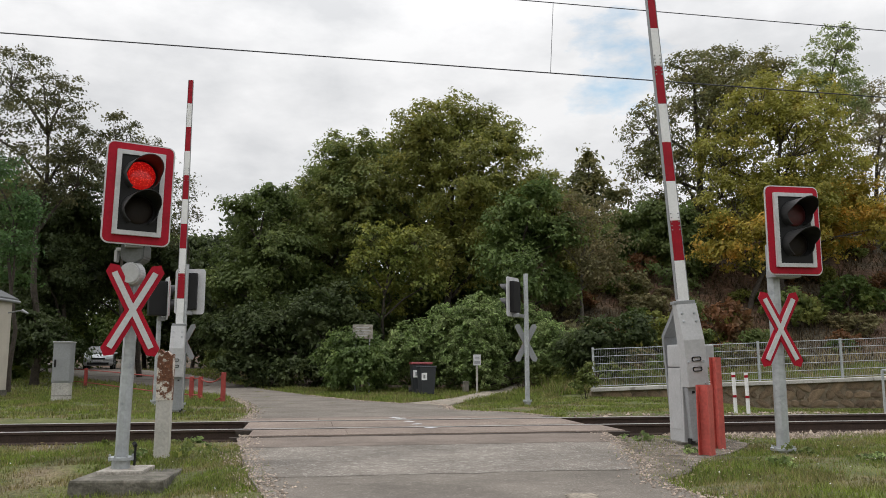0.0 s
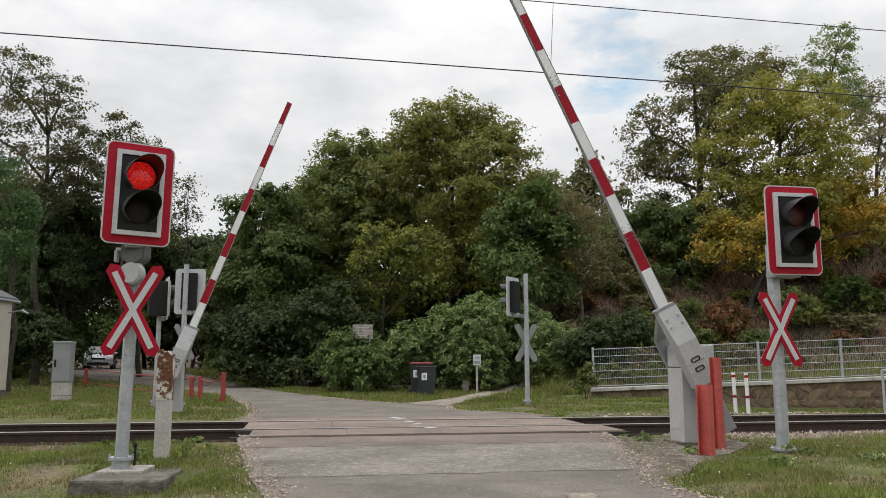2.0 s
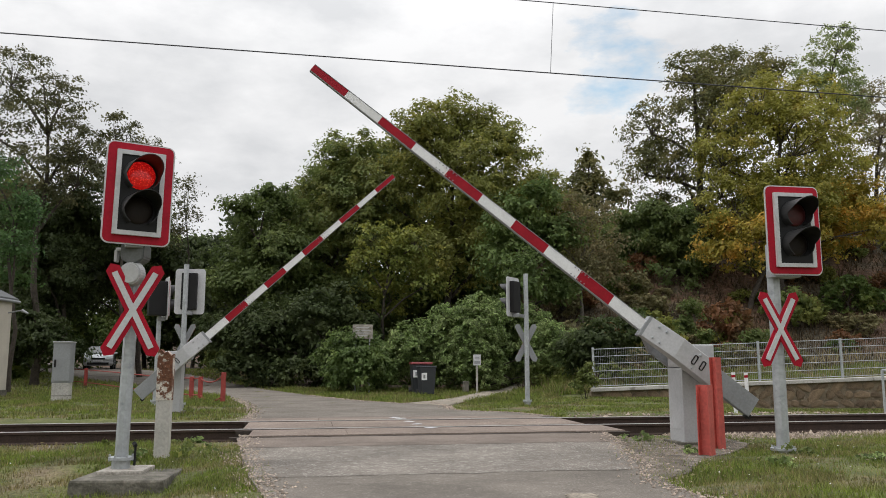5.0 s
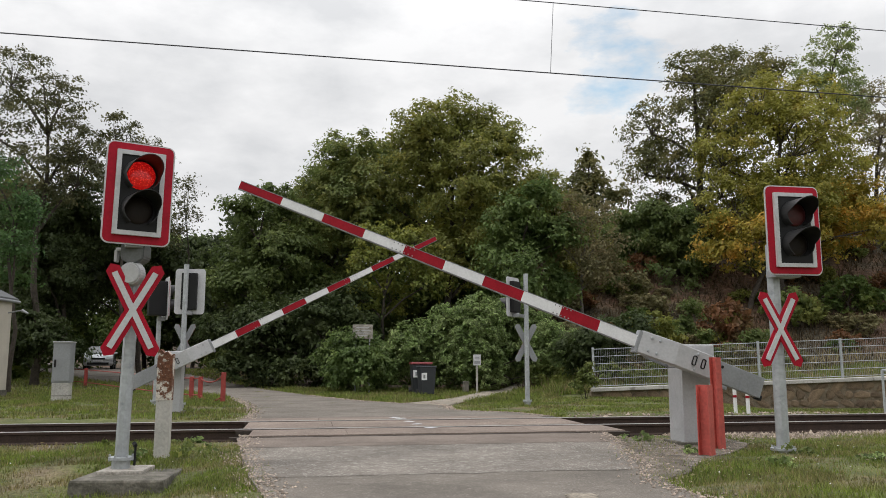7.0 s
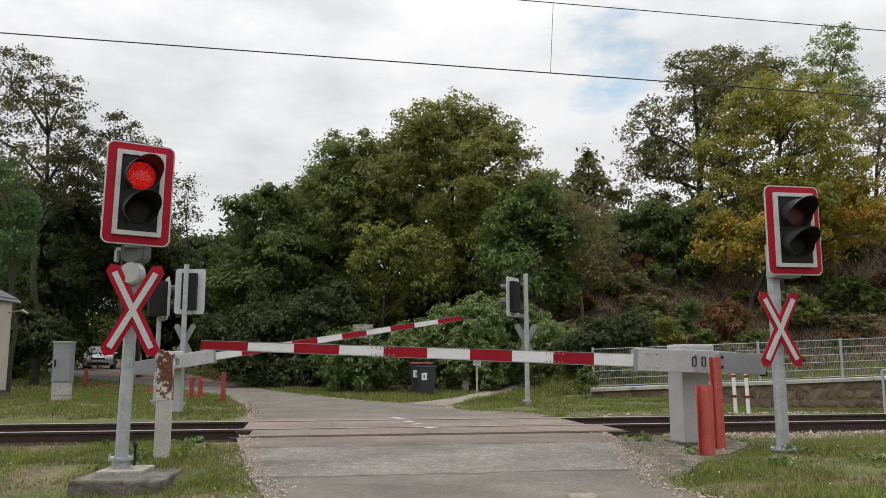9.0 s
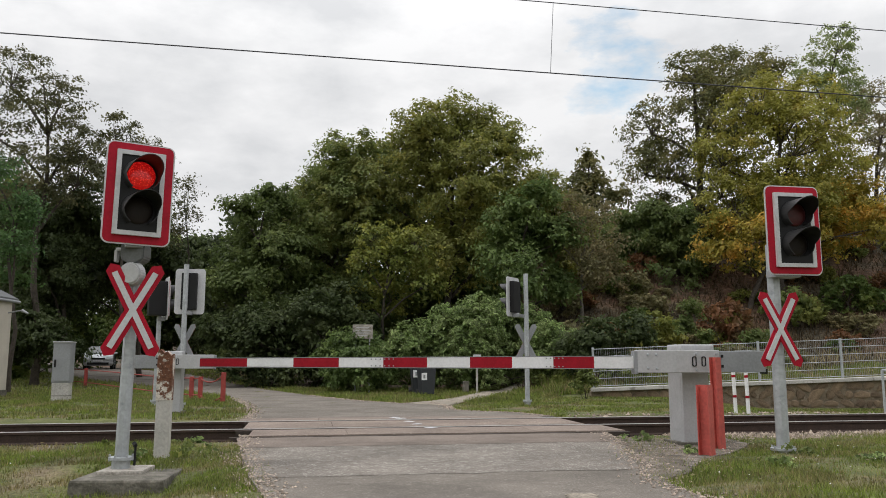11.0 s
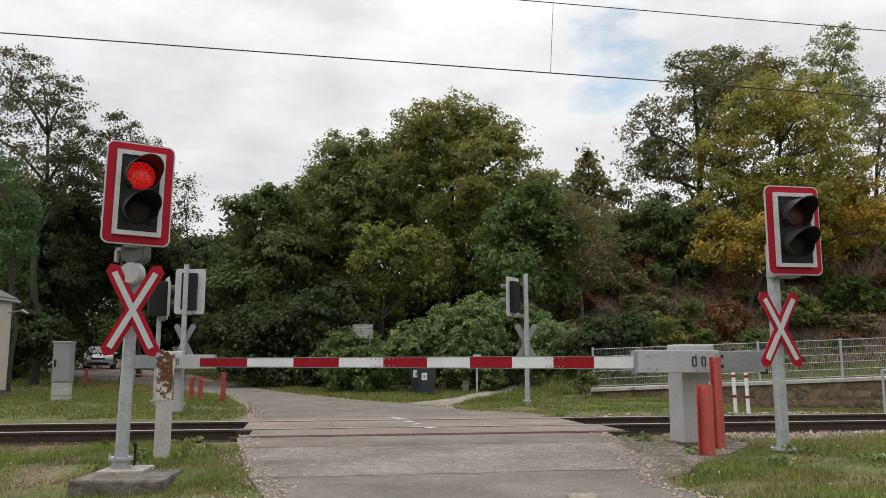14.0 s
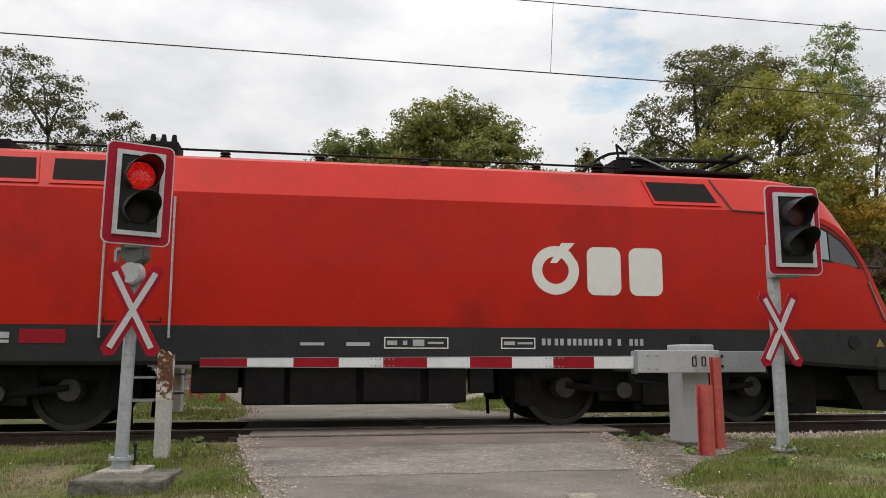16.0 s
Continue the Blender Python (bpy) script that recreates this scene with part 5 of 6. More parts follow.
# parked car, seen from the front
def car():
    c = thing("parked_car", pose(-21.5, 50.0, float(land(-21.5, 50.0)) + 0.01, 0, 0, 20), "silver hatchback parked under dark trees", "car")
    prof = [(-2.05, 0.28), (-2.1, 0.55), (-2.02, 0.72), (-1.1, 0.92), (-0.35, 1.38), (0.9, 1.45), (1.7, 1.2), (1.98, 0.85), (2.05, 0.35), (1.9, 0.22), (-1.9, 0.22)]
    bm = bmesh.new()
    prism(bm, prof, -0.84, 0.84)
    for v in bm.verts:
        k = 1 - 0.22 * max(0.0, (v.co.z - 0.9) / 0.55)
        v.co.y *= k * (1 - 0.07 * max(0, abs(v.co.x) - 1.6))
    bmesh.ops.bevel(bm, geom=bm.edges[:], offset=0.05, segments=2, affect="EDGES")
    bmesh.ops.rotate(bm, verts=bm.verts, cent=(0, 0, 0), matrix=Matrix.Rotation(radians(90), 3, "Z"))
    body = part("body", bm, "carpaint", c, smooth=True)
    bm = bmesh.new()
    vs = [bm.verts.new(p) for p in ((-0.66, -1.07, 0.95), (0.66, -1.07, 0.95), (0.56, -0.42, 1.355), (-0.56, -0.42, 1.355))]
    bm.faces.new(vs)
    bmesh.ops.translate(bm, verts=bm.verts, vec=(0, -0.025, 0.03))
    bmesh.ops.solidify(bm, geom=bm.faces[:], thickness=0.02)
    part("windscreen", bm, "glass", c)
    for s in (-1, 1):
        part("headlight", boxes((s * 0.62 - 0.17, s * 0.62 + 0.17, -2.12, -1.95, 0.58, 0.74), bevel=0.03), "lamp", c, "clear headlight")
        part("mirror", boxes((s * 0.92 - 0.10, s * 0.92 + 0.10, -0.95, -0.85, 0.92, 1.06), bevel=0.03), "carpaint", c)
        part("side_window", boxes((s * 0.79 - 0.01, s * 0.79 + 0.01, -0.3, 1.2, 0.98, 1.3), bevel=0.004), "glass", c)
        for y in (-1.35, 1.3):
            w = part("wheel", tubes(((s * 0.66, y, 0.30), (s * 0.86, y, 0.30), 0.30), n=18), "tyre", c)
            part("rim", tubes(((s * 0.86, y, 0.30), (s * 0.87, y, 0.30), 0.19), n=14), "galv", w)
    part("grille", boxes((-0.4, 0.4, -2.13, -2.0, 0.60, 0.70), bevel=0.015), "black", c)
    part("lower_grille", boxes((-0.6, 0.6, -2.12, -2.0, 0.28, 0.42), bevel=0.015), "black", c)
    part("plate", boxes((-0.26, 0.26, -2.14, -2.1, 0.46, 0.56), bevel=0.004), "white", c, "white plate")
    part("plate_bar", boxes((-0.2, 0.2, -2.145, -2.13, 0.485, 0.535)), "greydark", c)


car()


# ---- locomotive ----
RING = [(1.492, 1.42), (1.50, 1.62), (1.50, 2.5), (1.47, 3.24), (1.30, 3.50), (1.10, 3.80), (0.95, 3.87), (0.5, 3.90), (0.0, 3.91)]
TOPX = [0, 6.7, 7.0, 7.3, 7.6, 7.85, 8.08, 8.27, 8.45, 8.65, 8.90]
TOPZ = [3.91, 3.91, 3.90, 3.87, 3.79, 3.63, 3.34, 2.97, 2.52, 1.97, 1.44]
WX = [0, 7.0, 7.7, 8.3, 8.7, 8.9]
WF = [1.0, 1.0, 0.985, 0.95, 0.90, 0.86]


def ztop(x):
    return float(np.interp(abs(x), TOPX, TOPZ))


def squeeze(x):
    return (ztop(x) - 1.42) / 2.49


def side_y(x, z):
    k = max(squeeze(x), 0.02)
    return float(np.interp(1.42 + (z - 1.42) / k, [p[1] for p in RING], [p[0] for p in RING])) * float(np.interp(abs(x), WX, WF))


def section(x):
    k, w = squeeze(x), float(np.interp(abs(x), WX, WF))
    half = [(y * w, 1.42 + (z - 1.42) * k) for y, z in RING]
    return [(x, -y, z) for y, z in half] + [(x, y, z) for y, z in half[-2::-1]]


def loft(rows):
    bm = bmesh.new()
    grid = [[bm.verts.new(p) for p in r] for r in rows]
    for a, b in zip(grid, grid[1:]):
        for i in range(len(a) - 1):
            bm.faces.new((a[i], a[i + 1], b[i + 1], b[i]))
    for r in (grid[0], grid[-1]):
        bm.faces.new(r)
    for a, b in zip(grid, grid[1:]):
        bm.faces.new((a[0], b[0], b[-1], a[-1]))
    return bm


def shaded(ob, deg=32):
    """Smooth shading with hard creases."""
    me = ob.data
    bm = bmesh.new()
    bm.from_mesh(me)
    for f in bm.faces:
        f.smooth = True
    for e in bm.edges:
        e.smooth = not (len(e.link_faces) == 2 and e.calc_face_angle(0) > radians(deg))
    bm.to_mesh(me)
    bm.free()
    return ob


def flank(x, z):
    """Half width of the body, or below it of the skirt."""
    if z >= 1.42:
        return side_y(x, z)
    return 1.494 * float(np.interp(abs(x), [0, 7, 8.6, 9.0, 9.12], [1, 1, 0.99, 0.93, 0.88]))


def on_side(name, pts, material, parent, s=-1, lift=0.006, label="", thick=0.02):
    """A plate on the loco's flank with the outline (x, z)."""
    bm = bmesh.new()
    a = [bm.verts.new((x, s * (flank(x, z) + lift), z)) for x, z in pts]
    b = [bm.verts.new((x, s * (flank(x, z) - thick), z)) for x, z in pts]
    bm.faces.new(a), bm.faces.new(b[::-1])
    for i in range(len(pts)):
        j = (i + 1) % len(pts)
        bm.faces.new((a[i], b[i], b[j], a[j]))
    bmesh.ops.triangulate(bm, faces=[f for f in bm.faces if len(f.verts) > 4])
    return part(name, bm, material, parent, label)


def seam(parent, row, s, w=0.012):
    """A thin dark joint along the flank through the points (x, z)."""
    bm = bmesh.new()
    prev = None
    for k, (x, z) in enumerate(row):
        x0, z0 = row[max(k - 1, 0)]
        x1, z1 = row[min(k + 1, len(row) - 1)]
        n = Vector((z0 - z1, x1 - x0)).normalized() * w
        cur = [bm.verts.new((x + q * n.x, s * (flank(x + q * n.x, z + q * n.y) + 0.010), z + q * n.y)) for q in (-1, 1)]
        if prev:
            bm.faces.new((prev[0], cur[0], cur[1], prev[1]))
        prev = cur
    return part("panel_joint", bm, "black", parent)


def ring_on_side(name, outer, inner, material, parent, s=-1, lift=0.006):
    bm = bmesh.new()
    n = len(outer)
    rows = [[bm.verts.new((x, s * (flank(x, z) + l), z)) for x, z in pts] for pts, l in ((outer, lift), (inner, lift), (inner, -0.01), (outer, -0.01))]
    for k in range(n):
        j = (k + 1) % n
        for a, b in ((0, 1), (1, 2), (2, 3), (3, 0)):
            bm.faces.new((rows[a][k], rows[a][j], rows[b][j], rows[b][k]))
    return part(name, bm, material, parent)


def on_nose(name, x0, x1, y0, y1, material, parent, lift=0.012, label=""):
    bm = bmesh.new()
    xs = np.linspace(x0, x1, 9)
    g = [[bm.verts.new((x + 0.7 * lift, y0 + (y1 - y0) * j / 6, ztop(x) + 0.7 * lift - 0.0)) for j in range(7)] for x in xs]
    for a, b in zip(g, g[1:]):
        for j in range(6):
            bm.faces.new((a[j], a[j + 1], b[j + 1], b[j]))
    bmesh.ops.solidify(bm, geom=bm.faces[:], thickness=0.03)
    return part(name, bm, material, parent, label)


def locomotive():
    L = thing("electric_locomotive", TRACK @ pose(-400, 0, 0), "bright red electric locomotive with dark grey skirt on the track", "locomotive")
    xs = sorted({*np.linspace(-6.9, 6.9, 15), *[s * x for s in (-1, 1) for x in np.concatenate([np.linspace(6.7, 8.0, 14), np.linspace(8.05, 8.9, 16)])]})
    shaded(part("body", loft([section(x) for x in xs]), "locored", L, "glossy red body shell"), 24)
    # dark skirt and buffer beams
    rows = []
    for x in (-9.12, -9.0, -8.6, -7.0, 7.0, 8.6, 9.0, 9.12):
        w = 1.49 * float(np.interp(abs(x), [0, 7, 8.6, 9.0, 9.12], [1, 1, 0.99, 0.93, 0.88]))
        lo = 0.90 if abs(x) < 7.5 else 0.80
        rows.append([(x, -w + 0.03, lo), (x, -w, lo + 0.05), (x, -w, 1.43), (x, w, 1.43), (x, w, lo + 0.05), (x, w - 0.03, lo)])
    part("skirt", loft(rows), "locodark", L, "dark grey lower panels")
    for s in (-1, 1):
        front = s
        on_nose("windscreen", 7.85, 8.42, -0.85, 0.85, "glass", L) if s > 0 else None
        part("plough", prism(bmesh.new(), [(s * 7.95, 0.72), (s * 8.55, 0.72), (s * 8.80, 0.17), (s * 8.2, 0.20)], -1.25, 1.25), "under", L)
        part("rail_guard", boxes((min(s * 7.02, s * 7.55), max(s * 7.02, s * 7.55), -1.05, 1.05, 0.14, 0.86), (min(s * 7.5, s * 8.1), max(s * 7.5, s * 8.1), -0.95, 0.95, 0.34, 0.86), bevel=0.03), "under", L)
        part("lower_step_box", boxes((min(s * 8.45, s * 9.10), max(s * 8.45, s * 9.10), -1.32, 1.32, 0.50, 0.82), bevel=0.02), "locodark", L)
        part("bumper_panel", boxes((min(s * 8.7, s * 9.16), max(s * 8.7, s * 9.16), -1.2, 1.2, 0.62, 0.95), bevel=0.03), "locodark", L)
        for y in (-0.87, 0.87):
            bf = part("buffer", tubes(((s * 9.05, y, 1.06), (s * 9.26, y, 1.06), 0.12), ((s * 9.26, y, 1.06), (s * 9.32, y, 1.06), 0.22), n=16), "under", L)
            if s > 0:
                on_nose("headlight_trim", 8.46, 8.76, y - 0.22, y + 0.22, "black", L, 0.010)
                on_nose("headlight", 8.49, 8.73, y - 0.18, y + 0.18, "lamp", L, 0.020, "headlight under clear cover")
    part("coupling", tubes(((9.1, 0, 1.02), (9.45, 0, 0.98), 0.06), ((9.42, 0, 1.0), (9.40, 0, 0.55), 0.03), n=8), "under", L)
    part("mirror_arm", tubes(((8.42, -1.05, 2.46), (8.80, -1.12, 2.45), 0.02), n=8), "black", L)
    for s in (-1, 1):
        on_side("cab_window", [(7.03, 3.08), (7.35, 3.05), (7.62, 2.94), (7.62, 2.50), (7.08, 2.57)], "cabglass", L, s, 0.008, "cab side window")
        on_side("rear_quarter_glass", [(7.65, 2.92), (7.85, 2.80), (8.02, 2.62), (8.16, 2.40), (7.65, 2.49)], "glass", L, s, 0.007)
        on_side("window_trim", [(7.0, 3.12), (7.38, 3.09), (7.68, 2.96), (7.9, 2.82), (8.06, 2.64), (8.22, 2.37), (7.65, 2.46), (7.04, 2.53)], "black", L, s, 0.003)
        seam(L, [(5.88, 3.80), (5.93, 3.6), (5.98, 3.45), (6.04, 3.24)], s, 0.018)
        seam(L, [(6.04, 3.235), (6.5, 3.21), (7.0, 3.175), (7.4, 3.13), (7.7, 3.0), (7.93, 2.84), (8.1, 2.65), (8.26, 2.38)], s, 0.013)
        seam(L, [(8.26, 2.38), (8.45, 1.95), (8.66, 1.46)], s, 0.008)
        # Flat black plates give the skirt recesses their shade as colour.
        on_side("front_recess_shade", [(8.72, 1.10), (9.02, 1.10), (9.02, 1.30), (8.72, 1.30)], "black", L, s, 0.004)
        on_side("step_recess_shade", [(8.30, 0.84), (9.0, 0.84), (9.0, 1.00), (8.30, 1.00)], "black", L, s, 0.004)
        seam(L, [(7.7, 1.40), (7.72, 1.06), (9.05, 1.06)], s, 0.006)
        for x0 in (4.77, -5.52, -4.72, -3.79):
            w = 1.03 if x0 > 0 else 0.74
            a, b = x0, x0 + w
            on_side("grille_frame", [(a - 0.05, 3.74), (b - 0.02, 3.74), (b + 0.08, 3.30), (a + 0.02, 3.30)], "locored", L, s, 0.02)
            on_side("grille", [(a, 3.70), (b - 0.05, 3.70), (b + 0.03, 3.36), (a + 0.05, 3.36)], "grille", L, s, 0.026, "dark air grille")
        # emblem: a pale ring with a slanted stroke and two rounded blocks
        ring_on_side("emblem_ring", arc(0.355, 50, 50 + 330, 36, 3.20, 2.255), arc(0.20, 50, 50 + 330, 36, 3.20, 2.255), "letter", L, s)
        on_side("emblem_stroke", [(3.12, 2.36), (3.22, 2.36), (3.50, 2.66), (3.30, 2.66)], "letter", L, s, 0.007)
        for x0 in (3.68, 4.33):
            part_pts = round_rect(0.52, 0.71, 0.12, x0 + 0.26, 2.255)
            on_side("emblem_block", part_pts, "letter", L, s, 0.006)
        # markings on the skirt as bars
        for x0, x1, zc, h in ((0.2, 0.52, 1.18, 0.05), (-0.42, -0.1, 1.18, 0.04), (-4.5, -4.1, 1.28, 0.08), (-4.5, -4.1, 1.2, 0.04), (6.55, 6.75, 1.24, 0.05), (-4.62, -4.3, 1.0, 0.07)):
            on_side("marking", [(x0, zc - h / 2), (x1, zc - h / 2), (x1, zc + h / 2), (x0, zc + h / 2)], "greypaint", L, s, 0.004)
        for word, x0 in ((2, 2.98), (2, 3.17), (4, 3.36), (3, 3.68), (1, 3.97), (1, 4.12), (3, 4.30)):
            for i in range(word):
                a = x0 + 0.082 * i
                on_side("character_bar", [(a, 1.172), (a + 0.05, 1.172), (a + 0.05, 1.268), (a, 1.268)], "greypaint", L, s, 0.004)
        for x0, wd, hh in ((0.76, 0.14, 0.06), (0.98, 0.06, 0.06), (1.12, 0.16, 0.09), (1.33, 0.22, 0.03), (2.42, 0.16, 0.05), (2.62, 0.22, 0.03)):
            on_side("small_text_bar", [(x0, 1.2 - hh / 2), (x0 + wd, 1.2 - hh / 2), (x0 + wd, 1.2 + hh / 2), (x0, 1.2 + hh / 2)], "greypaint", L, s, 0.004)
        for x0, x1 in ((0.72, 1.62), (2.38, 2.88)):
            ring_on_side("marking_frame", [(x0, 1.12), (x1, 1.12), (x1, 1.28), (x0, 1.28)], [(x0 + 0.015, 1.135), (x1 - 0.015, 1.135), (x1 - 0.015, 1.265), (x0 + 0.015, 1.265)], "letter", L, s)
        on_side("red_marking", [(-3.98, 1.18), (-3.42, 1.18), (-3.42, 1.36), (-3.98, 1.36)], "boomred", L, s, 0.005)
        on_side("warning_triangle", [(8.33, 1.17), (8.47, 1.17), (8.4, 1.29)], "yellow", L, s, 0.006)
        for x in (5.35, 7.95):
            bm = bmesh.new()
            bmesh.ops.create_cone(bm, cap_ends=True, segments=14, radius1=0.10, radius2=0.10, depth=0.03, matrix=pose(x, s * 1.49, 1.24, 90))
            part("socket", bm, "black", L)
        # door and its hand rails
        ring_on_side("door_seam", [(-2.98, 1.45), (-2.24, 1.45), (-2.24, 3.2), (-2.98, 3.2)], [(-2.955, 1.475), (-2.265, 1.475), (-2.265, 3.175), (-2.955, 3.175)], "black", L, s, 0.003)
        for x in (-3.0, -2.13):
            part("hand_rail", tubes(((x, s * 1.56, 1.25), (x, s * 1.56, 3.15), 0.016), ((x, s * 1.49, 1.27), (x, s * 1.56, 1.27), 0.015), ((x, s * 1.47, 3.1), (x, s * 1.56, 3.1), 0.012), n=8), "galv", L)
        for z in (0.42, 0.72):
            part("step", boxes((-2.72, -2.3, min(s * 1.1, s * 1.42), max(s * 1.1, s * 1.42), z, z + 0.03)), "greydark", L, "worn metal step")
        on_side("nose_rail", [(8.31, 2.18), (8.33, 2.18), (8.61, 1.58), (8.59, 1.58)], "greydark", L, s, 0.03)
    # roof gear
    for k, x in enumerate((6.0, -6.0)):
        g = part("pantograph_base", boxes((x - 1.35, x + 0.9, -0.75, 0.75, 3.98, 4.03), (x - 1.45, x - 1.15, -0.5, 0.5, 3.9, 4.22), bevel=0.01), "under", L)
        for y in (-0.55, 0.55):
            for dx in (-1.3, 0.0, 0.8):
                part("insulator", tubes(((x + dx, y, 3.88), (x + dx, y, 4.0), 0.07, 0.05), n=10), "under", g)
        part("pantograph_arm", tubes(((x - 1.3, 0.25, 4.30), (x + 0.75, 0.5, 4.28), 0.04), ((x - 1.3, -0.25, 4.30), (x + 0.75, -0.5, 4.28), 0.04), ((x - 1.2, 0, 4.22), (x + 0.4, 0, 4.21), 0.05), n=8), "under", L)
        part("pantograph_head", tubes(((x + 0.75, -0.8, 4.30), (x + 0.75, 0.8, 4.30), 0.035), ((x + 0.5, -0.8, 4.32), (x + 0.5, 0.8, 4.32), 0.035), ((x + 0.75, -0.8, 4.30), (x + 0.85, -0.95, 4.12), 0.025), ((x + 0.75, 0.8, 4.30), (x + 0.85, 0.95, 4.12), 0.025), n=8), "under", L)
        part("pantograph_horn", tubes(((x - 1.3, -0.6, 4.32), (x - 1.5, -0.75, 4.40), 0.02), ((x - 1.5, -0.75, 4.40), (x - 1.46, -0.75, 4.14), 0.02), n=6), "under", L)
        part("pantograph_drive", boxes((x - 0.95, x - 0.55, -0.3, 0.3, 4.0, 4.30), (x - 0.5, x + 0.1, -0.22, 0.22, 4.0, 4.16), bevel=0.02), "under", g)
        bm = bmesh.new()
        limb(bm, [Vector((x - 1.95 + 0.16 * i, -0.35, 4.02 + 0.36 * math.sin(min(1.0, i / 4) * 1.57))) for i in range(6)], 0.025, 0.025, 6)
        part("air_hose", bm, "under", g)
        part("pull_rod", tubes(((x - 1.1, -0.42, 4.36), (x - 0.25, -0.42, 4.04), 0.018), n=6), "greypaint", g, "bare metal rod")
        for dx in (-1.72, -1.05):
            bm = bmesh.new()
            for i in range(5):
                tube(bm, (x + dx, -0.45, 3.90 + 0.055 * i), (x + dx, -0.45, 3.94 + 0.055 * i), 0.11, 0.07, 12)
            part("ribbed_insulator", bm, "under", g)
    part("roof_conductor", tubes(((-4.6, -0.6, 4.06), (4.6, -0.6, 4.06), 0.018), n=6), "under", L)
    for x in (-3.9, -2.9, -1.6, -0.2, 1.4, 3.2):
        part("roof_insulator", tubes(*(((x, -0.6, 3.86 + 0.05 * i), (x, -0.6, 3.90 + 0.05 * i), 0.085, 0.05) for i in range(4)), n=10), "under", L)
    part("circuit_breaker", boxes((-2.75, -2.25, -0.8, -0.3, 3.88, 4.12), bevel=0.02), "under", L)
    for x in (-2.65, -2.5, -2.35):
        part("breaker_bushing", tubes(((x, -0.55, 4.1), (x, -0.55, 4.28), 0.06, 0.03), n=10), "under", L)
    part("roof_box", boxes((-5.2, -4.55, -0.7, 0.7, 3.88, 4.08), bevel=0.02), "under", L)
    # running gear
    part("transformer_tank", boxes((-1.2, 1.85, -1.25, 1.25, 0.35, 0.92), bevel=0.05), "under", L)
    for x0, x1, z0 in ((-1.85, -1.24, 0.52), (-0.55, 0.35, 0.37), (0.45, 1.25, 0.39), (1.36, 1.9, 0.37), (1.95, 2.3, 0.50)):
        for sy in (-1, 1):
            part("equipment_box", boxes((x0, x1, min(sy * 1.2, sy * 1.36), max(sy * 1.2, sy * 1.36), z0, 0.90), bevel=0.02), "under", L)
    part("side_tank", boxes((-1.15, -0.62, -1.38, 1.38, 0.36, 0.9), bevel=0.03), "under", L)
    wheels = []
    for c in (-4.95, 4.95):
        part("bogie_frame", boxes((c - 2.1, c + 2.1, -1.02, -0.86, 0.66, 0.90), (c - 2.1, c + 2.1, 0.86, 1.02, 0.66, 0.90), (c - 0.55, c + 0.55, -1.15, 1.15, 0.36, 0.92), (c - 2.1, c + 2.1, -0.6, 0.6, 0.4, 0.9), bevel=0.03), "under", L)
        for y in (-1.08, 1.08):
            lo, hi = min(y * 0.9, y), max(y * 0.9, y)
            part("side_frame", boxes((c - 0.98, c + 0.98, lo, hi, 0.36, 0.74), (c - 2.15, c + 2.15, lo, hi, 0.70, 0.86), (c - 0.42, c + 0.42, lo, hi, 0.22, 0.50), bevel=0.02), "under", L)
            for dx in (-1, 1):
                part("end_frame", boxes((c + dx * 2.08 - 0.13, c + dx * 2.08 + 0.13, lo, hi, 0.30, 0.80), bevel=0.02), "under", L)
                part("brake_cylinder", tubes(((c + dx * 0.62, y * 1.02, 0.52), (c + dx * 0.62, y * 1.10, 0.52), 0.12), n=14), "axle", L)
        part("traction_motor", boxes((c - 1.2, c + 1.2, -0.62, 0.62, 0.16, 0.62), bevel=0.05), "under", L)
        for y in (-1.12, 1.12):
            part("damper", tubes(((c - 0.75, y, 0.86), (c + 0.35, y, 0.80), 0.06), n=12), "boxgrey", L, "grey hydraulic damper")
            for dx in (-1.5, 1.5):
                part("axle_box", tubes(((c + dx, y * 0.80, 0.565), (c + dx, y * 0.97, 0.565), 0.19, 0.15), n=14), "axle", L)
                part("traction_link", tubes(((c + dx, y * 0.95, 0.60), (c + dx * 0.45, y * 0.95, 0.50), 0.055), n=8), "under", L)
                part("brake_unit", boxes((c + dx * 1.42 - 0.14, c + dx * 1.42 + 0.14, min(y * 0.7, y * 0.95), max(y * 0.7, y * 0.95), 0.34, 0.72), bevel=0.03), "under", L)
            part("hose", tubes(((c - 0.6, y, 0.9), (c - 0.45, y * 1.03, 0.66), 0.02), ((c - 0.45, y * 1.03, 0.66), (c + 0.1, y * 1.03, 0.6), 0.02), n=6), "locodark", L)
            part("sand_box", boxes((c - 0.35, c + 0.45, min(y, y * 1.1), max(y, y * 1.1), 0.30, 0.62), bevel=0.02), "under", L)
            for dx in (-1.95, -1.05, 1.05, 1.95):
                part("spring", tubes(((c + dx, y * 0.92, 0.52), (c + dx, y * 0.92, 0.92), 0.09), n=10), "under", L)
            for dx in (-2.25, 2.25):
                part("sand_pipe", tubes(((c + dx, y * 0.7, 0.08), (c + dx, y * 0.85, 0.75), 0.03), n=6), "under", L)
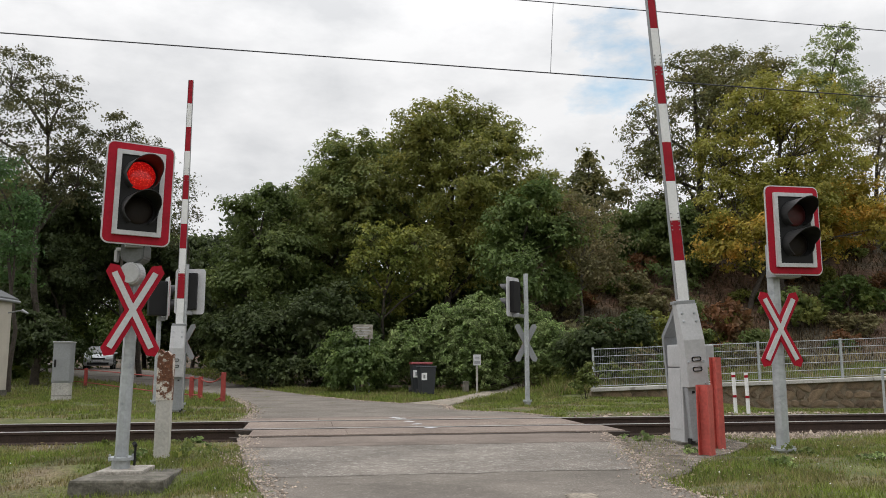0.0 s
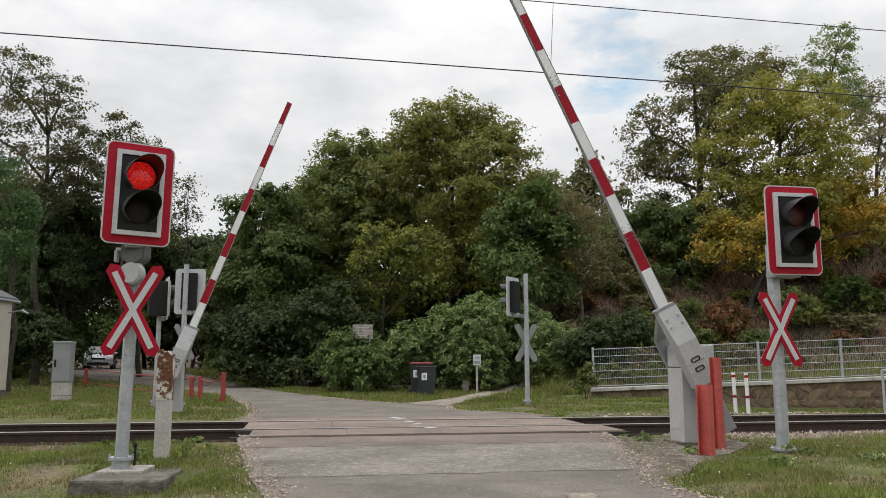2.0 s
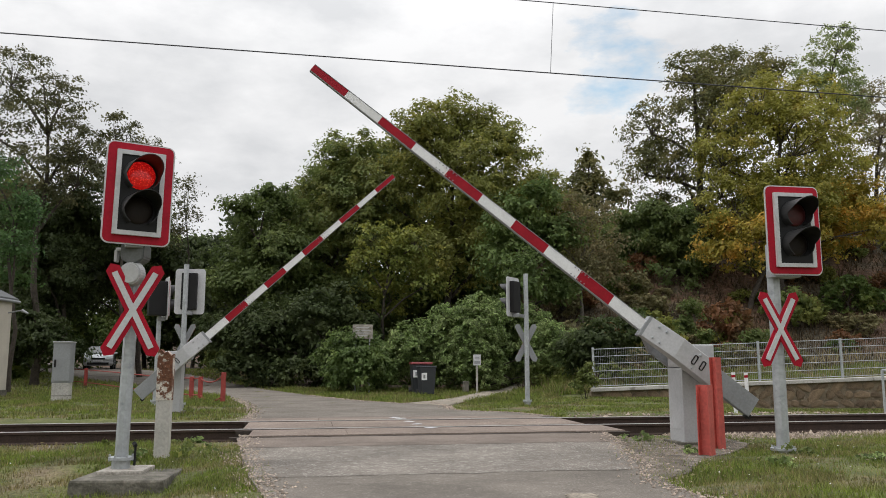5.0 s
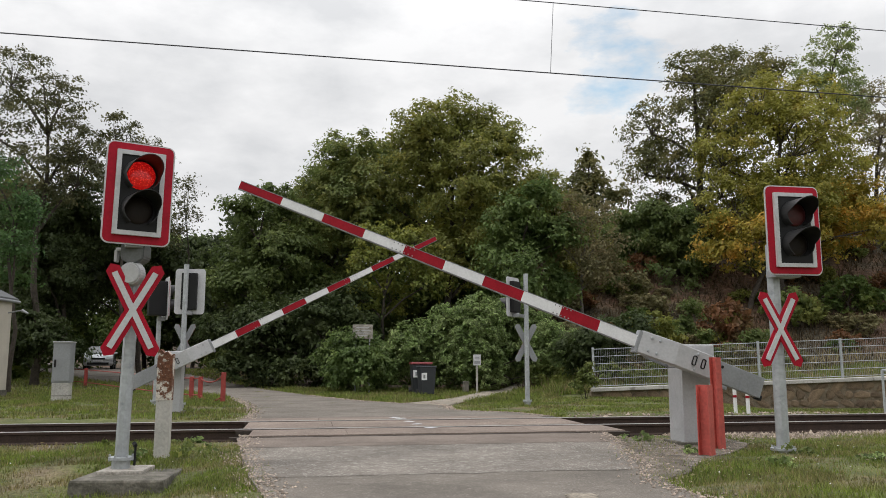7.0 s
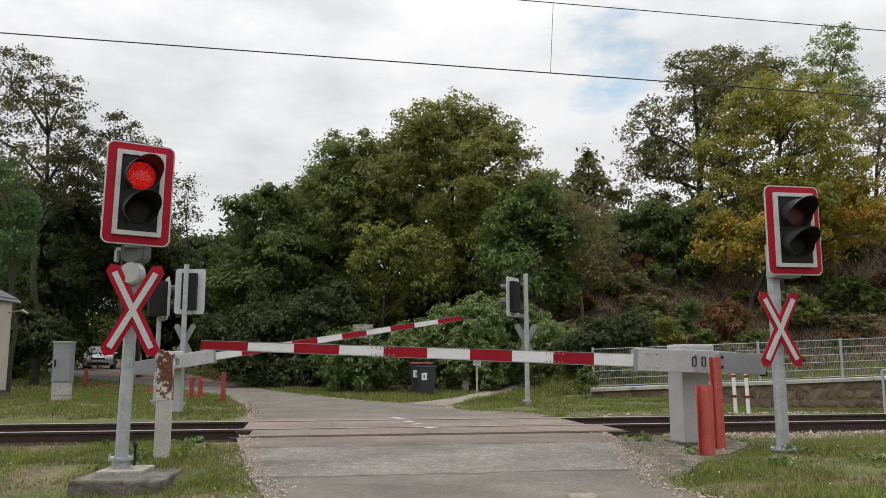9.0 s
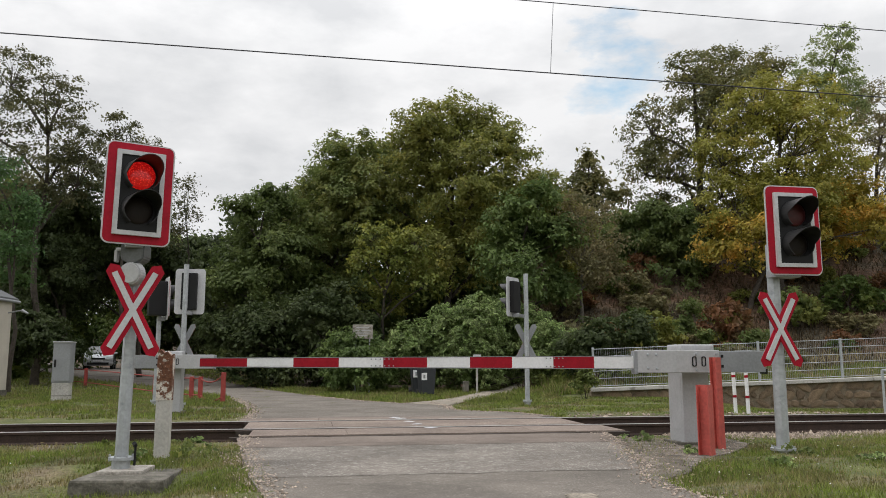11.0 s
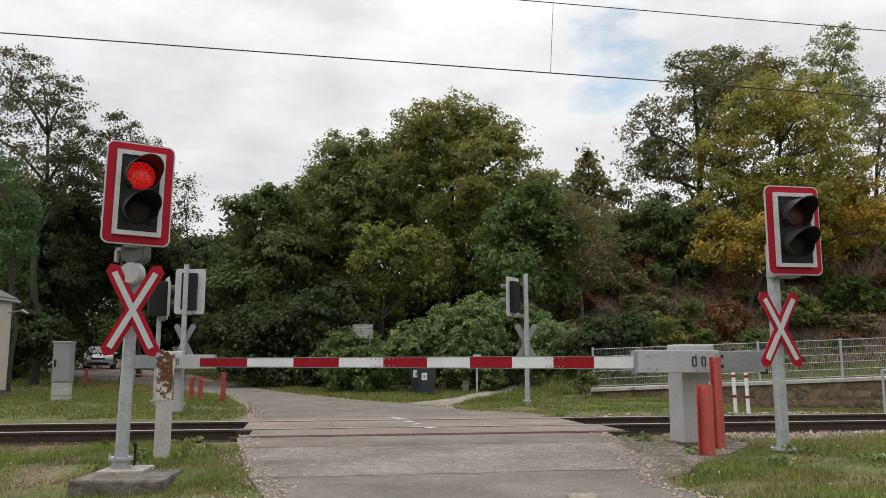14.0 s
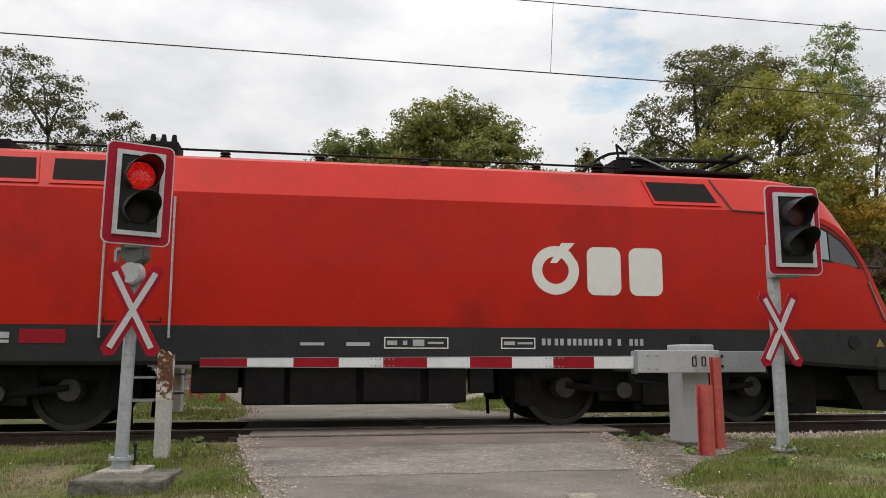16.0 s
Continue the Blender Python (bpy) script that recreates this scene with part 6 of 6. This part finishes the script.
        for dx in (-1.5, 1.5):
            w = new("wheelset")
            w.parent, w.location = L, (c + dx, 0, 0.565)
            for s in (-1, 1):
                bm = tubes(((0, s * 0.70, 0), (0, s * 0.725, 0), 0.53, 0.53), n=40)
                part("wheel_disc", bm, "wheel", w)
                bm = bmesh.new()
                ring_prism(bm, arc(0.565, 0, 351, 39), arc(0.48, 0, 351, 39), s * 0.69, s * 0.80)
                part("tyre", bm, "tread", w, "steel tyre")
                bm = tubes(((0, s * 0.72, 0), (0, s * 0.86, 0), 0.16, 0.11), n=16)
                part("hub", bm, "wheel", w)
            part("axle", tubes(((0, -0.7, 0), (0, 0.7, 0), 0.09), n=10), "wheel", w)
            part("brake_disc", tubes(((0, -0.3, 0), (0, -0.2, 0), 0.35), n=20), "wheel", w)
            wheels.append((w, c + dx))
    return L, wheels


loco, wheelsets = locomotive()


# ---- hillside shrubs, weeds, grass, stones ----
def shrubs():
    rng = random.Random(21)
    kinds = []
    for k, (mt, lab) in enumerate((("leaf_brown", "withered brownish shrub on the hillside"), ("leaf_olive", "olive shrub on the hillside"), ("leaf_rust", "rust-coloured bramble on the hillside"), ("leaf_mid", "green shrub on the hillside"), ("leaf_dark", "dark shrub on the hillside"))):
        kinds.append(tree("bush", 5.0 + k * 3, 29 + k, 1.6 + float(land(5.0 + k * 3, 29 + k)), 1.2, float(land(5.0 + k * 3, 29 + k)) - 0.2, 700, mt, lab, size=0.20, seed=60 + k, clumps=26, trunk=0.03))
    n = 0
    while n < 300:
        x, y = rng.uniform(3.5, 34), rng.uniform(26, 52)
        e = float(bank(x, y))
        if e < 3.4 or e > 22:
            continue
        k = rng.choices((0, 1, 2, 3, 4), (4, 2, 3, 2, 3))[0]
        o = copy_thing(kinds[k], pose(x, y, float(land(x, y)) - 0.1, 0, 0, rng.uniform(0, 360)))
        s = rng.uniform(0.3, 0.85)
        o.scale = (s, s, s * rng.uniform(0.6, 1.0))
        n += 1
    # wood floor on the far left and centre
    n = 0
    while n < 46:
        x, y = rng.uniform(-32, 3), rng.uniform(27, 60)
        if in_road(np.array([x]), np.array([y]))[0] or in_road(np.array([x + 1.5]), np.array([y]))[0] or in_road(np.array([x - 1.5]), np.array([y]))[0]:
            continue
        if x < -9 - 0.75 * (y - 27) + 4 and y < 44 and x > -16:
            continue
        if abs(x / y + 0.425) < 0.075 and y < 53 or -0.4 < x / y < -0.29:
            continue
        o = copy_thing(kinds[rng.choice((3, 4, 4, 4))], pose(x, y, float(land(x, y)) - 0.1, 0, 0, rng.uniform(0, 360)))
        s = rng.uniform(0.7, 1.6)
        o.scale = (s, s, s)
        n += 1


shrubs()


def blades(name, x0, x1, y0, y1, count, hgt, material, label, seed, extra=None, wide=0.006):
    rng = np.random.default_rng(seed)
    x, y = rng.uniform(x0, x1, count), rng.uniform(y0, y1, count)
    patch = np.array([noise.noise((a * 0.9, b * 0.9, seed)) for a, b in zip(x, y)])
    jx, jy = rng.normal(0, 0.09, count), rng.normal(0, 0.09, count)
    keep = ~in_road(x + jx, y + jy) & ~in_road(x + jx, y + jy, PATH) & (np.abs(across(x, y)) > 1.75 + 0.65 * (x > 2.3)) & (patch > -0.62 + 0.66 * rng.random(count))
    keep &= ~in_road(x, y, APRON) | (rng.random(count) < 0.2)
    if extra is not None:
        keep &= extra(x, y)
    x, y, patch = x[keep], y[keep], patch[keep]
    z = land(x, y) - 0.01
    n = len(x)
    a = rng.uniform(0, 2 * np.pi, n)
    h = hgt * rng.uniform(0.4, 1.3, n) * (1 + 0.6 * np.clip(patch, -0.4, 0.8))
    lean = rng.uniform(0.1, 0.75, n) * h
    b = rng.uniform(0, 2 * np.pi, n)
    dx, dy = np.cos(a) * wide, np.sin(a) * wide
    v = np.stack([np.stack([x - dx, y - dy, z], -1), np.stack([x + dx, y + dy, z], -1), np.stack([x + np.cos(b) * lean, y + np.sin(b) * lean, z + h], -1)], 1).reshape(-1, 3)
    ob = quick_mesh(name, v, np.arange(n * 3).reshape(-1, 3), material)
    tagged(ob, label, "grass", kind="stuff")


def behind_fence(x, y):
    return bank(x, y) > 0.35


blades("grass", -7.5, -1.0, 4.6, 11.3, 95000, 0.06, "grass", "short patchy green grass beside the road", 71)
blades("grass", 1.6, 8.5, 4.6, 11.6, 95000, 0.058, "grass", "short green grass beside the road", 72)
blades("dry_grass", -7.5, 8.5, 4.6, 11.4, 50000, 0.05, "drygrass", "dry straw-coloured grass tufts", 73)
blades("grass", -16, -3.2, 14.2, 27, 70000, 0.075, "grass", "green grass beyond the track", 74, wide=0.014)
blades("grass", 0.2, 16, 14.2, 23, 80000, 0.055, "grass", "green grass between track and wall", 75, lambda x, y: ~behind_fence(x, y), wide=0.013)
blades("grass", 3.2, 24, 23, 27, 60000, 0.24, "grass", "longer grass behind the fence", 76, lambda x, y: behind_fence(x, y) & (bank(x, y) < 3.6), wide=0.018)
blades("dry_grass", 3.2, 24, 23, 29, 6000, 0.34, "drygrass", "dry tall grass behind the fence", 77, behind_fence, wide=0.02)
blades("grass", -7, 3.3, 20, 28, 40000, 0.11, "grass", "rough grass verge under the bushes", 78, wide=0.016)
blades("grass", -26, -6, 27, 48, 36000, 0.12, "grass", "shaded grass beside the lane", 80, wide=0.022)


blades("bramble_thicket", 2.5, 36, 25, 50, 50000, 0.28, "bramble", "dry brown bramble stalks on the hillside", 79, lambda x, y: bank(x, y) > 3.0, wide=0.03)


def weeds():
    spots = [(-2.72, 8.5, 0.16), (-3.2, 8.4, 0.10), (-3.0, 10.0, 0.08), (-3.3, 10.2, 0.09), (2.74, 8.9, 0.09), (2.55, 10.2, 0.11), (3.9, 8.8, 0.12), (4.5, 8.4, 0.10), (-4.6, 7.2, 0.10), (5.2, 7.6, 0.09), (3.3, 7.9, 0.1), (-5.4, 7.4, 0.13), (-3.9, 9.6, 0.1)]
    for k, (x, y, r) in enumerate(spots):
        rng = np.random.default_rng(90 + k)
        c = rng.normal(size=(7, 3)) * r * np.array([0.8, 0.8, 0.25]) + np.array([0, 0, r * 0.5])
        v, f = leaf_cloud(rng, c, np.full(7, r * 0.5), 90, 0.03, 0.6)
        ob = quick_mesh("weed", v, f, "leaf_bush" if k % 3 else "leaf_mid")
        ob.location = at(x, y)
        tagged(ob, "low broad-leaved weed in the grass", "weed", "weeds beside the road", "stuff")


weeds()


def ballast():
    rng = np.random.default_rng(44)
    n = 24000
    s = rng.uniform(-9, 11, n)
    side = rng.random(n)
    d = np.where(side < 0.6, rng.uniform(-2.75, -0.9, n), np.where(side < 0.8, rng.uniform(-0.66, 0.66, n), rng.uniform(0.9, 2.3, n)))
    keep = ((s < -3.4 + 0.0) | (s > 2.9)) & ~((s < -3.4) & (d < -0.8) & (rng.random(n) < 0.99)) & ~((d > 0.9) & ((s < 0) | (rng.random(n) < 0.5)))
    s, d = s[keep], d[keep]
    x, y = -0.131 + s * CT - d * ST, 12.616 + s * ST + d * CT
    z = land(x, y) + 0.004
    r = rng.uniform(0.015, 0.042, len(x))
    base = np.array([(1, 0, 0), (-1, 0, 0), (0, 1, 0), (0, -1, 0), (0, 0, 1), (0, 0, -1)], float)
    tri = np.array([(4, 0, 2), (4, 2, 1), (4, 1, 3), (4, 3, 0), (5, 2, 0), (5, 1, 2), (5, 3, 1), (5, 0, 3)])
    v = base[None] * r[:, None, None] * rng.uniform(0.6, 1.25, (len(x), 6, 1)) + rng.normal(size=(len(x), 6, 3)) * r[:, None, None] * 0.25 + np.stack([x, y, z], -1)[:, None]
    f = tri[None] + (np.arange(len(x)) * 6)[:, None, None]
    ob = quick_mesh("ballast", v.reshape(-1, 3), f.reshape(-1, 3), "stone")
    tagged(ob, "loose brownish ballast stones along the rails", "stones", kind="stuff")


ballast()


def edge_gravel():
    """Loose pebbles crumbling from the road's edges."""
    rng = np.random.default_rng(47)
    pts = []
    for i in range(len(ROAD)):
        (x0, y0), (x1, y1) = ROAD[i - 1], ROAD[i]
        if min(y0, y1) < 2 or max(y0, y1) > 24:
            continue
        n = int(220 * math.hypot(x1 - x0, y1 - y0))
        u = rng.random(n)
        pts.append(np.stack([x0 + (x1 - x0) * u + rng.normal(0, 0.12, n), y0 + (y1 - y0) * u + rng.normal(0, 0.12, n)], -1))
    c = np.concatenate(pts)
    c = c[np.abs(across(c[:, 0], c[:, 1])) > 1.5]
    inside = in_road(c[:, 0], c[:, 1])
    z = np.where(inside, np.array([road_z(a, b) for a, b in c]) + 0.004, land(c[:, 0], c[:, 1]) + 0.008)
    r = rng.uniform(0.006, 0.02, len(c))
    base = np.array([(1, 0, 0), (-1, 0, 0), (0, 1, 0), (0, -1, 0), (0, 0, 0.7), (0, 0, -0.7)], float)
    tri = np.array([(4, 0, 2), (4, 2, 1), (4, 1, 3), (4, 3, 0), (5, 2, 0), (5, 1, 2), (5, 3, 1), (5, 0, 3)])
    v = base[None] * r[:, None, None] * rng.uniform(0.6, 1.25, (len(c), 6, 1)) + np.concatenate([c, z[:, None]], 1)[:, None]
    f = tri[None] + (np.arange(len(c)) * 6)[:, None, None]
    tagged(quick_mesh("edge_gravel", v.reshape(-1, 3), f.reshape(-1, 3), "stone"), "loose pebbles along the crumbling road edges", "gravel", kind="stuff")


edge_gravel()


def apron_stones():
    """Pebbles strewn over the bare ground by the barrier column."""
    rng = np.random.default_rng(48)
    n = 1500
    c = np.stack([rng.uniform(1.6, 3.9, n), rng.uniform(6.8, 10.8, n)], -1)
    c = c[in_road(c[:, 0] + rng.normal(0, 0.12, n), c[:, 1] + rng.normal(0, 0.12, n), APRON) & (across(c[:, 0], c[:, 1]) < -1.6)]
    z = np.maximum(land(c[:, 0], c[:, 1]) + 0.022, np.where(in_road(c[:, 0], c[:, 1]), -0.035, -1.0))
    r = rng.uniform(0.004, 0.015, len(c))
    base = np.array([(1, 0, 0), (-1, 0, 0), (0, 1, 0), (0, -1, 0), (0, 0, 0.7), (0, 0, -0.7)], float)
    tri = np.array([(4, 0, 2), (4, 2, 1), (4, 1, 3), (4, 3, 0), (5, 2, 0), (5, 1, 2), (5, 3, 1), (5, 0, 3)])
    v = base[None] * r[:, None, None] * rng.uniform(0.6, 1.25, (len(c), 6, 1)) + np.concatenate([c, z[:, None]], 1)[:, None]
    f = tri[None] + (np.arange(len(c)) * 6)[:, None, None]
    tagged(quick_mesh("loose_pebbles", v.reshape(-1, 3), f.reshape(-1, 3), "stone"), "loose pebbles on bare ground round the column", "gravel", kind="stuff")


apron_stones()


def litter():
    """Small fallen leaves and pale flower heads in the grass."""
    rng = np.random.default_rng(55)
    for name, n, mt, size, lab in (("fallen_leaves", 700, "leaf_brown", 0.022, "small fallen brown leaves in the grass"), ("clover_flowers", 420, "white", 0.009, "tiny pale flower heads in the grass")):
        x, y = rng.uniform(-7.5, 8.5, n), rng.uniform(4.8, 11, n)
        k = ~in_road(x, y) & (np.abs(across(x, y)) > 2.0)
        x, y = x[k], y[k]
        z = land(x, y) + rng.uniform(0.03, 0.06, len(x))
        c = np.stack([x, y, z], -1)
        a = rng.uniform(0, 6.28, len(x))
        u = np.stack([np.cos(a), np.sin(a), rng.uniform(-0.4, 0.4, len(x))], -1) * size
        w = np.stack([-np.sin(a), np.cos(a), rng.uniform(-0.4, 0.6, len(x))], -1) * size * 0.7
        v = np.stack([c - u, c + w, c + u, c - w], 1).reshape(-1, 3)
        tagged(quick_mesh(name, v, np.arange(len(x) * 4).reshape(-1, 4), mt), lab, "litter", kind="stuff")


litter()


def cracks():
    rng = random.Random(31)
    for sx, sy, ex, ey, w in ((-2.2, 9.55, 1.5, 10.15, 0.018), (-1.9, 7.9, -0.2, 8.1, 0.012), (-1.3, 6.55, 0.9, 6.75, 0.012), (0.6, 8.0, 1.9, 7.2, 0.010), (0.95, 6.25, 1.3, 6.28, 0.016), (-0.3, 7.0, 1.0, 8.6, 0.008)):
        bm = bmesh.new()
        n = 26
        prev = None
        for i in range(n + 1):
            u = i / n
            x, y = sx + (ex - sx) * u + rng.uniform(-0.03, 0.03), sy + (ey - sy) * u + rng.uniform(-0.035, 0.035)
            h = 0.5 * w * rng.uniform(0.0, 1.0)
            z = road_z(x, y) + 0.0095
            cur = (bm.verts.new((x, y - h, z)), bm.verts.new((x, y + h, z)))
            if prev:
                bm.faces.new((prev[0], cur[0], cur[1], prev[1]))
            prev = cur
        tagged(part("crack", bm, "crack"), "dark crack in the worn asphalt", "crack", "cracks in the road", kind="structure")
    bm = bmesh.new()
    row = []
    for i in range(22):
        a = 2 * math.pi * i / 22
        r = rng.uniform(0.75, 1.15)
        x, y = 1.02 + 0.13 * r * math.cos(a), 5.98 + 0.16 * r * math.sin(a)
        row.append(bm.verts.new((x, y, road_z(x, y) + 0.008)))
    bm.faces.new(row)
    tagged(part("pothole_patch", bm, "gravel"), "small crumbled pothole in the asphalt", "pothole", kind="structure")


cracks()


def paint_marks():
    """Worn white paint at the middle of the crossing."""
    rng = random.Random(77)
    for d, s0 in ((-1.0, -0.22), (-0.3, -0.32), (0.25, -0.36), (0.98, -0.42), (1.2, -0.5)):
        bm = bmesh.new()
        row = []
        for i in range(14):
            a = 2 * math.pi * i / 14
            r = rng.uniform(0.6, 1.15)
            row.append(bm.verts.new(TRACK @ Vector((s0 + 0.10 * r * math.cos(a), d + 0.11 * r * math.sin(a), 0.003))))
        bm.faces.new(row)
        tagged(part("paint_mark", bm, "sheet"), "worn patch of white road paint", "marking", "paint marks on the crossing", kind="structure")


paint_marks()


# ---- motion ----
def motions():
    near = [(0, 86), (0.5, 80.3), (1, 75), (1.5, 69.8), (2, 64.6), (2.5, 59.7), (3, 54.8), (3.5, 49.7), (4, 45.2), (4.5, 40.9), (5, 36.7), (5.5, 32.5), (6, 28.4), (6.5, 24.4), (7, 20.3), (7.5, 15.8), (8, 11), (8.5, 6.2), (9, 1.9), (9.25, 0.1), (9.4, 0), (16, 0)]
    far = [(0, 90), (0.5, 84.9), (1, 79.6), (1.5, 74.4), (2, 69.5), (2.5, 64.7), (3, 60), (3.5, 55.3), (4, 50.8), (4.5, 46.8), (5, 42.8), (5.5, 38.8), (6, 34.8), (6.5, 30.8), (7, 26.8), (7.5, 22.4), (8, 18), (8.5, 13.6), (9, 9.2), (9.5, 4.6), (10, 0.4), (10.2, 0), (16, 0)]
    ahead = -1.665  # the locomotive's middle at the end, along the track
    v = 24.9
    walk(loco, [(t, TRACK @ pose(ahead + v * (t - 16.0), 0, 0)) for t in [0, 2, 4, 6, 8, 10, 12, 14, 15, 15.5, 16]])
    for w, x in wheelsets:
        walk(w, [(0, pose(x, 0, 0.565))] + [(15.2 + k / 30, pose(x, 0, 0.565, 0, math.degrees(v / 0.565 * k / 30), 0)) for k in range(25)])
    walk(near_boom, [(t, pose(0, 0, 0.943, 0, a, 0)) for t, a in near])
    walk(far_boom, [(t, pose(0, 0, 0.943, 0, -a, 0)) for t, a in far])


motions()
